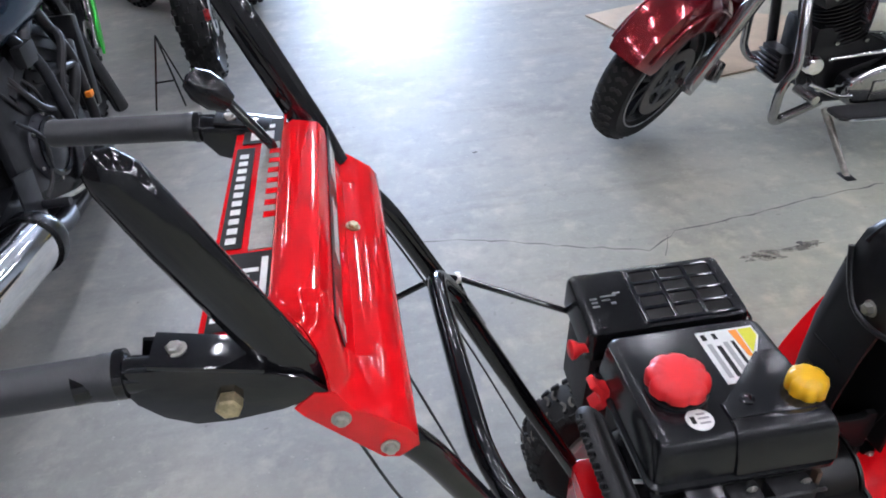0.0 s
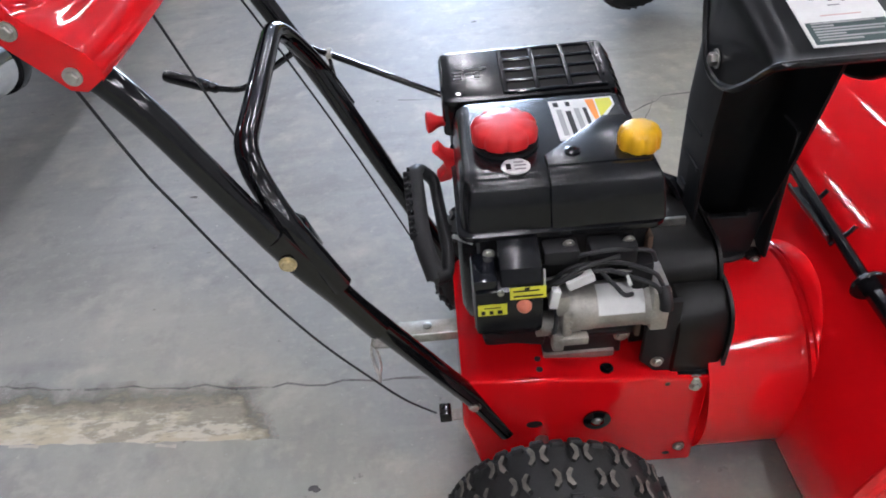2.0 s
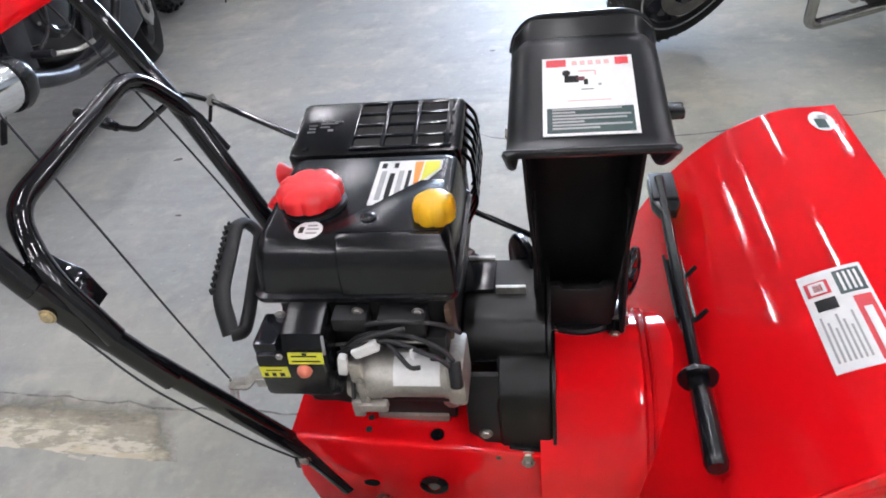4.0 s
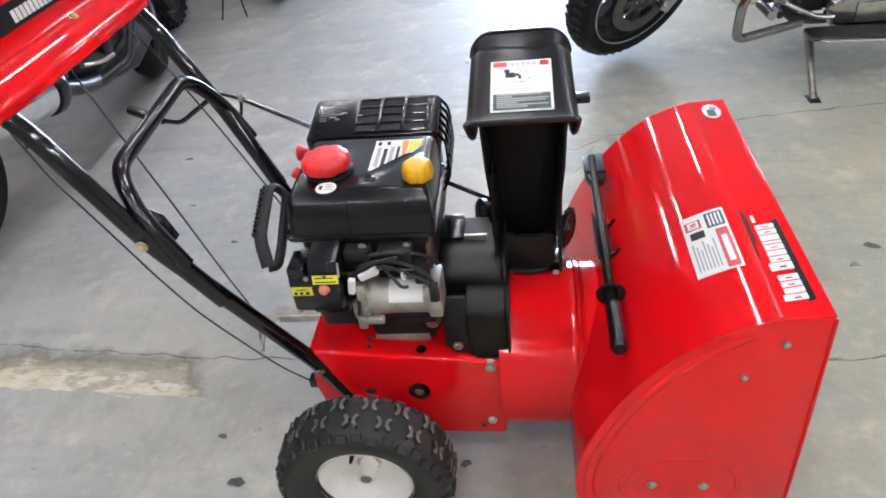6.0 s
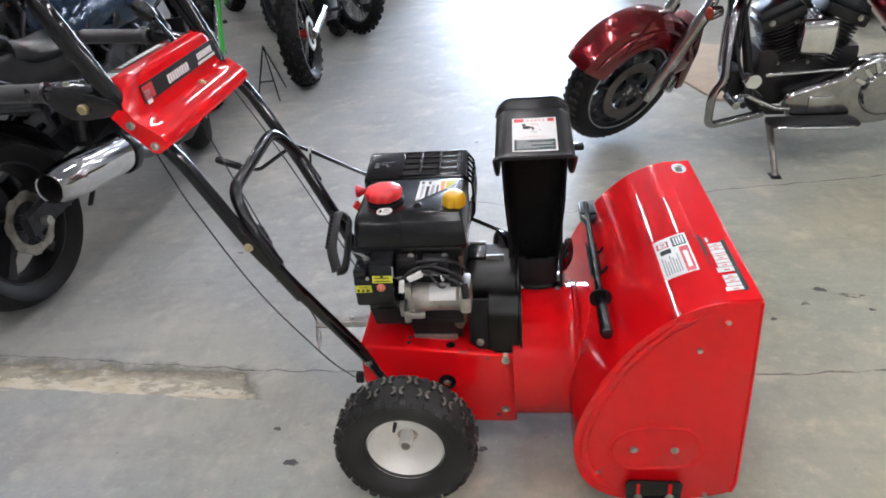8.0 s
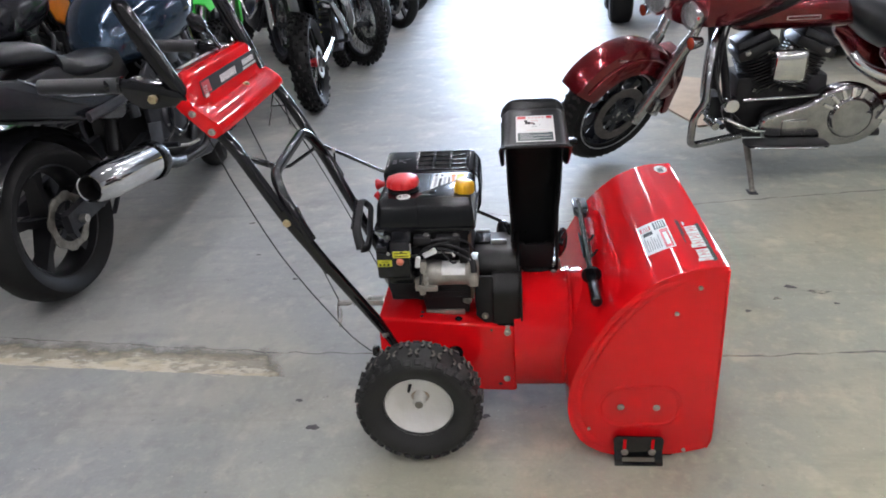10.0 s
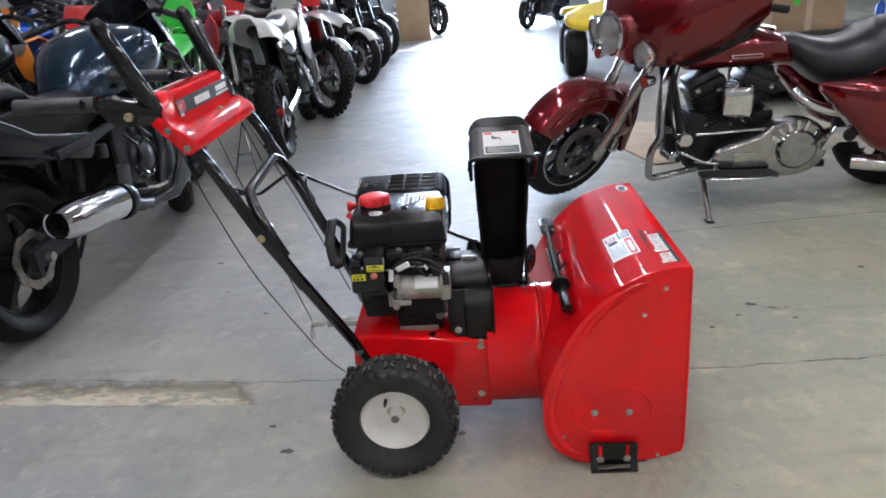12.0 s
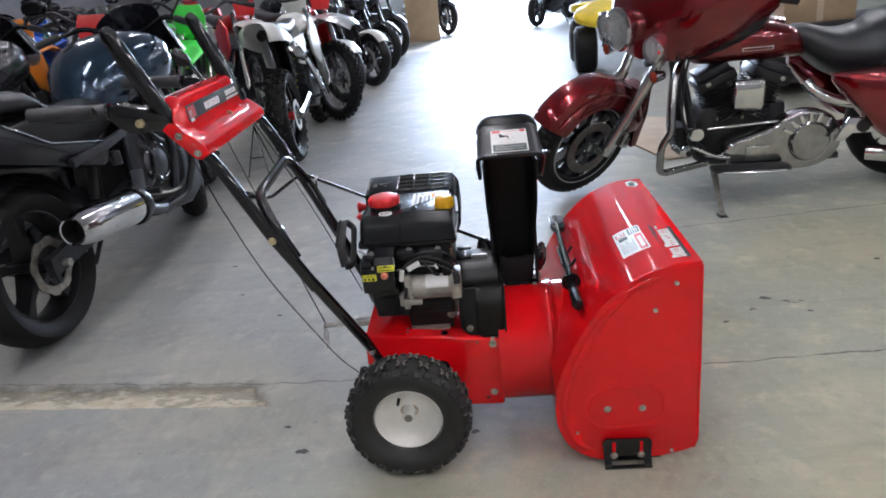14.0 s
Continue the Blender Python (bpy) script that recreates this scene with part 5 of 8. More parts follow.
cov = part("belt_cover", loft([cover_section(0.142, 0.004), cover_section(0.146, 0), cover_section(0.256, 0), cover_section(0.260, 0.004)]), BELT, engine, "black plastic belt cover")
part("lower_bulge", loft([lower_section(0.190, 0.004), lower_section(0.194, 0), lower_section(0.260, 0), lower_section(0.264, 0.003)]), BELT, cov)
part("cover_rim", loft([lower_section(0.264, -0.004), lower_section(0.269, -0.004)]), BELT, cov)
part("cover_rim", loft([cover_section(0.259, -0.003), cover_section(0.264, -0.003)]), BELT, cov)
part("cover_ridge", box2((0.146, 0.1635, 0.402), (0.256, 0.1705, 0.410), 0.002), BLACK_PLASTIC, cov)
part("side_flange", prism([(0.148, 0.425), (0.152, 0.430), (0.194, 0.430), (0.194, 0.282), (0.172, 0.286), (0.146, 0.312)], "y", 0.118, 0.128, 0.002), BLACK_MATT, cov)
part("lower_lip", box2((0.182, 0.108, 0.280), (0.269, 0.130, 0.288), 0.002), BLACK_PLASTIC, cov)
part("upper_step", box2((0.142, 0.246, 0.452), (0.186, 0.314, 0.470), 0.003), BLACK_PLASTIC, cov)
for x0, x1, y in ((0.144, 0.184, 0.3145), (0.188, 0.230, 0.2475)):
    part("steel_edge", box2((x0, y - 0.003, 0.455), (x1, y + 0.003, 0.474), 0.001), STEEL, cov, "bright steel bracket edge")
bolt("bolt", 0.228, 0.107, 0.276, (0, -1, 0), cov, 0.008)
bolt("bolt", 0.186, 0.1075, 0.276, (0, -1, 0), cov, 0.005, GREY_RUST)
bolt("bolt", 0.170, 0.1175, 0.312, (0, -1, 0), cov, 0.007)

# chute cleaning tool clipped to the housing
tool = thing("chute_cleaning_tool", at(0.446, 0.12, 0.405), "black plastic chute cleaning tool clipped on the auger housing", "tool")
part("shaft", tube([(0, 0.40, 0.062), (0, 0.0, 0.024)], 0.0085, 12, 0), BLACK_PLASTIC, tool)
part("grip", lathe([(0, 0), (0.010, 0), (0.0135, 0.006), (0.014, 0.115), (0.0145, 0.122), (0.012, 0.130), (0, 0.130)], 16, at(0, 0, 0.024) @ Matrix.Rotation(radians(92), 4, "X")), BLACK_PLASTIC, tool)
part("guard_disc", lathe([(0, 0), (0.024, 0), (0.026, 0.003), (0.024, 0.007), (0, 0.007)], 24, at(0, 0.003, 0.024) @ Matrix.Rotation(radians(92), 4, "X")), BLACK_PLASTIC, tool)
part("blade", prism([(-0.013, 0.300), (-0.022, 0.322), (-0.022, 0.395), (0.022, 0.395), (0.022, 0.322), (0.013, 0.300)], "z", -0.008, 0.010, 0.004), BLACK_PLASTIC, tool).location = (0.004, 0.012, 0.050)
part("blade_rim", box2((-0.020, 0.330, 0.010), (0.020, 0.404, 0.014), 0.003), BLACK_MATT, tool).location = (0.004, 0.012, 0.050)
part("channel", sheet([(-0.014, 0.012), (-0.010, 0.0), (0.010, 0.0), (0.014, 0.012)], "y", 0.10, 0.235, 0.004), BLACK_PLASTIC, tool).location = (0, 0, 0.020)
for y in (0.10, 0.19):
    part("clip", tube([(-0.006, y, 0.014), (0.016, y, 0.030), (0.026, y, 0.046)], 0.0035, 8, 0.006), BLACK_PLASTIC, tool)

# ---- motorcycles ----
P_NIGHT = mat("midnight_blue_paint", (0.022, 0.046, 0.080), 0.16, metal=0.5, vary=0.15, scale=8, fine=600, bump=0.0, coat=0.6)
P_WINE = mat("wine_red_paint", (0.17, 0.001, 0.005), 0.24, metal=0.65, vary=0.08, scale=8, fine=700, bump=0.0, coat=1.0)
P_GREEN = mat("lime_green_plastic", (0.04, 0.56, 0.05), 0.32, vary=0.08, scale=9, fine=300)
P_ORANGE = mat("orange_plastic", (0.80, 0.24, 0.02), 0.34, vary=0.08, scale=9, fine=300)
P_BLUE = mat("blue_plastic", (0.015, 0.10, 0.55), 0.32, vary=0.1, scale=9, fine=300)
P_WHITE = mat("white_plastic", (0.66, 0.67, 0.65), 0.36, vary=0.06, scale=9, fine=300, second=(0.55, 0.55, 0.52), mask=8)
P_SCARLET = mat("scarlet_plastic", (0.55, 0.02, 0.02), 0.32, vary=0.08, scale=9, fine=300)
P_SILVER = mat("silver_paint", (0.55, 0.56, 0.57), 0.3, metal=0.7, vary=0.08, scale=9, fine=600, coat=0.4)
P_YELLOW = mat("yellow_body_plastic", (0.78, 0.58, 0.03), 0.35, vary=0.08, scale=9, fine=300)
P_DARK = mat("dark_grey_body", (0.013, 0.014, 0.018), 0.20, vary=0.2, scale=9, fine=500)
GREYMETAL = mat("grey_cast_metal", (0.040, 0.042, 0.048), 0.30, metal=0.6, vary=0.2, scale=20, fine=260, bump=0.15)
ENGINE_BLACK = mat("engine_black_paint", (0.011, 0.011, 0.012), 0.34, vary=0.3, scale=16, fine=300, bump=0.1, spec=0.4)
DISC_DARK = mat("worn_disc_steel", (0.13, 0.12, 0.11), 0.42, metal=0.6, vary=0.2, scale=30, fine=260)
SEAT = mat("seat_vinyl", (0.016, 0.018, 0.022), 0.32, vary=0.2, scale=10, fine=300, bump=0.2)
TYRE = mat("road_tyre_rubber", (0.0085, 0.0085, 0.009), 0.55, vary=0.3, scale=14, fine=200, bump=0.25, second=(0.013, 0.0128, 0.0124), mask=8, wear=0.9, spec=0.2)
TREAD_DUST = mat("dusty_tread_rubber", (0.030, 0.029, 0.027), 0.75, vary=0.3, scale=20, fine=200, bump=0.2, spec=0.3)
DISC = mat("brake_disc_steel", (0.58, 0.57, 0.55), 0.42, metal=0.7, vary=0.2, scale=30, fine=260)
GLASS = bpy.data.materials.new("lamp_glass")
GLASS.use_nodes = True
GLASS.node_tree.nodes["Principled BSDF"].inputs["Base Color"].default_value = (0.92, 0.94, 0.93, 1)
GLASS.node_tree.nodes["Principled BSDF"].inputs["Transmission Weight"].default_value = 0.78
GLASS.node_tree.nodes["Principled BSDF"].inputs["Roughness"].default_value = 0.08
AMBER = mat("amber_lens", (0.34, 0.045, 0.02), 0.2, vary=0.1)


def ellipsoid_rings(stations, n=16, power=2.4):
    """Cross-sections (x, y centre, z centre, half width, half height) for a smooth body along x."""
    rings = []
    for x, yc, zc, w, h in stations:
        ring = []
        for k in range(n):
            a = 2 * math.pi * k / n
            c, s = math.cos(a), math.sin(a)
            ring.append((x, yc + w * math.copysign(abs(c) ** (2 / power), c), zc + h * math.copysign(abs(s) ** (2 / power), s)))
        rings.append(ring)
    return rings


def hull(stations, n=18, power=2.4):
    """A smooth lofted body through the cross-sections."""
    fine = [tuple(v) for v in smooth_rows(stations, 4)]
    return loft(ellipsoid_rings(fine, n, power))


def smooth_rows(rows, n):
    P = [np.array(r, float) for r in rows]
    P = [2 * P[0] - P[1]] + P + [2 * P[-1] - P[-2]]
    out = []
    for a, b, c, d in zip(P, P[1:], P[2:], P[3:]):
        for i in range(n):
            t = i / n
            v = 0.5 * ((2 * b) + (c - a) * t + (2 * a - 5 * b + 4 * c - d) * t * t + (3 * b - a - 3 * c + d) * t ** 3)
            v[3:] = np.maximum(v[3:], 0.004)
            out.append(v)
    out.append(P[-2])
    return out


def moto_wheel(t, m, R, w, rim_r, spokes, rim_mat, knob=0, disc=0.0, disc_side=1, sawn=False, hub_mat=None, disc_mat=None, grooves=0):
    """A wheel in the xz plane about m's origin; w is the tyre's width. spokes under 12: cast, more: wire."""
    turn = m @ Matrix.Rotation(radians(-90), 4, "X")
    h = w / 2
    prof = [(rim_r, -h * 0.62), (rim_r + (R - rim_r) * 0.35, -h * 0.96), (rim_r + (R - rim_r) * 0.62, -h), (R - 0.022, -h * 0.80), (R - 0.006, -h * 0.45), (R, 0), (R - 0.006, h * 0.45), (R - 0.022, h * 0.80), (rim_r + (R - rim_r) * 0.62, h), (rim_r + (R - rim_r) * 0.35, h * 0.96), (rim_r, h * 0.62)]
    ty = part("wheel", lathe(prof, 48, turn, closed=True), TYRE, t, "black rubber tyre on its rim")
    rimp = [(rim_r + 0.004, -h * 0.66), (rim_r - 0.004, -h * 0.66), (rim_r - 0.022, -h * 0.35), (rim_r - 0.022, h * 0.35), (rim_r - 0.004, h * 0.66), (rim_r + 0.004, h * 0.66)]
    part("rim", lathe(rimp, 48, turn, closed=True), rim_mat, ty)
    part("hub", lathe([(0, -h * 1.1), (0.022, -h * 1.1), (0.03, -h * 0.7), (0.026, 0), (0.03, h * 0.7), (0.022, h * 1.1), (0, h * 1.1)], 20, turn), hub_mat or GREYMETAL, ty)
    if spokes <= 12:
        for k in range(spokes):
            q = m @ Matrix.Rotation(2 * math.pi * k / spokes, 4, "Y")
            bm = loft([[(sx * 0.020, sy * h * 0.5, 0.02) for sx, sy in ((-1, -1), (1, -1), (1, 1), (-1, 1))], [(sx * 0.013, sy * h * 0.35, rim_r * 0.6) for sx, sy in ((-1, -1), (1, -1), (1, 1), (-1, 1))], [(sx * 0.022, sy * h * 0.42, rim_r - 0.016) for sx, sy in ((-1, -1), (1, -1), (1, 1), (-1, 1))]])
            bmesh.ops.transform(bm, matrix=q, verts=bm.verts)
            part("spoke", bm, rim_mat, ty)
    else:
        bm = bmesh.new()
        for k in range(spokes):
            a, b = 2 * math.pi * k / spokes, 2 * math.pi * (k + (1.5 if k % 2 else -1.5)) / spokes
            s = h * 0.7 if k % 4 < 2 else -h * 0.7
            tube([m @ Vector((0.03 * math.cos(b), s, 0.03 * math.sin(b))), m @ Vector(((rim_r - 0.02) * math.cos(a), 0, (rim_r - 0.02) * math.sin(a)))], 0.0022, 5, 0, bm)
        tagged(part("wire_spokes", bm, CHROME_DULL, ty), kind="stuff")
    if disc:
        y = disc_side * (h * 0.95 + 0.012)
        seg = 48
        bm = bmesh.new()
        ring = [[], [], [], []]
        for k in range(seg):
            a = 2 * math.pi * k / seg
            ro = disc * (1 - (0.06 if sawn and k % 6 < 3 else 0))
            for lst, (r, yy) in zip(ring, ((ro, y - 0.0025), (ro, y + 0.0025), (disc * 0.68, y + 0.0025), (disc * 0.68, y - 0.0025))):
                lst.append(bm.verts.new(m @ Vector((r * math.cos(a), yy, r * math.sin(a)))))
        for a, b in zip(ring, ring[1:] + ring[:1]):
            for k in range(seg):
                bm.faces.new((a[k], a[(k + 1) % seg], b[(k + 1) % seg], b[k]))
        part("brake_disc", bm, disc_mat or DISC, ty, "steel brake disc")
        bm = lathe([(0.020, y - 0.003), (disc * 0.36, y - 0.003), (disc * 0.36, y + 0.003), (0.020, y + 0.003)], 20, turn, closed=True)
        for k in range(5):
            b = bmesh.ops.create_cube(bm, size=1)["verts"]
            bmesh.ops.scale(bm, vec=(disc * 0.20, 0.005, disc * 0.42), verts=b)
            bmesh.ops.transform(bm, matrix=m @ Matrix.Rotation(2 * math.pi * (k + 0.3) / 5, 4, "Y") @ at(0, y, disc * 0.52), verts=b)
        part("disc_carrier", bm, GREYMETAL, ty)
        for k in range(5):
            q = m @ Matrix.Rotation(2 * math.pi * (k + 0.3) / 5, 4, "Y") @ at(0, y, disc * 0.27) @ (AY if disc_side < 0 else Matrix.Rotation(radians(-90), 4, "X"))
            part("disc_bolt", lathe([(0, 0), (0.007, 0), (0.006, 0.007), (0, 0.008)], 8, q), CHROME_DULL, ty)
    if grooves:
        # road tread: slanted dusty blocks in four rows round the crown
        bm = bmesh.new()
        for k in range(grooves):
            a = 2 * math.pi * k / grooves
            for yy, tilt, turn_z, rr, ln in ((h * 0.24, -6, 40, R - 0.001, 0.022), (-h * 0.24, 6, -40, R - 0.001, 0.022), (h * 0.58, -24, -28, R - 0.0095, 0.026), (-h * 0.58, 24, 28, R - 0.0095, 0.026)):
                b = bmesh.ops.create_cube(bm, size=1)["verts"]
                bmesh.ops.scale(bm, vec=(0.015, ln, 0.005), verts=b)
                bmesh.ops.transform(bm, matrix=m @ Matrix.Rotation(a + (0.5 * 2 * math.pi / grooves if yy < 0 else 0), 4, "Y") @ at(0, yy, rr) @ Matrix.Rotation(radians(tilt), 4, "X") @ Matrix.Rotation(radians(turn_z), 4, "Z"), verts=b)
        tagged(part("tread_pattern", bm, TREAD_DUST, ty, smooth=0), kind="stuff")
    if knob:
        bm = bmesh.new()
        for k in range(knob):
            a = 2 * math.pi * k / knob
            for row, (yy, tilt, rr) in enumerate(((0.0, 0, R), (h * 0.45, -14, R - 0.006), (-h * 0.45, 14, R - 0.006), (h * 0.86, -42, R - 0.022), (-h * 0.86, 42, R - 0.022))):
                q = m @ Matrix.Rotation(a + (0.5 * 2 * math.pi / knob if row in (1, 2) else 0), 4, "Y") @ at(0, yy, rr + 0.004) @ Matrix.Rotation(radians(tilt), 4, "X")
                b = bmesh.ops.create_cube(bm, size=1)["verts"]
                bmesh.ops.scale(bm, vec=(0.026, 0.020, 0.020), verts=b)
                bmesh.ops.transform(bm, matrix=q, verts=b)
        tagged(part("tread", bm, TYRE, ty, smooth=0), kind="stuff")
    return ty


def arc_fender(R, half, a0, a1, m, material, t, drop=0.05, name="fender", label="", n=18):
    """A mudguard round a wheel from angle a0 to a1 (degrees from the front, upwards)."""
    rings = []
    for i in range(n + 1):
        a = radians(a0 + (a1 - a0) * i / n)
        c = Vector((math.cos(a), 0, math.sin(a)))
        ring = []
        edge = 1.0 if 0 < i < n else 0.9
        for y, d in ((-half, -drop), (-half * 0.97, -drop * 0.3), (-half * 0.72, 0.012), (-half * 0.3, 0.024), (half * 0.3, 0.024), (half * 0.72, 0.012), (half * 0.97, -drop * 0.3), (half, -drop)):
            ring.append(m @ (c * (R + d) + Vector((0, y * edge, 0))))
        for y, d in ((half - 0.003, -drop), (half * 0.94, -drop * 0.3), (half * 0.68, 0.008), (half * 0.3, 0.020), (-half * 0.3, 0.020), (-half * 0.68, 0.008), (-half * 0.94, -drop * 0.3), (-half + 0.003, -drop)):
            ring.append(m @ (c * (R + d) + Vector((0, y * edge, 0))))
        rings.append(ring)
    return part(name, loft(rings), material, t, label)


def fins(t, m, r, h, n, material, name="cylinder"):
    """An air-cooled cylinder: a barrel with fins."""
    prof = [(0, 0)]
    for i in range(n):
        z = h * i / n
        prof += [(r * 0.80, z), (r, z + h / n * 0.25), (r, z + h / n * 0.55), (r * 0.80, z + h / n * 0.62)]
    prof += [(r * 0.8, h), (0, h)]
    return part(name, lathe(prof, 20, m), material, t)


# the wine-red touring motorcycle
def touring_bike(m):
    t = thing("touring_motorcycle", m, "wine red touring motorcycle with chrome engine resting on its side stand", "motorcycle")
    steer = at(0.852, -0.027, 0.305) @ Matrix.Rotation(radians(33), 4, "Z") @ Matrix.Rotation(radians(-20), 4, "X")
    moto_wheel(t, steer, 0.302, 0.130, 0.204, 9, P_DARK, disc=0.148, disc_side=1, hub_mat=CHROME_DULL, disc_mat=DISC_DARK, grooves=44)
    ws = part("whitewall_line", lathe([(0.216, 0.0), (0.222, 0.0), (0.222, 0.002), (0.216, 0.002)], 48, steer @ at(0, 0.0595, 0) @ Matrix.Rotation(radians(-90), 4, "X"), closed=True), P_SILVER, t)
    moto_wheel(t, at(-0.80, 0, 0.31), 0.318, 0.14, 0.215, 9, P_DARK)
    f = arc_fender(0.345, 0.094, 30, 172, steer, P_WINE, t, 0.108, "front_fender", "wine red front fender", 26)
    for side in (-1, 1):
        bead = [steer @ Vector((math.cos(radians(d)) * 0.318, side * 0.0925, math.sin(radians(d)) * 0.318)) for d in range(36, 166, 6)]
        part("fender_bead", tube(bead, 0.0055, 8, 0), P_WINE, f)
    part("fender_script", box2((-0.02, 0.0, 0), (0.10, 0.004, 0.014), 0.001), CHROME, f, "chrome script as plain bar").matrix_basis = steer @ at(0.02, 0.080, 0.30) @ Matrix.Rotation(radians(-14), 4, "Y")
    part("fender_tail", prism([(-0.075, -0.10), (-0.040, -0.105), (0.02, 0.25), (-0.06, 0.25), (-0.09, 0.1)], "y", -0.07, 0.07, 0.006), P_WINE, f).matrix_basis = steer @ at(-0.285, 0, 0.020)
    swing = Matrix.Rotation(radians(28), 4, "Z")

    def turned(name, bm, material, parent=None, label="", smooth=40):
        rake = Matrix.Rotation(radians(28), 4, Vector((-0.5, 0, 0.866)))
        bmesh.ops.transform(bm, matrix=at(0.53, 0, 0.88) @ rake @ at(-0.45, 0, -0.88), verts=bm.verts)
        return part(name, bm, material, parent, label, smooth)
    low, mid, high = Vector((0.838, -0.018, 0.245)), Vector((0.600, 0, 0.640)), Vector((0.505, 0, 0.87))
    for s in (-1, 1):
        off = swing @ Vector((-0.045, s * 0.108, 0))
        tb = part("fork_leg", tube([low + off, low + off + (mid - low) * 0.15, mid + off], [0.026, 0.030, 0.030], 16), CHROME_DULL, t, "chrome fork leg")
        part("fork_tube", tube([mid + off - (high - mid) * 0.08, high + off], 0.024, 14, 0), CHROME, tb)
        part("axle_nut", lathe([(0, 0), (0.018, 0), (0.018, 0.06), (0, 0.06)], 6, Matrix.Translation(low + off + Vector((0, 0, 0.03))) @ swing @ AY @ at(0, 0, -0.03)), CHROME, tb)
    part("brake_caliper", box((0.050, 0.045, 0.085), (0, 0, 0), 0.014), CHROME_DARK, t).matrix_basis = Matrix.Translation(Vector((0.690, 0, 0.325)) + swing @ Vector((0, 0.085, 0))) @ swing @ Matrix.Rotation(radians(-30), 4, "Y")
    # head lamp and passing lamps
    def lamp(x, y, z, r, name):
        q = at(x, y, z) @ AX
        b = turned(name, lathe([(0, -r * 0.9), (r * 0.5, -r * 0.85), (r * 0.92, -r * 0.2), (r, 0.0), (r * 1.08, 0.01), (r * 1.08, 0.026), (r * 0.96, 0.034), (r * 0.93, 0.02), (r * 0.5, -r * 0.35), (0, -r * 0.5)], 32, q), CHROME, t, "round lamp in a chrome shell")
        turned("bulb_shield", lathe([(0, 0.012), (r * 0.16, 0.008), (r * 0.18, -r * 0.2), (0, -r * 0.2)], 16, q), CHROME_DULL, b)
        for k in range(-3, 4):
            half = r * 0.9 * math.sqrt(max(0.05, 1 - (k / 3.6) ** 2))
            turned("lens_flute", box2((x + 0.012, y + k * r * 0.25 - 0.0012, z - half), (x + 0.015, y + k * r * 0.25 + 0.0012, z + half)), GLASS, b)
        turned("lens", lathe([(0, 0.042), (r * 0.5, 0.036), (r * 0.94, 0.020), (r * 0.94, 0.016), (0, 0.018)], 32, q), GLASS, b)
        return b
    lamp(0.590, 0, 0.875, 0.098, "headlight")
    for s in (-1, 1):
        lamp(0.53, s * 0.195, 0.828, 0.060, "passing_lamp")
        q = at(0.515, s * 0.200, 0.690) @ AX
        b = turned("turn_signal", lathe([(0, -0.05), (0.022, -0.045), (0.03, 0), (0.03, 0.012), (0, 0.014)], 20, q), CHROME, t)
        turned("lens", lathe([(0, 0.022), (0.02, 0.018), (0.027, 0.012), (0, 0.012)], 20, q), AMBER, b)
    turned("lamp_bar", tube([(0.49, -0.195, 0.790), (0.46, 0, 0.775), (0.49, 0.195, 0.790)], 0.011, 10, 0.03), CHROME, t)
    # batwing fairing: a curved shell, open behind
    rings = []
    for z, xf, w, back in ((0.760, 0.44, 0.22, 0.24), (0.80, 0.53, 0.33, 0.10), (0.90, 0.575, 0.400, 0.04), (1.03, 0.56, 0.415, 0.06), (1.14, 0.50, 0.36, 0.14), (1.22, 0.42, 0.24, 0.22)):
        ring = []
        for k in range(15):
            a = radians(-90 + 180 * k / 14)
            ring.append((back + (xf - back) * abs(math.cos(a)) ** 0.75, w * math.sin(a)))
        for k in range(14, -1, -1):
            a = radians(-90 + 180 * k / 14)
            ring.append((back - 0.004 + (xf - back - 0.012) * abs(math.cos(a)) ** 0.75, (w - 0.012) * math.sin(a)))
        rings.append([(x, y, z + 0.045 - 0.34 * (x - 0.20)) for x, y in ring])
    fair = turned("fairing", loft(rings), P_WINE, t, "wine red batwing fairing")
    turned("windscreen", loft([[(0.43 - 0.05 * i + 0.10 * math.cos(radians(a)) - d, (0.24 - 0.02 * i) * math.sin(radians(a)), 1.19 + 0.09 * i) for a, d in [(q, 0) for q in range(-80, 81, 20)] + [(q, 0.006) for q in range(80, -81, -20)]] for i in range(4)]), P_DARK, fair, "dark windscreen")
    turned("inner_fairing", box2((0.16, -0.30, 0.80), (0.30, 0.30, 1.08), 0.03), BLACK_MATT, fair)
    part("dash_shroud", hull([(0.40, 0, 0.75, 0.10, 0.05), (0.32, 0, 0.77, 0.180, 0.075), (0.20, 0.0, 0.815, 0.205, 0.085), (0.06, 0, 0.875, 0.205, 0.080), (-0.02, 0, 0.915, 0.15, 0.045)], 16, 3), BLACK_MATT, t)
    turned("handlebar", tube([(-0.02, 0.40, 1.02), (0.14, 0.33, 1.04), (0.26, 0.15, 1.02), (0.26, -0.15, 1.02), (0.14, -0.33, 1.04), (-0.02, -0.40, 1.02)], 0.0135, 12, 0.06), CHROME, t)
    for s in (-1, 1):
        turned("grip", tube([(-0.05, s * 0.415, 1.015), (0.07, s * 0.365, 1.035)], 0.019, 12, 0), BLACK_MATT, t)
        turned("master_cylinder", box((0.07, 0.05, 0.05), (0.10, s * 0.345, 1.05), 0.012), CHROME, t)
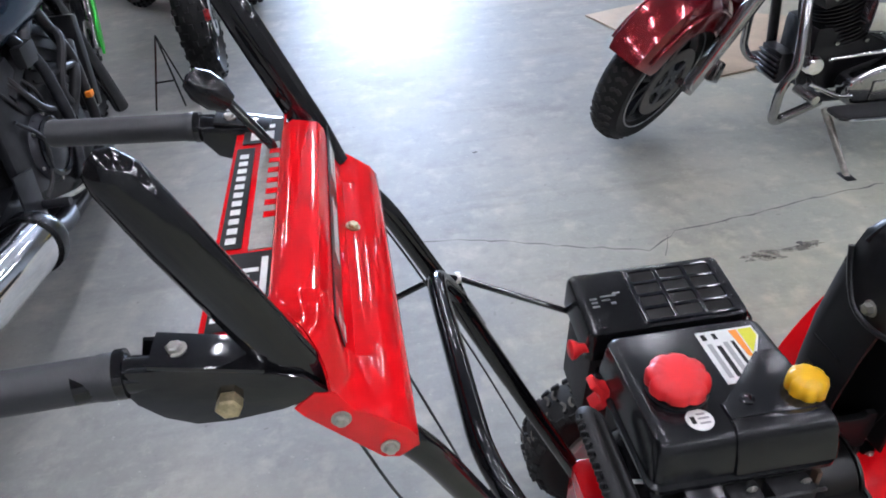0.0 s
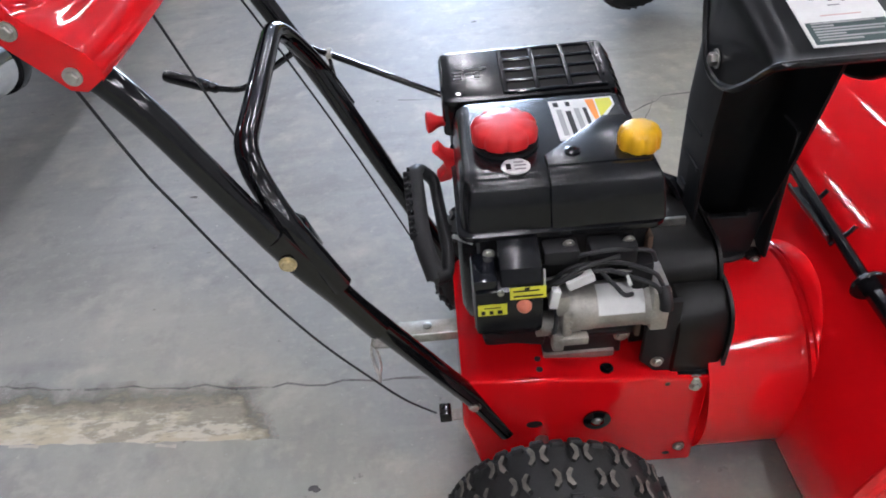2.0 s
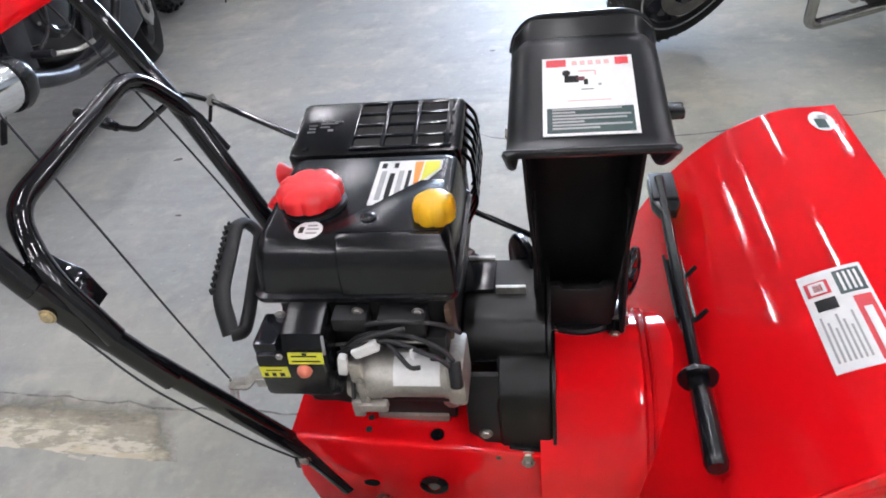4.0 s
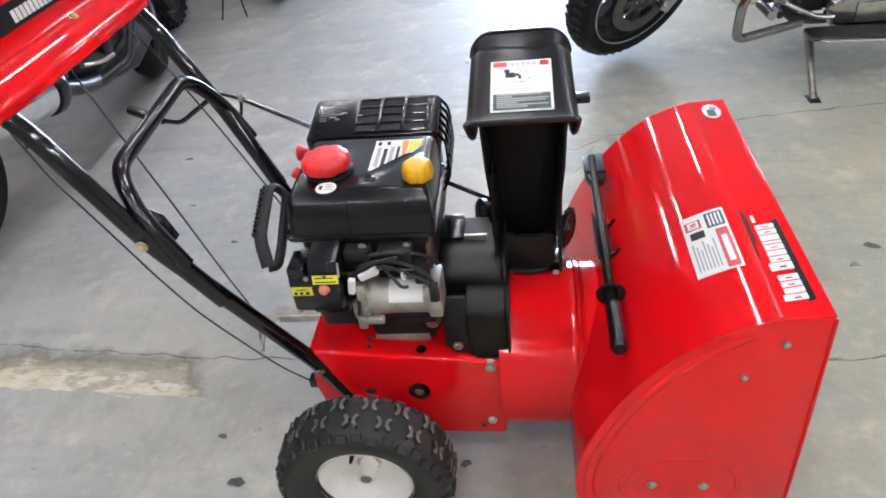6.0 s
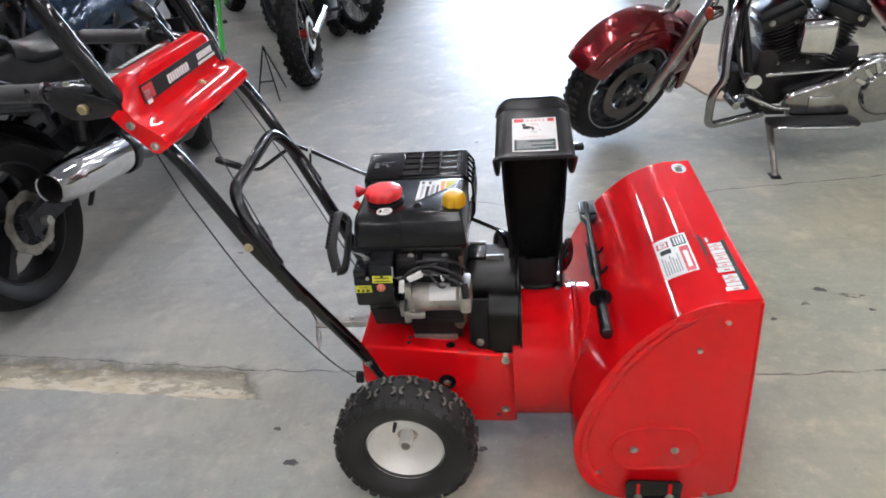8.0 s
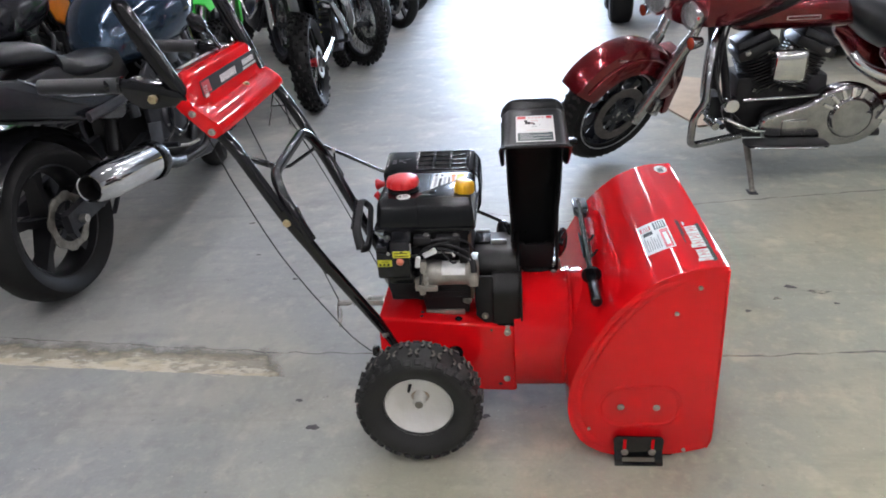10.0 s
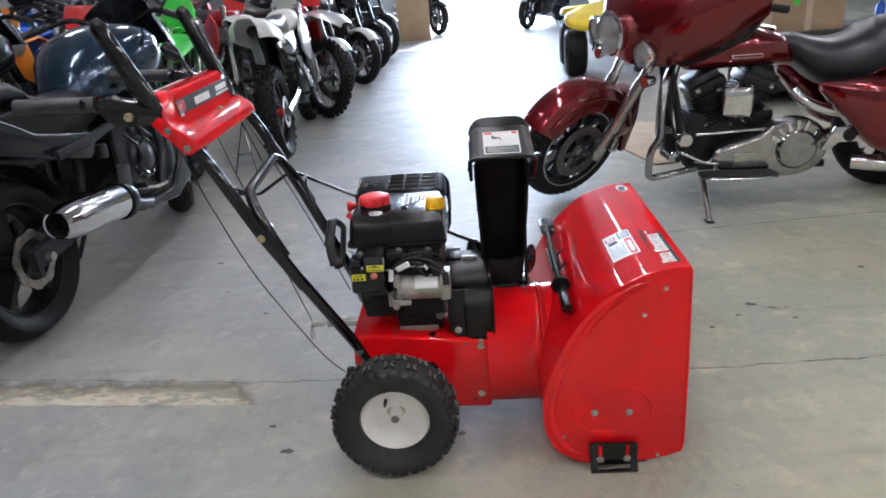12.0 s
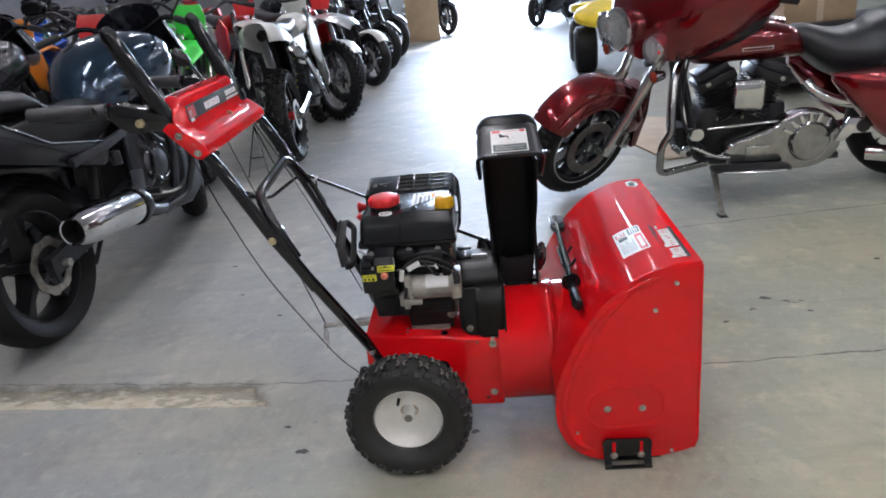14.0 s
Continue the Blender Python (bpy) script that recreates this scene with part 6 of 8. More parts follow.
    # tank, console, seat
    tank = part("fuel_tank", hull([(0.33, 0, 0.735, 0.06, 0.05), (0.28, 0, 0.745, 0.12, 0.085), (0.12, 0, 0.765, 0.160, 0.105), (-0.05, 0, 0.755, 0.150, 0.095), (-0.19, 0, 0.725, 0.100, 0.065), (-0.24, 0, 0.710, 0.06, 0.040)]), P_WINE, t, "wine red fuel tank")
    part("badge", box((0.145, 0.006, 0.018), (0.045, 0.160, 0.735), 0.003), P_SILVER, tank)
    part("badge_field", box((0.133, 0.006, 0.011), (0.045, 0.1615, 0.735), 0.002), P_WINE, tank)
    part("console", hull([(0.22, 0, 0.855, 0.03, 0.012), (0.08, 0, 0.872, 0.045, 0.016), (-0.12, 0, 0.835, 0.04, 0.015)], 12), CHROME, tank)
    seat = part("seat", hull([(-0.155, 0, 0.765, 0.08, 0.035), (-0.22, 0, 0.735, 0.135, 0.075), (-0.36, 0, 0.665, 0.180, 0.112), (-0.50, 0, 0.668, 0.190, 0.124), (-0.60, 0, 0.725, 0.185, 0.126), (-0.78, 0, 0.780, 0.16, 0.085), (-0.98, 0, 0.775, 0.12, 0.05)]), SEAT, t, "black vinyl two-up seat")
    part("seat_stud", lathe([(0, 0), (0.02, 0), (0.016, 0.008), (0, 0.01)], 10, at(-0.66, 0.182, 0.735) @ AY @ Matrix.Rotation(radians(180), 4, "X")), CHROME, seat)
    part("rear_fender", hull([(-0.56, 0, 0.58, 0.08, 0.05), (-0.66, 0, 0.62, 0.10, 0.07), (-0.85, 0, 0.66, 0.11, 0.09), (-1.10, 0, 0.54, 0.10, 0.10), (-1.18, 0, 0.42, 0.08, 0.06)]), P_WINE, t, "wine red rear fender")
    for s in (-1, 1):
        bag = part("saddlebag", hull([(-0.27, s * 0.26, 0.590, 0.02, 0.02), (-0.36, s * 0.280, 0.540, 0.070, 0.078), (-0.50, s * 0.30, 0.468, 0.100, 0.158), (-0.64, s * 0.31, 0.435, 0.112, 0.180), (-0.82, s * 0.32, 0.430, 0.120, 0.190), (-1.05, s * 0.32, 0.48, 0.115, 0.155), (-1.13, s * 0.31, 0.49, 0.07, 0.11)], 18, 4), P_WINE, t, "wine red hard saddlebag")
        part("bag_rail", tube([(-0.60, s * 0.30, 0.30), (-0.68, s * 0.440, 0.32), (-1.05, s * 0.445, 0.33)], 0.011, 10, 0.05), CHROME, bag)
        part("exhaust_pipe", tube([(-0.50, s * 0.20, 0.20), (-0.62, s * 0.28, 0.20), (-1.15, s * 0.30, 0.22)], 0.04, 16, 0.05), CHROME, t, "chrome exhaust pipe")
    # engine: V twin with finned barrels
    case = part("engine_case", box2((-0.14, -0.13, 0.20), (0.28, 0.10, 0.46), 0.03), ENGINE_BLACK, t, "black V-twin engine case")
    for ang, x in ((24, 0.12), (-24, 0.03)):
        q = at(x, 0.02, 0.40) @ Matrix.Rotation(radians(ang), 4, "Y")
        fins(case, q, 0.105, 0.19, 12, ENGINE_BLACK)
        part("cylinder_head", box((0.19, 0.19, 0.05), (0, 0, 0), 0.015), ENGINE_BLACK, case).matrix_basis = q @ at(0, 0, 0.205)
        part("rocker_cover", box((0.16, 0.16, 0.045), (0, 0, 0), 0.02), GREYMETAL, case).matrix_basis = q @ at(0, 0, 0.250)
        for d in (-0.05, 0.05):
            bolt("bolt", x + d + math.sin(radians(ang)) * 0.2, 0.118, 0.575, (0, 1, 0), case, 0.009, CHROME_DULL)
    part("horn_cover", hull([(0.150, 0.155, 0.525, 0.02, 0.06), (0.135, 0.165, 0.525, 0.035, 0.072), (0.020, 0.165, 0.52, 0.035, 0.076), (0.002, 0.155, 0.52, 0.02, 0.06)], 16, 4), CHROME, t, "chrome horn cover")
    part("horn_stay", tube([(0.075, 0.15, 0.545), (0.075, 0.13, 0.60)], 0.018, 12, 0), CHROME, t)
    part("brace_rod", tube([(0.27, 0.19, 0.375), (-0.09, 0.185, 0.385)], 0.008, 10, 0), CHROME, t)
    prim = part("primary_cover", prism([tuple(p) for p in catmull([(0.135, 0.215), (0.15, 0.255), (0.13, 0.300), (0.02, 0.335), (-0.07, 0.365), (-0.14, 0.415), (-0.235, 0.435), (-0.34, 0.405), (-0.395, 0.33), (-0.395, 0.245), (-0.34, 0.175), (-0.24, 0.145), (-0.10, 0.150), (0.05, 0.165), (0.12, 0.185), (0.135, 0.215)], 4)][:-1], "y", 0.13, 0.225, 0.02, seg=3), CHROME_DARK, t, "chrome primary drive cover")
    prim.location = (0.035, 0, 0)
    part("derby_cover", lathe([(0, 0.022), (0.085, 0.020), (0.098, 0.008), (0.10, 0), (0, 0)], 40, at(-0.245, 0.223, 0.285) @ Matrix.Rotation(radians(-90), 4, "X")), CHROME_DARK, prim)
    part("inspection_cover", box((0.11, 0.012, 0.075), (0.0, 0.228, 0.245), 0.005), CHROME_DULL, prim)
    for k in range(5):
        a = radians(28 + 20 * k)
        part("cooling_slot", box((0.062, 0.008, 0.017), (0, 0, 0), 0.003), CHROME, prim).matrix_basis = at(-0.245 + 0.112 * math.cos(a), 0.2285, 0.285 + 0.112 * math.sin(a)) @ Matrix.Rotation(-a, 4, "Y")
    for x, z in ((0.10, 0.285), (0.0, 0.325), (-0.11, 0.39), (0.09, 0.185), (-0.08, 0.165), (-0.37, 0.30)):
        part("cover_screw", cyl(0.008, 0.006, at(x, 0.224, z) @ Matrix.Rotation(radians(-90), 4, "X"), 10, 0.001), CHROME_DULL, prim)
    part("shift_linkage", tube([(0.34, 0.21, 0.295), (0.22, 0.22, 0.235), (0.16, 0.22, 0.23)], 0.009, 10, 0.02), CHROME, t)
    part("oil_filter", lathe([(0, 0), (0.036, 0), (0.038, 0.06), (0.03, 0.072), (0, 0.074)], 24, at(0.31, 0.11, 0.345) @ Matrix.Rotation(radians(-90), 4, "X")), CHROME, t)
    part("mount_bracket", prism([(-0.355, 0.400), (-0.485, 0.400), (-0.525, 0.292), (-0.485, 0.288), (-0.465, 0.325), (-0.375, 0.325), (-0.335, 0.288), (-0.295, 0.295)], "y", 0.27, 0.295, 0.006), CHROME, t, "chrome passenger peg mount")
    part("mount_hole", lathe([(0, 0), (0.032, 0), (0.032, 0.006), (0, 0.006)], 20, at(-0.42, 0.294, 0.362) @ Matrix.Rotation(radians(-90), 4, "X")), ENGINE_BLACK, t)
    part("cross_pipe", tube([(-0.19, 0.16, 0.560), (-0.22, 0.19, 0.520), (-0.29, 0.22, 0.480), (-0.42, 0.235, 0.455), (-0.52, 0.23, 0.40)], 0.027, 16, 0.05), CHROME, t, "chrome crossover pipe")
    # frame, crash bar, boards, stand
    for s in (-1, 1):
        part("down_tube", tube([(0.40, s * 0.06, 0.78), (0.335, s * 0.11, 0.45), (0.30, s * 0.12, 0.19), (-0.40, s * 0.12, 0.17)], 0.020, 12, 0.08), ENGINE_BLACK, t)
        part("floorboard", hull([(0.270, s * 0.29, 0.200, 0.03, 0.006), (0.23, s * 0.29, 0.198, 0.055, 0.010), (-0.06, s * 0.29, 0.190, 0.055, 0.010), (-0.10, s * 0.29, 0.190, 0.03, 0.006)], 14, 4), BLACK_MATT, t, "black rubber rider floorboard with a chrome edge")
        part("floorboard_edge", tube([(0.268, s * 0.315, 0.196), (0.22, s * 0.348, 0.194), (-0.05, s * 0.348, 0.186), (-0.10, s * 0.318, 0.186)], 0.007, 8, 0.03), CHROME, t)
    part("crash_bar", tube([(0.36, 0.05, 0.70), (0.43, 0.20, 0.665), (0.462, 0.27, 0.53), (0.470, 0.30, 0.40), (0.515, 0.30, 0.34), (0.520, 0.30, 0.215), (0.49, 0.28, 0.197), (0.26, 0.18, 0.20)], 0.0175, 14, 0.06), CHROME_DARK, t, "chrome engine crash bar")
    part("crash_bar", tube([(0.335, -0.05, 0.70), (0.33, -0.20, 0.66), (0.325, -0.27, 0.52), (0.325, -0.30, 0.38), (0.325, -0.30, 0.25), (0.30, -0.28, 0.205), (0.22, -0.18, 0.20)], 0.0175, 14, 0.06), CHROME_DARK, t, "chrome engine crash bar")
    part("side_stand", tube([(0.23, 0.19, 0.17), (0.240, 0.35, 0.06), (0.250, 0.435, 0.012)], [0.015, 0.013, 0.012], 10), STEEL_DULL, t, "steel side stand, down")
    part("stand_spring", tube([(0.215, 0.20, 0.165), (0.232, 0.33, 0.075)], 0.006, 8, 0), STEEL, t)
    part("stand_foot", box((0.045, 0.07, 0.016), (0.252, 0.438, 0.009), 0.005), GREYMETAL, t)
    part("regulator", box2((0.33, -0.07, 0.24), (0.385, 0.07, 0.36), 0.006), ENGINE_BLACK, t, "finned black voltage regulator")
    for k in range(5):
        part("regulator_fin", box2((0.384, -0.07, 0.255 + 0.02 * k), (0.398, 0.07, 0.262 + 0.02 * k), 0.001, 1), ENGINE_BLACK, t)
    part("toe_shift", tube([(0.34, 0.21, 0.295), (0.40, 0.26, 0.31), (0.40, 0.33, 0.31)], 0.008, 10, 0.02), CHROME, t)
    part("shift_peg", tube([(0.40, 0.30, 0.31), (0.40, 0.36, 0.31)], 0.014, 12, 0), BLACK_MATT, t)
    part("highway_peg", tube([(0.455, 0.30, 0.330), (0.44, 0.40, 0.325)], 0.017, 12, 0), CHROME_DULL, t, "chrome highway peg")
    for k in range(4):
        part("engine_bolt", cyl(0.009, 0.012, at(0.20 - 0.06 * k, 0.105, 0.40 + 0.01 * (k % 2)) @ Matrix.Rotation(radians(-90), 4, "X"), 8), CHROME_DULL, t)
    for k in range(3):
        part("clutch_cable", tube([tuple(p) for p in catmull([(0.30 + 0.02 * k, 0.10, 0.86), (0.37 + 0.02 * k, 0.13, 0.62), (0.36, 0.12 + 0.02 * k, 0.38), (0.25, 0.12, 0.25)], 5)], 0.006, 8, 0), CABLE, t)
    return t


touring_bike(at(1.60, 2.09, 0) @ Matrix.Rotation(radians(180), 4, "Z") @ Matrix.Rotation(radians(-2.0), 4, "X"))


# a road bike without much bodywork
def naked_bike(m, paint, label, screen=True, silencer=CHROME, body=None, steer=0.0):
    body = body or P_DARK
    t = thing("street_motorcycle", m, label, "motorcycle")
    moto_wheel(t, at(-0.80, 0, 0.307), 0.307, 0.180, 0.214, 5, ENGINE_BLACK, disc=0.115, disc_side=-1, sawn=True, disc_mat=STEEL_DULL)
    front_axle = at(0.52, 0, 0) @ Matrix.Rotation(radians(steer), 4, "Z") @ at(0.21, 0, 0.298)
    moto_wheel(t, front_axle, 0.300, 0.125, 0.218, 5, ENGINE_BLACK, disc=0.145, disc_side=-1, sawn=True)
    for s in (-1, 1):
        part("swingarm", loft([[(-0.86, s * 0.135 + dy, 0.315 + dz) for dy, dz in ((-0.016, -0.035), (0.016, -0.035), (0.016, 0.035), (-0.016, 0.035))], [(-0.45, s * 0.145 + dy, 0.375 + dz) for dy, dz in ((-0.02, -0.04), (0.02, -0.04), (0.02, 0.05), (-0.02, 0.05))], [(-0.16, s * 0.12 + dy, 0.42 + dz) for dy, dz in ((-0.02, -0.05), (0.02, -0.05), (0.02, 0.05), (-0.02, 0.05))]]), GREYMETAL, t)
        part("fork_leg", tube([(0.735, s * 0.10, 0.30), (0.60, s * 0.10, 0.62), (0.44, s * 0.10, 0.98)], [0.028, 0.027, 0.025], 14), BLACK_PAINT, t)
        part("frame_plate", prism([(-0.22, 0.50), (-0.20, 0.42), (-0.10, 0.40), (-0.04, 0.50), (0.02, 0.66), (-0.02, 0.76), (-0.12, 0.75), (-0.20, 0.68)], "y", s * 0.165 - 0.014, s * 0.165 + 0.014, 0.008), GREYMETAL, t, "grey cast frame plate")
        part("main_spar", tube([(-0.08, s * 0.155, 0.66), (0.20, s * 0.15, 0.80), (0.46, s * 0.06, 0.93)], 0.032, 12, 0.08), ENGINE_BLACK, t)
        part("peg", tube([(-0.20, s * 0.18, 0.40), (-0.20, s * 0.27, 0.40)], 0.013, 10, 0), GREYMETAL, t)
    part("axle", cyl(0.016, 0.36, at(-0.80, 0.18, 0.315) @ AY, 12), STEEL, t)
    part("brake_caliper", box((0.09, 0.05, 0.06), (-0.655, -0.115, 0.335), 0.012, Matrix.Rotation(radians(30), 4, "Y")), CHROME_DULL, t, "silver rear brake caliper")
    eng = part("engine_case", hull([(-0.20, 0, 0.46, 0.13, 0.10), (-0.10, 0, 0.45, 0.17, 0.17), (0.12, 0, 0.46, 0.18, 0.19), (0.30, 0, 0.45, 0.16, 0.16), (0.40, 0, 0.44, 0.10, 0.10)], 18, 4), ENGINE_BLACK, t, "black engine")
    for s in (-1, 1):
        part("clutch_cover", lathe([(0.0, 0.034), (0.05, 0.034), (0.062, 0.026), (0.085, 0.022), (0.10, 0.008), (0.105, -0.02), (0, -0.02)], 28, at(-0.02, s * 0.175, 0.49) @ (AY if s < 0 else Matrix.Rotation(radians(-90), 4, "X"))), GREYMETAL, eng)
    part("cylinder_block", box((0.24, 0.30, 0.24), (0.22, 0, 0.66), 0.03, Matrix.Rotation(radians(25), 4, "Y")), ENGINE_BLACK, eng)
    part("radiator", box((0.04, 0.34, 0.30), (0.46, 0, 0.58), 0.01, Matrix.Rotation(radians(12), 4, "Y")), ENGINE_BLACK, t)
    part("timing_ring", lathe([(0.070, 0.030), (0.078, 0.034), (0.088, 0.030), (0.084, 0.022), (0.070, 0.022)], 32, at(-0.02, -0.175, 0.49) @ AY, closed=True), BLACK_GLOSS, eng)
    for k in range(6):
        a = radians(60 * k + 15)
        bolt("bolt", -0.02 + 0.094 * math.cos(a), -0.188, 0.49 + 0.094 * math.sin(a), (0, -1, 0), eng, 0.006, STEEL, False)
    for k in range(5):
        part("cooling_fin", box((0.20, 0.31, 0.008), (0.20 + 0.012 * k, 0, 0.60 + 0.034 * k), 0.002, Matrix.Rotation(radians(25), 4, "Y")), ENGINE_BLACK, eng)
    part("coolant_hose", tube([(0.40, -0.16, 0.66), (0.28, -0.20, 0.60), (0.16, -0.19, 0.50)], 0.017, 10, 0.05), BLACK_MATT, t)
    for pts, r, g in (([(0.02, -0.17, 0.82), (0.10, -0.20, 0.70), (0.12, -0.205, 0.50), (0.06, -0.19, 0.34)], 0.017, GREYMETAL), ([(0.26, -0.16, 0.82), (0.32, -0.19, 0.64), (0.30, -0.195, 0.42), (0.18, -0.18, 0.27), (-0.05, -0.17, 0.27)], 0.017, ENGINE_BLACK), ([(0.10, -0.20, 0.66), (0.32, -0.19, 0.62)], 0.012, GREYMETAL)):
        part("frame_tube", tube(pts, r, 12, 0.05), g, t)
    for pts, r in (([(0.36, -0.12, 0.74), (0.24, -0.215, 0.72), (0.16, -0.20, 0.60), (0.20, -0.19, 0.52)], 0.013), ([(-0.06, -0.16, 0.74), (-0.02, -0.205, 0.62), (0.06, -0.20, 0.57)], 0.010), ([(-0.14, -0.19, 0.62), (-0.08, -0.21, 0.54), (-0.10, -0.20, 0.44), (-0.16, -0.19, 0.40)], 0.006)):
        part("hose", tube([tuple(p) for p in catmull(pts, 5)], r, 8, 0), CABLE, t, "black rubber hose")
    for k in range(3):
        part("header_pipe", tube([(0.34 + 0.03 * k, -0.10 + 0.06 * k, 0.60), (0.46 + 0.02 * k, -0.11 + 0.06 * k, 0.46), (0.40, -0.10 + 0.05 * k, 0.26), (0.10, -0.08 + 0.04 * k, 0.22)], 0.019, 12, 0.06), GREYMETAL, t)
    part("coil_pack", box((0.09, 0.03, 0.06), (0.05, -0.195, 0.74), 0.006), ENGINE_BLACK, t)
    part("sensor_plug", box((0.03, 0.02, 0.02), (0.30, -0.205, 0.52), 0.004), P_ORANGE, t)
    part("brake_pedal", tube([(-0.16, -0.19, 0.38), (-0.02, -0.21, 0.34), (0.04, -0.23, 0.345)], 0.008, 8, 0.03), STEEL, t)
    part("heel_guard", prism([(-0.30, 0.36), (-0.20, 0.36), (-0.17, 0.50), (-0.27, 0.52)], "y", -0.195, -0.188, 0.002), GREYMETAL, t)
    part("reservoir", cyl(0.022, 0.06, at(-0.30, -0.17, 0.56), 16, 0.004), GREYMETAL, t, "brake fluid reservoir")
    part("chain_guard", tube([(-0.70, 0.13, 0.43), (-0.30, 0.13, 0.50)], 0.014, 8, 0), BLACK_PLASTIC, t)
    part("rear_shock", tube([(-0.30, -0.02, 0.42), (-0.22, -0.02, 0.70)], 0.030, 12, 0), ENGINE_BLACK, t)
    for k in range(3):
        part("wiring", tube([tuple(p) for p in catmull([(-0.16 + 0.05 * k, -0.15, 0.76), (-0.10 + 0.06 * k, -0.185, 0.66), (-0.02 + 0.05 * k, -0.17, 0.58)], 5)], 0.006, 6, 0), CABLE, t)
    part("belly_pan", prism([(-0.05, 0.24), (0.28, 0.20), (0.46, 0.26), (0.44, 0.40), (0.34, 0.46), (0.22, 0.33), (0.0, 0.30)], "y", -0.15, 0.15, 0.02, seg=3), GREYMETAL, t, "grey belly pan")
    part("fuel_tank", hull([(-0.22, 0, 0.81, 0.07, 0.05), (-0.15, 0, 0.85, 0.14, 0.11), (0.03, 0, 0.905, 0.245, 0.160), (0.24, 0, 0.935, 0.262, 0.155), (0.39, 0, 0.935, 0.17, 0.11), (0.47, 0, 0.93, 0.07, 0.05)]), paint, t, "glossy fuel tank")
    part("tank_panel", prism([(-0.12, 0.80), (0.16, 0.82), (0.30, 0.90), (0.06, 0.96), (-0.04, 0.90)], "y", -0.200, -0.192, 0.003), body, t)
    part("rider_seat", hull([(-0.16, 0, 0.83, 0.06, 0.035), (-0.28, 0, 0.80, 0.13, 0.045), (-0.48, 0, 0.815, 0.15, 0.05), (-0.58, 0, 0.85, 0.13, 0.06)]), SEAT, t, "black vinyl rider seat")
    part("pillion_seat", hull([(-0.56, 0, 0.88, 0.11, 0.03), (-0.66, 0, 0.91, 0.13, 0.045), (-0.85, 0, 0.93, 0.11, 0.04), (-0.98, 0, 0.935, 0.06, 0.02)]), SEAT, t, "black vinyl pillion seat")
    bm = prism([(-1.06, 0.890), (-0.94, 0.872), (-0.82, 0.848), (-0.74, 0.790), (-0.66, 0.742), (-0.50, 0.705), (-0.34, 0.672), (-0.32, 0.60), (-0.39, 0.580), (-0.62, 0.645), (-1.06, 0.775)], "y", -0.172, 0.172, 0.012)
    for v in bm.verts:
        if v.co.x < -0.55:
            v.co.y *= 1 - 0.62 * (-0.55 - v.co.x)
        v.co.y *= 1 - 0.5 * max(0, v.co.z - 0.80)
    part("tail_body", bm, body, t, "dark tail bodywork", 30)
    part("tail_strut", tube([(-0.60, -0.176, 0.645), (-0.40, -0.186, 0.655), (-0.20, -0.178, 0.680)], 0.013, 8, 0.04, flat=1.6), GREYMETAL, t)
    part("tail_trim", tube([(-0.84, -0.140, 0.852), (-0.74, -0.154, 0.794), (-0.66, -0.163, 0.744), (-0.36, -0.172, 0.678)], 0.0028, 6, 0.02), CHROME_DULL, t)
    part("underseat", prism([(-0.16, 0.72), (-0.20, 0.83), (-0.62, 0.85), (-0.80, 0.84), (-0.64, 0.72), (-0.34, 0.66)], "y", -0.12, 0.12, 0.02), ENGINE_BLACK, t)
    part("number_hanger", box((0.02, 0.10, 0.24), (-1.02, 0, 0.70), 0.006, Matrix.Rotation(radians(25), 4, "Y")), BLACK_PLASTIC, t)
    part("inner_mudguard", arc_shell(at(-0.80, 0, 0.315), 0.345, 0.10, 20, 150), BLACK_PLASTIC, t)
    ex = part("silencer", lathe([(0.046, -0.004), (0.052, -0.006), (0.062, 0.02), (0.071, 0.10), (0.073, 0.12), (0.075, 0.40), (0.072, 0.42), (0.05, 0.44), (0, 0.44)], 36, basis((-0.80, -0.235, 0.432), (0, 1, 0), (0.10, 0.0, 1)) @ Matrix.Identity(4)), silencer, t, "polished chrome silencer")
    part("silencer_bore", lathe([(0.047, -0.003), (0.044, 0.08), (0, 0.09)], 28, basis((-0.80, -0.235, 0.432), (0, 1, 0), (0.10, 0.0, 1))), HOLE, ex)
    part("silencer_band", lathe([(0.073, 0.40), (0.082, 0.40), (0.084, 0.43), (0.074, 0.455), (0.05, 0.46)], 32, basis((-0.80, -0.235, 0.432), (0, 1, 0), (0.10, 0.0, 1))), BLACK_PLASTIC, ex)
    part("link_pipe", tube([(-0.36, -0.22, 0.385), (-0.15, -0.19, 0.30), (0.10, -0.12, 0.24), (0.36, -0.06, 0.26), (0.44, -0.05, 0.42)], 0.028, 14, 0.08), GREYMETAL, t)
    part("handlebar", tube([(0.26, 0.38, 1.08), (0.36, 0.22, 1.12), (0.42, 0.06, 1.06), (0.42, -0.06, 1.06), (0.36, -0.22, 1.12), (0.26, -0.38, 1.08)], 0.013, 12, 0.04), BLACK_PAINT, t)
    for s in (-1, 1):
        part("grip", tube([(0.235, s * 0.41, 1.07), (0.30, s * 0.31, 1.10)], 0.018, 12, 0), GRIP, t)
        part("mirror", hull([(0.34, s * 0.40, 1.24, 0.03, 0.02), (0.32, s * 0.40, 1.245, 0.065, 0.035), (0.29, s * 0.40, 1.245, 0.06, 0.032), (0.285, s * 0.40, 1.245, 0.02, 0.01)], 14), BLACK_PLASTIC, t)
        part("mirror_stem", tube([(0.33, s * 0.27, 1.11), (0.32, s * 0.38, 1.23)], 0.006, 8, 0), BLACK_PAINT, t)
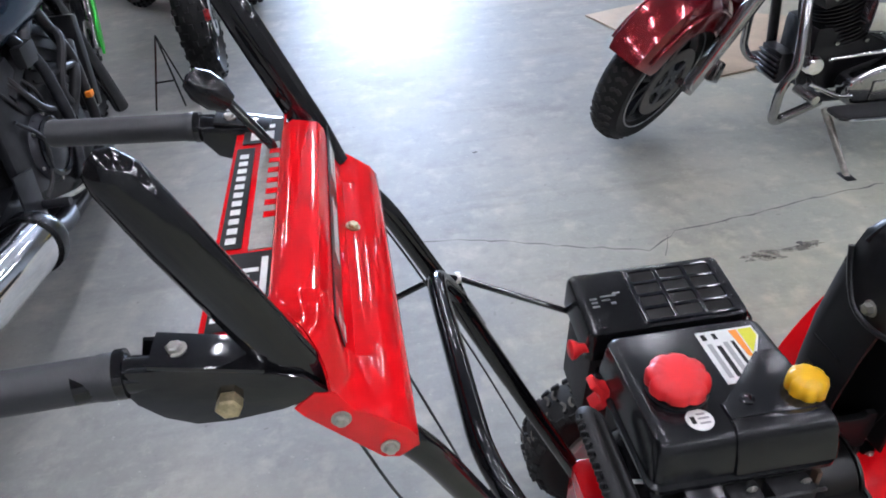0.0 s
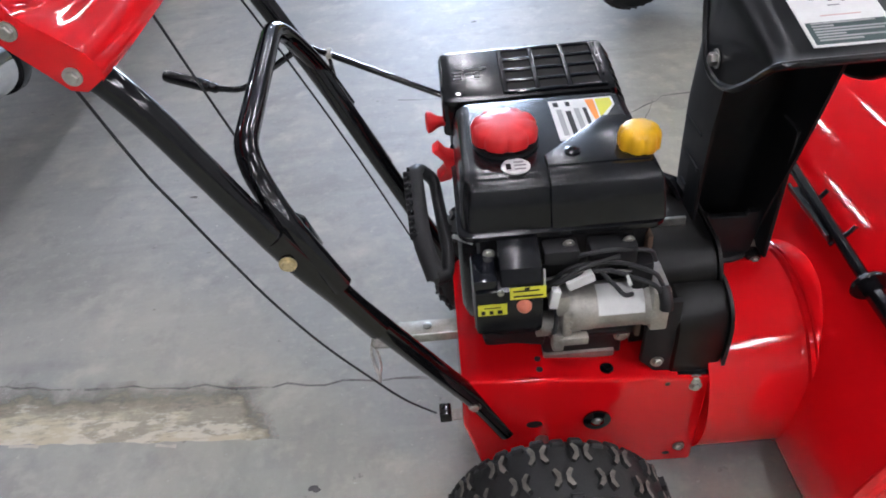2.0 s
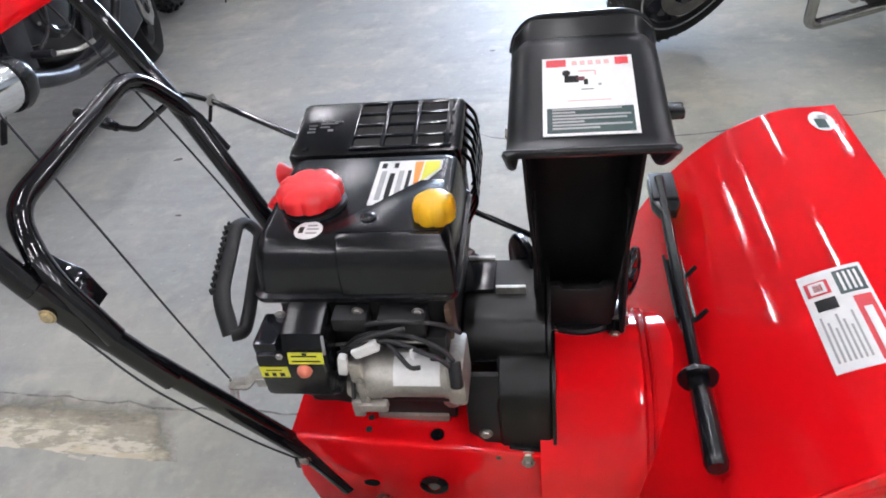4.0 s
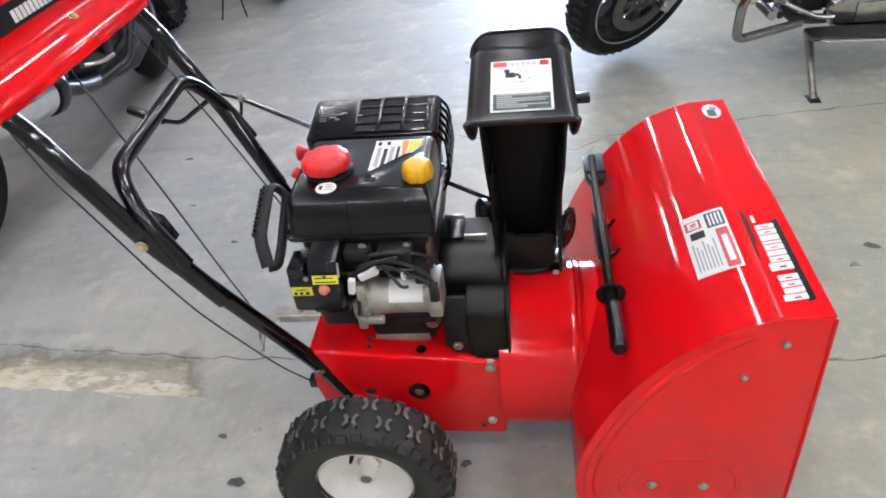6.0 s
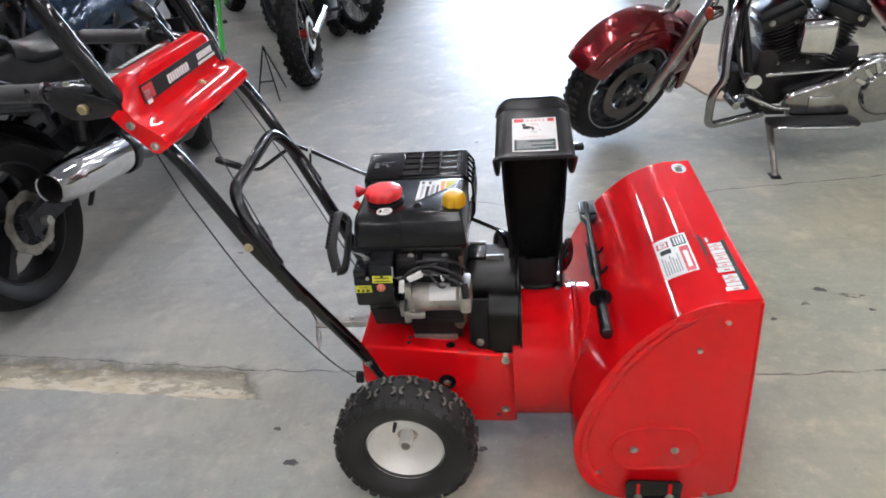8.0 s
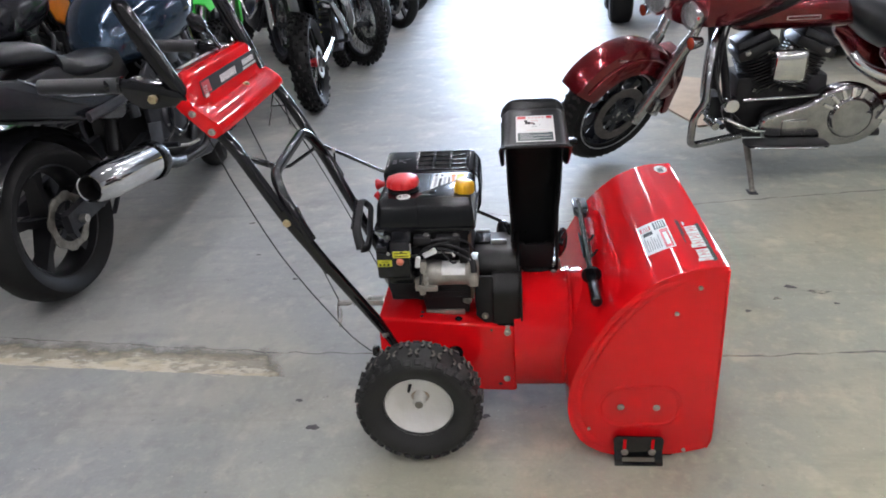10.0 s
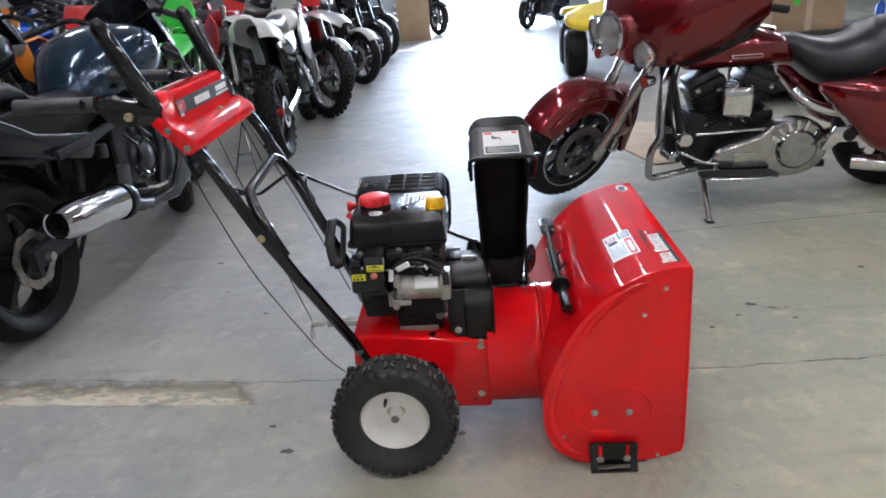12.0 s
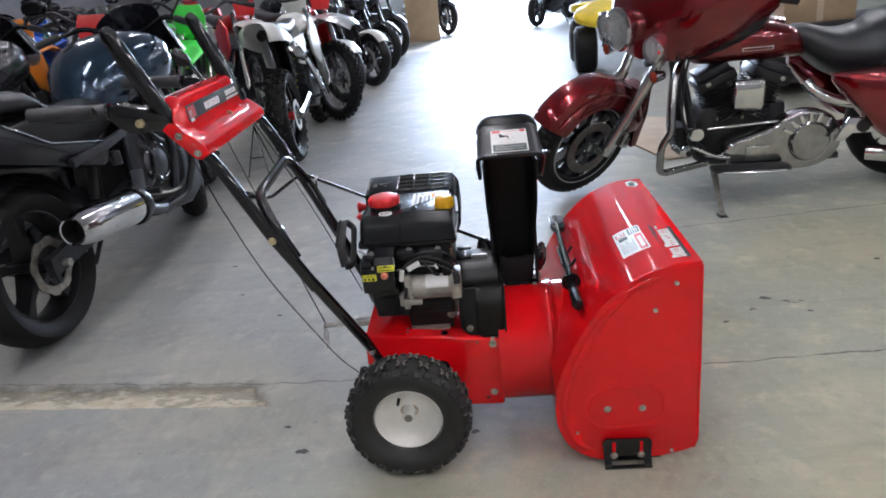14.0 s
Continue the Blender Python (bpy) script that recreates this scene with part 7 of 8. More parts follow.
    if screen:
        rings = []
        for i in range(6):
            rings.append([(0.32 + 0.016 * i + (0.24 - 0.030 * i) * math.cos(radians(a)) - d, (0.285 - 0.022 * i) * math.sin(radians(a)), 0.95 + 0.050 * i * (0.62 + 0.38 * math.cos(radians(a)))) for a, d in [(q, 0) for q in range(-85, 86, 10)] + [(q, 0.006) for q in range(85, -86, -10)]])
        part("flyscreen", loft(rings), P_DARK, t, "dark tinted flyscreen")
    part("headlight", hull([(0.60, 0, 0.90, 0.05, 0.04), (0.57, 0, 0.92, 0.10, 0.08), (0.46, 0, 0.94, 0.10, 0.09), (0.42, 0, 0.94, 0.05, 0.05)]), P_DARK, t)
    part("front_mudguard", arc_shell(front_axle, 0.325, 0.075, 40, 150), body, t)
    part("side_stand", tube([(0.02, 0.16, 0.30), (-0.03, 0.30, 0.015)], 0.012, 10, 0), GREYMETAL, t)
    return t


def arc_shell(m, R, half, a0, a1, n=14):
    rings = []
    for i in range(n + 1):
        a = radians(a0 + (a1 - a0) * i / n)
        c = Vector((math.cos(a), 0, math.sin(a)))
        rings.append([m @ (c * (R + d) + Vector((0, y, 0))) for y, d in ((-half, -0.02), (-half * 0.7, 0.004), (0, 0.012), (half * 0.7, 0.004), (half, -0.02), (half - 0.004, -0.022), (half * 0.7, 0.0), (0, 0.008), (-half * 0.7, 0.0), (-half + 0.004, -0.022))])
    return loft(rings)


HEAD = radians(86)
naked_bike(at(-1.457, 1.632, 0) @ Matrix.Rotation(HEAD, 4, "Z") @ Matrix.Rotation(radians(-3.0), 4, "X"), P_NIGHT, "midnight blue street motorcycle with a chrome silencer on its side stand", steer=24)


# an off-road bike: high plastics, knobbly tyres, wire wheels
def dirt_bike(m, paint, tail, label, frame_mat=None, stand=False, rim=None, steer=0.0):
    t = thing("dirt_motorcycle", m, label, "motorcycle", "off-road motorcycles in a row")
    frame_mat = frame_mat or GREYMETAL
    rim = rim or GREYMETAL
    turn = at(0.52, 0, 0) @ Matrix.Rotation(radians(steer), 4, "Z") @ at(-0.52, 0, 0)

    def front(name, bm, material, parent, label=""):
        bmesh.ops.transform(bm, matrix=turn, verts=bm.verts)
        return part(name, bm, material, parent, label)
    moto_wheel(t, at(-0.72, 0, 0.335), 0.325, 0.140, 0.235, 32, rim, 26, 0.11, -1, True, KNOB_RED)
    moto_wheel(t, turn @ at(0.74, 0, 0.350), 0.345, 0.105, 0.270, 32, rim, 28, 0.12, 1, True)
    for s in (-1, 1):
        part("swingarm", tube([(-0.76, s * 0.105, 0.335), (-0.40, s * 0.10, 0.36), (-0.12, s * 0.09, 0.40)], 0.022, 10, 0.05, flat=1.5), CHROME_DULL, t, "silver swingarm")
        lg = front("fork_leg", tube([(0.755, s * 0.09, 0.34), (0.62, s * 0.09, 0.66), (0.46, s * 0.09, 1.00)], [0.028, 0.026, 0.024], 12), CHROME_DULL, t, "silver fork leg")
        front("fork_guard", prism([(0.72, 0.34), (0.77, 0.32), (0.80, 0.42), (0.67, 0.66), (0.63, 0.64)], "y", s * 0.115 - 0.006, s * 0.115 + 0.006, 0.003), tail, lg)
        part("shroud", prism([(0.02, 0.82), (0.10, 0.66), (0.34, 0.56), (0.46, 0.66), (0.42, 0.86), (0.22, 0.94)], "y", s * 0.15 - 0.010, s * 0.15 + 0.010, 0.006), paint, t, "coloured radiator shroud")
        part("side_panel", prism([(-0.52, 0.84), (-0.44, 0.66), (-0.20, 0.62), (-0.04, 0.76), (-0.08, 0.84)], "y", s * 0.12 - 0.008, s * 0.12 + 0.008, 0.005), tail, t)
        part("frame_rail", tube([(0.42, s * 0.03, 0.92), (0.10, s * 0.08, 0.80), (-0.16, s * 0.11, 0.60), (-0.12, s * 0.11, 0.34), (0.22, s * 0.08, 0.24), (0.36, s * 0.04, 0.48), (0.42, s * 0.02, 0.88)], 0.018, 10, 0.06), frame_mat, t)
        front("grip", tube([(0.30, s * 0.40, 1.13), (0.33, s * 0.28, 1.16)], 0.017, 10, 0), BLACK_MATT, t)
        part("peg", tube([(-0.14, s * 0.10, 0.36), (-0.15, s * 0.21, 0.37)], 0.014, 8, 0), GREYMETAL, t)
    part("engine_case", hull([(-0.14, 0, 0.40, 0.09, 0.08), (-0.04, 0, 0.40, 0.13, 0.13), (0.14, 0, 0.40, 0.13, 0.14), (0.26, 0, 0.42, 0.08, 0.10)], 16, 4), GREYMETAL, t, "grey single cylinder engine")
    fins(t, at(0.10, 0, 0.48) @ Matrix.Rotation(radians(14), 4, "Y"), 0.09, 0.20, 8, GREYMETAL)
    part("seat", hull([(0.12, 0, 0.93, 0.05, 0.03), (-0.02, 0, 0.92, 0.075, 0.045), (-0.30, 0, 0.90, 0.085, 0.05), (-0.56, 0, 0.93, 0.08, 0.045), (-0.70, 0, 0.945, 0.05, 0.02)]), SEAT, t, "black vinyl seat")
    part("fuel_tank", hull([(0.04, 0, 0.86, 0.08, 0.06), (0.16, 0, 0.89, 0.13, 0.09), (0.32, 0, 0.91, 0.11, 0.08), (0.40, 0, 0.92, 0.05, 0.04)]), paint, t, "plastic fuel tank")
    # tail: a broad upswept mudguard, hollow below, with a round lamp under it
    rings = []
    for x, z, w in ((-0.36, 0.86, 0.10), (-0.52, 0.885, 0.125), (-0.70, 0.925, 0.145), (-0.88, 0.965, 0.150), (-1.02, 0.985, 0.130), (-1.10, 0.990, 0.08)):
        up = [(-1, -0.105), (-0.94, -0.03), (-0.6, 0.010), (0, 0.018), (0.6, 0.010), (0.94, -0.03), (1, -0.105)]
        rings.append([(x, w * a, z + b) for a, b in up] + [(x, w * a * 0.96, z + b - 0.006) for a, b in reversed(up)])
    rf = part("rear_mudguard", loft(rings), tail, t, "upswept plastic rear mudguard")
    part("tail_lamp", lathe([(0, 0.012), (0.03, 0.010), (0.036, 0), (0.036, -0.03), (0, -0.03)], 18, at(-0.93, 0, 0.905) @ Matrix.Rotation(radians(-110), 4, "Y")), BLACK_PLASTIC, rf)
    part("inner_guard", prism([(-0.60, 0.90), (-0.36, 0.86), (-0.30, 0.62), (-0.40, 0.52), (-0.46, 0.72)], "y", -0.06, 0.06, 0.01), BLACK_PLASTIC, t)
    part("shock_spring", tube([(-0.28 + 0.004 * k, 0.035 * math.cos(k * 1.05), 0.44 + 0.0085 * k) for k in range(36)], 0.007, 6, 0), LABEL_YELLOW, t, "yellow shock spring")
    front("front_mudguard", loft([[(x, w * a, z + b) for a, b in ((-1, -0.03), (-0.6, 0.006), (0, 0.014), (0.6, 0.006), (1, -0.03))] + [(x, w * a * 0.96, z + b - 0.006) for a, b in ((1, -0.03), (0.6, 0.006), (0, 0.014), (-0.6, 0.006), (-1, -0.03))] for x, z, w in ((0.34, 0.86, 0.07), (0.50, 0.905, 0.12), (0.72, 0.925, 0.14), (0.94, 0.89, 0.125), (1.10, 0.83, 0.07))]), tail, t, "plastic front mudguard")
    front("handlebar", tube([(0.30, 0.40, 1.13), (0.36, 0.22, 1.17), (0.42, 0.08, 1.08), (0.42, -0.08, 1.08), (0.36, -0.22, 1.17), (0.30, -0.40, 1.13)], 0.012, 10, 0.04), GREYMETAL, t)
    front("number_plate", prism([(-0.085, 0.97), (0.085, 0.97), (0.105, 1.07), (0.080, 1.15), (-0.080, 1.15), (-0.105, 1.07)], "x", 0.545, 0.560, 0.004), paint, t, "plain coloured front plate")
    part("exhaust_header", tube([(0.22, -0.04, 0.62), (0.34, -0.10, 0.50), (0.20, -0.15, 0.36), (-0.10, -0.15, 0.55), (-0.34, -0.14, 0.72)], 0.02, 10, 0.06), CHROME_DULL, t)
    part("silencer", lathe([(0, 0), (0.026, 0), (0.048, 0.03), (0.048, 0.34), (0.03, 0.38), (0, 0.38)], 20, basis((-0.76, -0.15, 0.80), (0, 1, 0), (0.25, 0, 1))), CHROME_DARK, t, "aluminium silencer")
    part("chain", tube([(-0.72, 0.085, 0.40), (-0.10, 0.085, 0.43), (-0.08, 0.085, 0.36), (-0.72, 0.085, 0.27)], 0.009, 6, 0), GREYMETAL, t)
    part("sprocket", lathe([(0.03, -0.003), (0.10, -0.003), (0.10, 0.003), (0.03, 0.003)], 30, at(-0.72, 0.085, 0.335) @ AY, closed=True), CHROME_DULL, t)
    if stand:
        part("side_stand", tube([(-0.10, 0.12, 0.36), (-0.14, 0.30, 0.012)], 0.011, 8, 0), GREYMETAL, t)
    return t


def put_bike(x, y, heading, lean=0.0, back=0.72):
    """The pose of a bike whose rear wheel touches the floor at x, y."""
    h = radians(heading)
    return at(x + back * math.cos(h), y + back * math.sin(h), 0) @ Matrix.Rotation(h, 4, "Z") @ Matrix.Rotation(radians(lean), 4, "X")


def nose_out(x, y, heading, lean=0.0, ahead=0.74):
    """The pose of a bike whose front wheel touches the floor at x, y."""
    return put_bike(x, y, heading, lean, -ahead)


dirt_bike(put_bike(-1.14, 3.42, 94, -3), P_WHITE, P_WHITE, "white off-road motorcycle with knobbly tyres, tail towards the aisle", rim=BLACK_PAINT)
red_dirt = dirt_bike(nose_out(-1.08, 4.88, 314, -5), P_SCARLET, P_SILVER, "red and silver off-road motorcycle with knobbly tyres")
green_dirt = dirt_bike(nose_out(-1.60, 3.04, 300, -4), P_GREEN, P_GREEN, "lime green off-road motorcycle beside a white one", steer=-20)
orange_dirt = dirt_bike(put_bike(-3.15, 3.00, 100, -4), P_ORANGE, P_ORANGE, "orange off-road motorcycle behind the dark street motorcycle")
blue_dirt = dirt_bike(put_bike(-3.45, 3.75, 100, -4), P_BLUE, P_BLUE, "blue off-road motorcycle behind an orange one")
white_dirt = dirt_bike(nose_out(-2.25, 3.00, 300, -4), P_SCARLET, P_WHITE, "red and white off-road motorcycle in the packed row")
silver_street = naked_bike(nose_out(-1.00, 6.75, 318, -4), P_SILVER, "silver street motorcycle parked in the row", body=P_WHITE)
naked_bike(nose_out(-1.15, 5.75, 316, -4), P_WHITE, "white street motorcycle parked in the row", body=P_SILVER)
black_street = naked_bike(nose_out(-1.00, 8.00, 318, -4), P_DARK, "black street motorcycle parked in the row")
naked_bike(nose_out(-1.00, 9.30, 318, -4), P_WINE, "dark red street motorcycle parked in the row")
naked_bike(nose_out(-0.30, 12.3, 300, -4), P_DARK, "black street motorcycle by the open door")
naked_bike(nose_out(1.35, 12.3, 240, -4), P_SILVER, "silver street motorcycle by the open door", body=P_SILVER)
blue_street = naked_bike(put_bike(-3.75, 3.9, 105, -4, 0.74), P_BLUE, "blue street motorcycle in the packed row", body=P_BLUE)
scarlet_dirt = dirt_bike(put_bike(-3.45, 2.9, 100, -4), P_SCARLET, P_SCARLET, "red off-road motorcycle behind the street motorcycle")
# more of the packed row further off
for src, x, y, h in ((red_dirt, -3.4, 5.0, 305), (black_street, -2.9, 4.3, 302), (orange_dirt, -4.1, 3.4, 100), (silver_street, -3.9, 4.6, 300), (green_dirt, -4.4, 5.6, 300), (black_street, -3.7, 2.2, 98), (black_street, -2.42, 1.55, 98), (red_dirt, -2.75, 1.5, 99), (silver_street, -3.6, 1.2, 96), (orange_dirt, -4.3, 1.9, 98), (blue_dirt, -4.6, 2.6, 100), (white_dirt, -2.7, 6.3, 305), (black_street, -2.6, 7.6, 310), (scarlet_dirt, -3.4, 8.6, 120), (blue_street, -4.6, 7.0, 300)):
    copy_thing(src, put_bike(x, y, h, -4))


# a yellow quad behind the touring bike
def quad(m):
    t = thing("quad_bike", m, "yellow quad bike with fat black tyres", "quad bike")
    for x in (-0.45, 0.45):
        for y in (-0.36, 0.36):
            q = at(x, y, 0.25) @ Matrix.Rotation(radians(-90), 4, "X")
            w = part("wheel", lathe([(0.12, -0.10), (0.20, -0.115), (0.24, -0.09), (0.25, 0), (0.24, 0.09), (0.20, 0.115), (0.12, 0.10)], 32, q, closed=True), TYRE, t, "fat black tyre")
            part("rim", lathe([(0, -0.04), (0.10, -0.05), (0.125, -0.10), (0.13, 0), (0.125, 0.10), (0.10, 0.05), (0, 0.04)], 28, q), CHROME_DULL, w)
    part("front_body", hull([(0.75, 0, 0.50, 0.20, 0.03), (0.62, 0, 0.56, 0.44, 0.06), (0.40, 0, 0.62, 0.46, 0.07), (0.20, 0, 0.66, 0.20, 0.09), (0.05, 0, 0.66, 0.10, 0.06)], 18, 4), P_YELLOW, t, "yellow front mudguard")
    part("rear_body", hull([(-0.15, 0, 0.62, 0.14, 0.06), (-0.35, 0, 0.62, 0.42, 0.07), (-0.65, 0, 0.60, 0.46, 0.06), (-0.82, 0, 0.56, 0.35, 0.03)], 18, 4), P_YELLOW, t, "yellow rear mudguard")
    part("seat", hull([(0.10, 0, 0.72, 0.08, 0.04), (-0.20, 0, 0.72, 0.13, 0.06), (-0.55, 0, 0.74, 0.14, 0.06), (-0.68, 0, 0.74, 0.08, 0.03)]), SEAT, t)
    part("engine_case", box2((-0.25, -0.16, 0.26), (0.25, 0.16, 0.58), 0.04), ENGINE_BLACK, t)
    part("handlebar", tube([(0.10, 0.38, 0.98), (0.22, 0.15, 0.98), (0.26, 0, 0.86), (0.22, -0.15, 0.98), (0.10, -0.38, 0.98)], 0.013, 10, 0.05), GREYMETAL, t)
    part("bumper", tube([(0.70, -0.20, 0.30), (0.86, -0.18, 0.40), (0.86, 0.18, 0.40), (0.70, 0.20, 0.30)], 0.014, 10, 0.04), CHROME_DULL, t)
    part("bumper_post", tube([(0.86, -0.12, 0.40), (0.80, -0.12, 0.60), (0.80, 0.12, 0.60), (0.86, 0.12, 0.40)], 0.012, 10, 0.03), CHROME_DULL, t)
    return t


quad(at(1.78, 6.75, 0) @ Matrix.Rotation(radians(266), 4, "Z"))


# a thin folding wheel stand beside the white bike
prop = thing("wheel_stand", at(-1.33, 3.04, 0), "thin black folding stand on the floor beside a motorcycle", "stand")
for a, b in (((-0.06, 0.0, 0.004), (0.01, 0.10, 0.34)), ((0.08, 0.02, 0.004), (0.01, 0.10, 0.34)), ((0.03, 0.33, 0.004), (0.01, 0.10, 0.34)), ((-0.034, 0.037, 0.13), (0.054, 0.05, 0.13))):
    part("leg", tube([a, b], 0.0045, 8, 0), BLACK_PAINT, prop)

# ---- loose things and marks on the floor ----
CARD = mat("brown_cardboard", (0.36, 0.26, 0.16), 0.8, vary=0.1, scale=6, fine=160, bump=0.08)
PLY = mat("pale_board", (0.52, 0.42, 0.31), 0.7, vary=0.1, scale=5, fine=90, bump=0.05)
board = thing("board_sheet", at(1.30, 2.66, 0.0), "pale sheet of board lying on the floor under the touring motorcycle", "board")
part("sheet", prism([(0.04, 0.0), (0.30, 0.06), (0.86, 0.72), (0.14, 1.26), (-0.25, 1.14)], "z", 0.001, 0.012, 0.002), PLY, board)
c = thing("cardboard_sheet", at(-0.72, 11.5, 0), "brown cardboard panel leaning on a motorcycle", "cardboard")
part("sheet", box2((-0.28, -0.02, 0), (0.30, 0.02, 1.0), 0.004), CARD, c)
CABINET = mat("dark_grey_steel", (0.030, 0.031, 0.034), 0.45, vary=0.2, scale=6, fine=200, bump=0.03)
bench = thing("work_bench", at(3.3, 4.45, 0), "dark steel bench with open shelf behind the touring motorcycle", "bench")
part("bench_top", box2((-0.85, -0.32, 0.52), (0.95, 0.32, 0.56), 0.004), CABINET, bench)
part("shelf", box2((-0.82, -0.30, 0.12), (0.92, 0.30, 0.15), 0.003), CABINET, bench)
part("back_panel", box2((-0.82, 0.28, 0.0), (0.92, 0.30, 0.52), 0.003), CABINET, bench)
for x in (-0.80, 0.90):
    for y in (-0.28, 0.28):
        part("leg", box2((x - 0.025, y - 0.025, 0.0), (x + 0.025, y + 0.025, 0.52), 0.003), CABINET, bench)
b = thing("cardboard_box", at(2.86, 4.40, 0.56), "brown cardboard box with a green round sticker on the bench", "box")
part("carton", box2((-0.27, -0.20, 0), (0.27, 0.20, 0.30), 0.004), CARD, b)
part("tape", box2((-0.025, -0.201, 0.0), (0.025, 0.201, 0.301)), PLY, b)
part("sticker", lathe([(0, 0), (0.026, 0), (0.026, 0.001), (0, 0.001)], 20, at(-0.10, -0.2005, 0.22) @ AY), P_GREEN, b)
for k, (x, y, r, h, g) in enumerate(((3.45, 4.30, 0.035, 0.20, P_BLUE), (3.56, 4.36, 0.030, 0.16, P_WHITE), (3.68, 4.28, 0.04, 0.22, P_DARK), (3.82, 4.34, 0.032, 0.18, P_SCARLET), (3.93, 4.26, 0.035, 0.15, P_WHITE))):
    v = thing("bottle", at(x, y, 0.56), ("blue", "white", "black", "red", "white")[k] + " plastic fluid bottle standing on the bench", "bottle", "bottles on the bench")
    part("bottle_body", lathe([(0, 0), (r, 0), (r, h * 0.7), (r * 0.4, h * 0.85), (r * 0.4, h), (0, h)], 18), g, v)
    part("cap", cyl(r * 0.45, 0.02, at(0, 0, h - 0.004), 14), BLACK_PLASTIC, v)


# marks in the floor itself
CRACK = mat("crack_dark", (0.15, 0.145, 0.14), 0.9, vary=0.3, scale=30)
BROWN_STAIN = mat("brown_floor_stain", (0.165, 0.150, 0.125), 0.7, vary=0.35, scale=18, second=(0.25, 0.24, 0.215), mask=16, wear=0.9)
def patchy(m, scale, lo, hi, most):
    """Thins a stain out in patches, so that the floor shows through."""
    nt = m.node_tree
    tc = nt.nodes.new("ShaderNodeTexCoord")
    n = nt.nodes.new("ShaderNodeTexNoise")
    n.inputs["Scale"].default_value, n.inputs["Detail"].default_value, n.inputs["Roughness"].default_value = scale, 8, 0.65
    nt.links.new(tc.outputs["Object"], n.inputs["Vector"])
    r = nt.nodes.new("ShaderNodeMapRange")
    r.inputs["From Min"].default_value, r.inputs["From Max"].default_value, r.inputs["To Max"].default_value = lo, hi, most
    nt.links.new(n.outputs["Fac"], r.inputs["Value"])
    nt.links.new(r.outputs["Result"], nt.nodes["Principled BSDF"].inputs["Alpha"])
    return m


patchy(BROWN_STAIN, 26.0, 0.40, 0.62, 0.75)
STAIN = mat("oil_spot", (0.085, 0.082, 0.078), 0.6, vary=0.3, scale=40)
SCRAPE = mat("bare_scraped_concrete", (0.62, 0.58, 0.50), 0.85, vary=0.2, fine=120, bump=0.3, second=(0.46, 0.43, 0.37), mask=22, wear=0.7)
JOINT = mat("dirt_in_joint", (0.17, 0.165, 0.155), 0.9, vary=0.25, scale=30, fine=120, bump=0.2, second=(0.315, 0.310, 0.290), mask=9, wear=0.7)
patchy(JOINT, 20.0, 0.38, 0.60, 0.85)


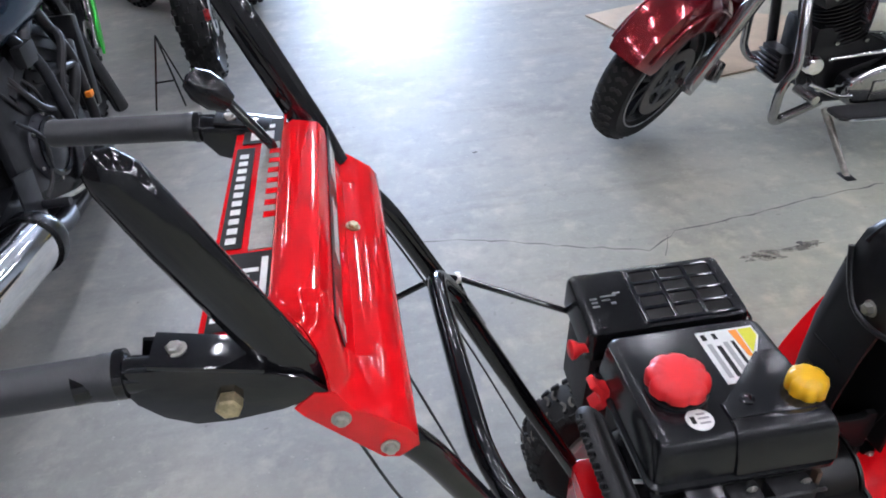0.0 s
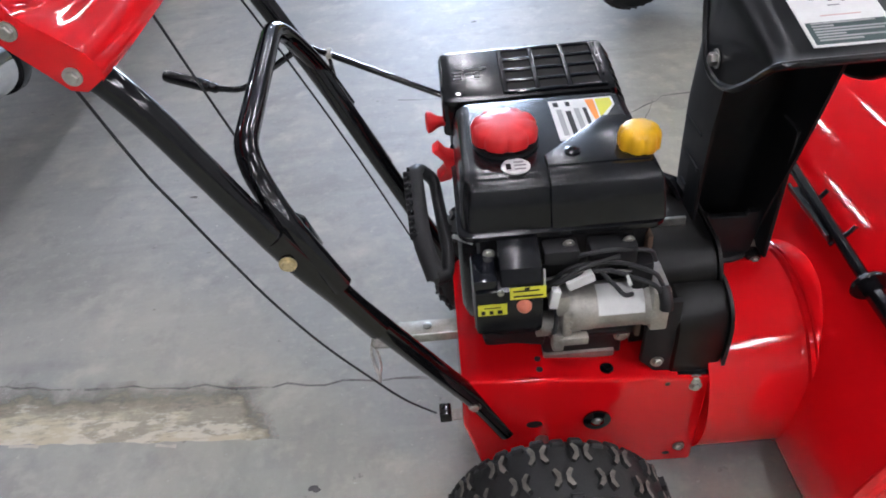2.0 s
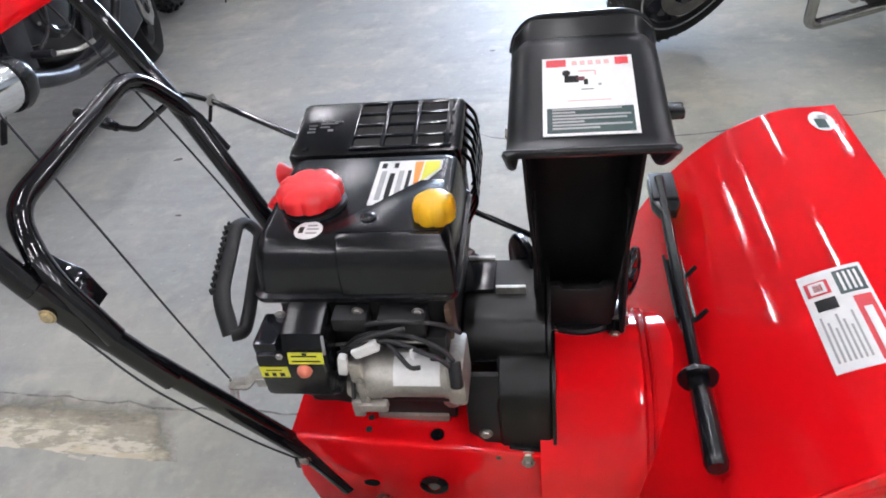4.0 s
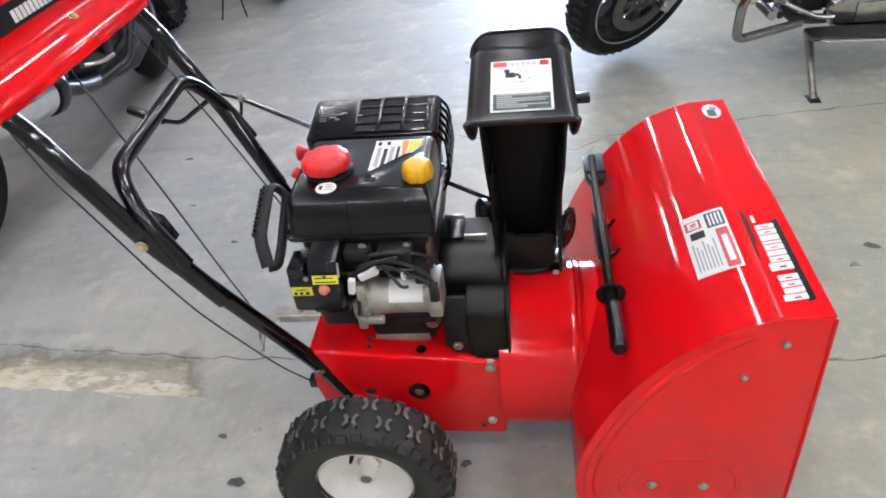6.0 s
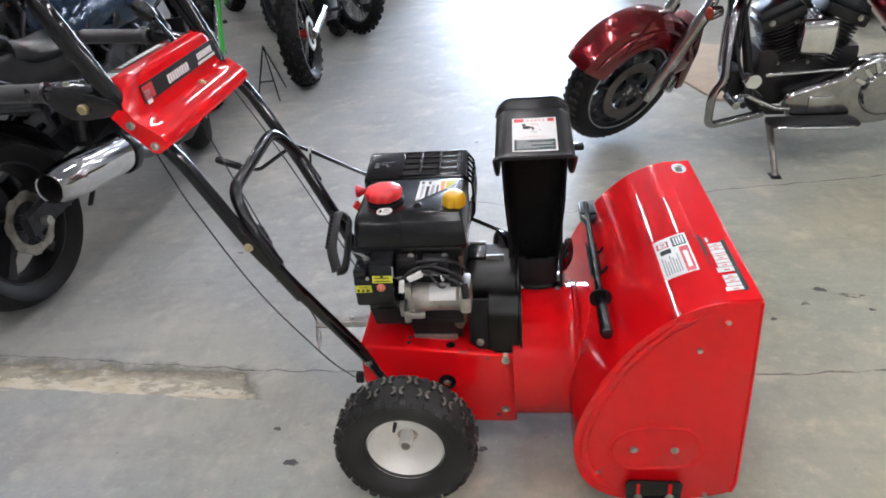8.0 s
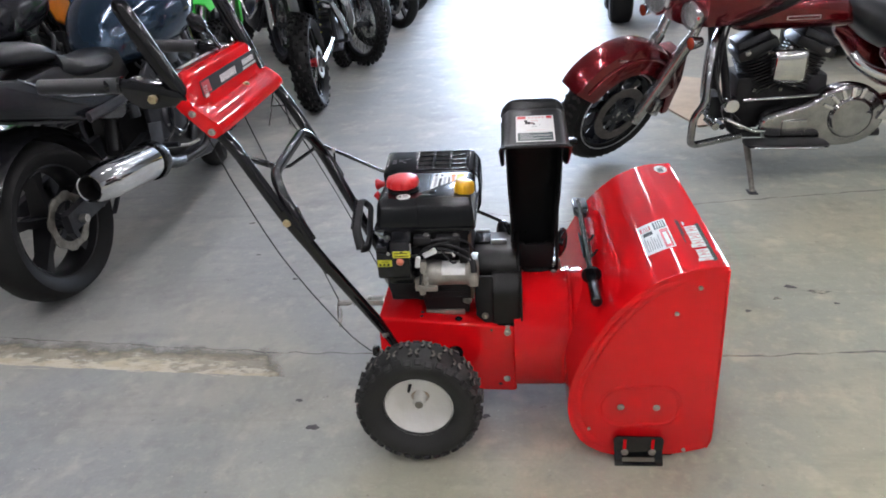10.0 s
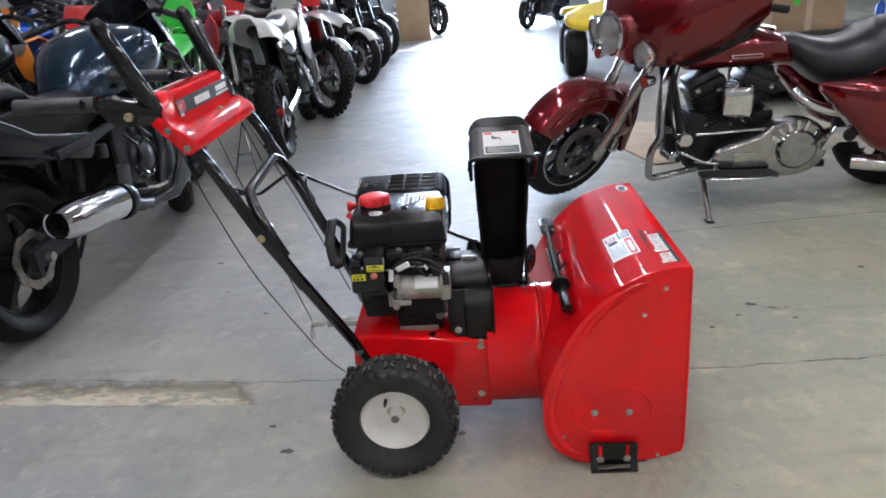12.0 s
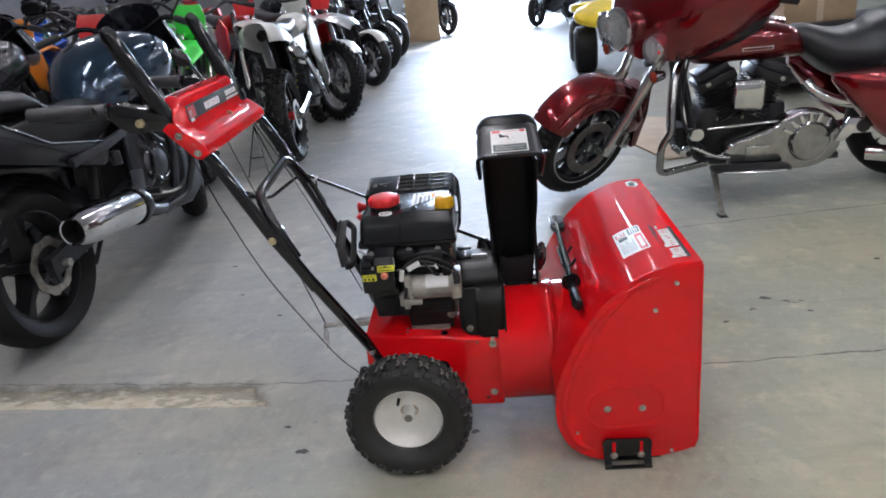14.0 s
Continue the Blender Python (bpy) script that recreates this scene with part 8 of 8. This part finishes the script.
def band_material():
    """A strip of floor where the sealer has come off: tan dirt above, cream scraped concrete along its straight edge."""
    m = mat("scraped_band", (0.40, 0.36, 0.27), 0.85, vary=0.18, fine=110, bump=0.25, second=(0.31, 0.285, 0.225), mask=5, wear=0.8)
    nt, link = m.node_tree, m.node_tree.links.new
    b = nt.nodes["Principled BSDF"]
    last = b.inputs["Base Color"].links[0].from_socket
    tc = nt.nodes.new("ShaderNodeTexCoord")
    for sx, sy, lo, hi, colour, amount, slope in ((4.5, 14.0, 0.50, 0.58, (0.58, 0.52, 0.37), 0.95, -1.7), (13.0, 34.0, 0.54, 0.60, (0.66, 0.62, 0.51), 0.85, -1.4), (9.0, 26.0, 0.56, 0.63, (0.18, 0.165, 0.14), 0.75, 0.6)):
        mp = nt.nodes.new("ShaderNodeMapping")
        mp.inputs["Scale"].default_value = (sx, sy, 1)
        link(tc.outputs["Object"], mp.inputs["Vector"])
        n = nt.nodes.new("ShaderNodeTexNoise")
        n.inputs["Scale"].default_value, n.inputs["Detail"].default_value, n.inputs["Roughness"].default_value = 1.0, 9, 0.66
        link(mp.outputs["Vector"], n.inputs["Vector"])
        # more of it towards the straight edge of the strip
        xyz = nt.nodes.new("ShaderNodeSeparateXYZ")
        link(tc.outputs["Object"], xyz.inputs[0])
        side = nt.nodes.new("ShaderNodeMath")
        side.operation = "MULTIPLY_ADD"
        link(xyz.outputs[0], side.inputs[0])
        side.inputs[1].default_value = 0.075
        link(xyz.outputs[1], side.inputs[2])
        add = nt.nodes.new("ShaderNodeMath")
        add.operation = "MULTIPLY_ADD"
        link(side.outputs[0], add.inputs[0])
        add.inputs[1].default_value = slope
        link(n.outputs["Fac"], add.inputs[2])
        off = nt.nodes.new("ShaderNodeMath")
        off.operation = "ADD"
        link(add.outputs[0], off.inputs[0])
        off.inputs[1].default_value = -slope * 0.290
        r = nt.nodes.new("ShaderNodeMapRange")
        r.inputs["From Min"].default_value, r.inputs["From Max"].default_value, r.inputs["To Max"].default_value = lo, hi, amount
        link(off.outputs[0], r.inputs["Value"])
        mx = nt.nodes.new("ShaderNodeMix")
        mx.data_type = "RGBA"
        link(r.outputs["Result"], mx.inputs["Factor"])
        link(last, mx.inputs["A"])
        mx.inputs["B"].default_value = (*colour, 1)
        last = mx.outputs["Result"]
    link(last, b.inputs["Base Color"])
    # the film of dirt thins out along the ragged upper edge and the broken end
    def worn(socket_in, x_factor, y_factor, offset, lo, hi, scale, reach):
        xyz = nt.nodes.new("ShaderNodeSeparateXYZ")
        link(tc.outputs["Object"], xyz.inputs[0])
        n = nt.nodes.new("ShaderNodeTexNoise")
        n.inputs["Scale"].default_value, n.inputs["Detail"].default_value, n.inputs["Roughness"].default_value = scale, 9, 0.68
        link(tc.outputs["Object"], n.inputs["Vector"])
        p = nt.nodes.new("ShaderNodeMath")
        p.operation = "MULTIPLY_ADD"
        link(xyz.outputs[0], p.inputs[0])
        p.inputs[1].default_value, p.inputs[2].default_value = x_factor, offset - 0.5 * reach
        q = nt.nodes.new("ShaderNodeMath")
        q.operation = "MULTIPLY_ADD"
        link(xyz.outputs[1], q.inputs[0])
        q.inputs[1].default_value = y_factor
        link(p.outputs[0], q.inputs[2])
        w = nt.nodes.new("ShaderNodeMath")
        w.operation = "MULTIPLY_ADD"
        link(n.outputs["Fac"], w.inputs[0])
        w.inputs[1].default_value = reach
        link(q.outputs[0], w.inputs[2])
        r = nt.nodes.new("ShaderNodeMapRange")
        r.inputs["From Min"].default_value, r.inputs["From Max"].default_value, r.inputs["To Min"].default_value, r.inputs["To Max"].default_value = lo, hi, 1.0, 0.0
        link(w.outputs[0], r.inputs["Value"])
        if socket_in is None:
            return r.outputs["Result"]
        both = nt.nodes.new("ShaderNodeMath")
        both.operation = "MULTIPLY"
        link(r.outputs["Result"], both.inputs[0])
        link(socket_in, both.inputs[1])
        return both.outputs[0]
    thin = worn(None, 0.075, 1.0, -0.305, -0.01, 0.075, 9.0, 0.16)
    thin = worn(thin, 1.0, 0.25, 0.45, -0.03, 0.03, 12.0, 0.16)
    link(thin, b.inputs["Alpha"])
    return m


BAND = band_material()
OLD_LINE = mat("worn_floor_edge", (0.40, 0.36, 0.30), 0.8, vary=0.25, fine=120, bump=0.2, second=(0.30, 0.29, 0.27), mask=14, wear=0.8)


def jagged(points, width, name, material, label, seed, z=0.0012, rough=0.006):
    """A thin ragged strip along a line on the floor, for a crack or a worn joint."""
    rnd = random.Random(seed)
    pts = []
    for (xa, ya), (xb, yb) in zip(points, points[1:]):
        n = max(2, int(math.hypot(xb - xa, yb - ya) / 0.035))
        for i in range(n):
            t = i / n
            pts.append((xa + (xb - xa) * t + rnd.uniform(-rough, rough), ya + (yb - ya) * t + rnd.uniform(-rough, rough)))
    pts.append(points[-1])
    bm = bmesh.new()
    prev = None
    for i, (x, y) in enumerate(pts):
        w = width * rnd.uniform(0.15, 1.0) / 2
        a, b = bm.verts.new((x, y - w, z)), bm.verts.new((x, y + w, z))
        if prev:
            bm.faces.new((prev[0], a, b, prev[1]))
        prev = (a, b)
    return tagged(part(name, bm, material, smooth=0), label, "floor mark", kind="structure")


def blot(x, y, r, name, material, label, seed, sx=1.0, sy=1.0, z=0.0016, n=22, ragged=0.35):
    """A flat spot with an uneven edge."""
    rnd = random.Random(seed)
    ph = [rnd.uniform(0, 6.28) for _ in range(4)]
    bm = bmesh.new()
    vs = []
    for k in range(n):
        a = 2 * math.pi * k / n
        rr = r * (1 + ragged * (0.5 * math.sin(2 * a + ph[0]) + 0.35 * math.sin(3 * a + ph[1]) + 0.3 * math.sin(5 * a + ph[2]) + 0.25 * rnd.uniform(-1, 1)))
        vs.append(bm.verts.new((x + rr * sx * math.cos(a), y + rr * sy * math.sin(a), z)))
    bm.faces.new(vs)
    return tagged(part(name, bm, material, smooth=0), label, "floor mark", kind="structure")


jagged([(-0.25, 1.60), (-0.05, 1.56), (0.18, 1.47), (0.47, 1.37), (0.60, 1.46), (0.85, 1.49), (1.15, 1.54), (1.6, 1.60), (2.2, 1.66), (3.2, 1.72)], 0.009, "floor_crack", CRACK, "thin dark crack in the concrete floor", 4)
jagged([(0.56, 1.44), (0.50, 1.30), (0.46, 1.22)], 0.009, "floor_crack", CRACK, "short branch crack in the concrete floor", 5)
jagged([(-3.2, 0.62), (-1.9, 0.53), (-1.1, 0.455), (-0.55, 0.40), (-0.1, 0.38), (0.4, 0.37)], 0.0085, "floor_joint", JOINT, "ragged joint line in the concrete floor", 7)
jagged([(0.4, 0.37), (0.95, 0.36), (1.4, 0.38), (2.0, 0.42), (2.8, 0.46)], 0.012, "floor_joint", JOINT, "ragged joint line in the concrete floor", 8)
jagged([(-3.2, 0.55), (-1.9, 0.47), (-1.10, 0.40), (-0.55, 0.36)], 0.030, "floor_joint_edge", OLD_LINE, "worn tan edge along the floor joint", 9, 0.0008)
# the scraped pale band beside the joint, in broken patches
rnd = random.Random(3)
bm = bmesh.new()
prev = None
for i in range(140):
    x = -3.40 + 2.95 * i / 139
    yc = 0.345 - 0.075 * (x + 0.53)
    a = bm.verts.new((x, yc - 0.078 + rnd.uniform(-0.0035, 0.0035), 0.0010))
    b = bm.verts.new((x + rnd.uniform(-0.006, 0.006) + 0.03 * (i == 139), yc + 0.085 + rnd.uniform(-0.014, 0.014), 0.0010))
    if prev:
        bm.faces.new((prev[0], a, b, prev[1]))
    prev = (a, b)
tagged(part("worn_band", bm, BAND, smooth=0), "tan and cream band of scraped concrete along the floor joint", "floor mark", kind="structure")
for x0, x1, y in ((-1.80, -1.62, 0.345), (-1.42, -1.30, 0.318), (-1.02, -0.96, 0.300), (-0.72, -0.68, 0.274)):
    jagged([(x0, y), (x1, y - 0.006)], 0.012, "paint_scrape", SCRAPE, "short white scrape on the floor", int(-x0 * 100), 0.0012, 0.003)
for i, (x, y, r) in enumerate(((-0.329, 0.031, 0.014), (1.218, 0.777, 0.015), (1.03, 0.62, 0.012), (1.33, 0.66, 0.010), (-0.40, 0.15, 0.012), (-0.62, 0.90, 0.012), (-0.98, 1.45, 0.016), (0.05, 2.2, 0.012), (0.95, 1.30, 0.014), (1.75, 1.05, 0.015), (0.16, 0.08, 0.014), (-0.84, 1.12, 0.010))):
    blot(x, y, r * (0.95 if i in (0, 1) else 0.68), "oil_spot", STAIN, "small dark oil spot on the floor", 60 + i, 1.3, 0.9)
for x, y, r, sx, sy, seed in ((0.85, 1.27, 0.060, 1.8, 0.35, 91), (0.80, 1.25, 0.035, 1.4, 0.5, 92), (0.98, 1.29, 0.030, 1.5, 0.4, 93), (1.30, 0.74, 0.020, 1.8, 0.6, 94), (1.15, 0.70, 0.012, 1.4, 0.7, 95)):
    blot(x, y, r, "floor_stain", BROWN_STAIN, "brown worn stain on the concrete floor", seed, sx, sy, 0.0009, 30, 0.6)
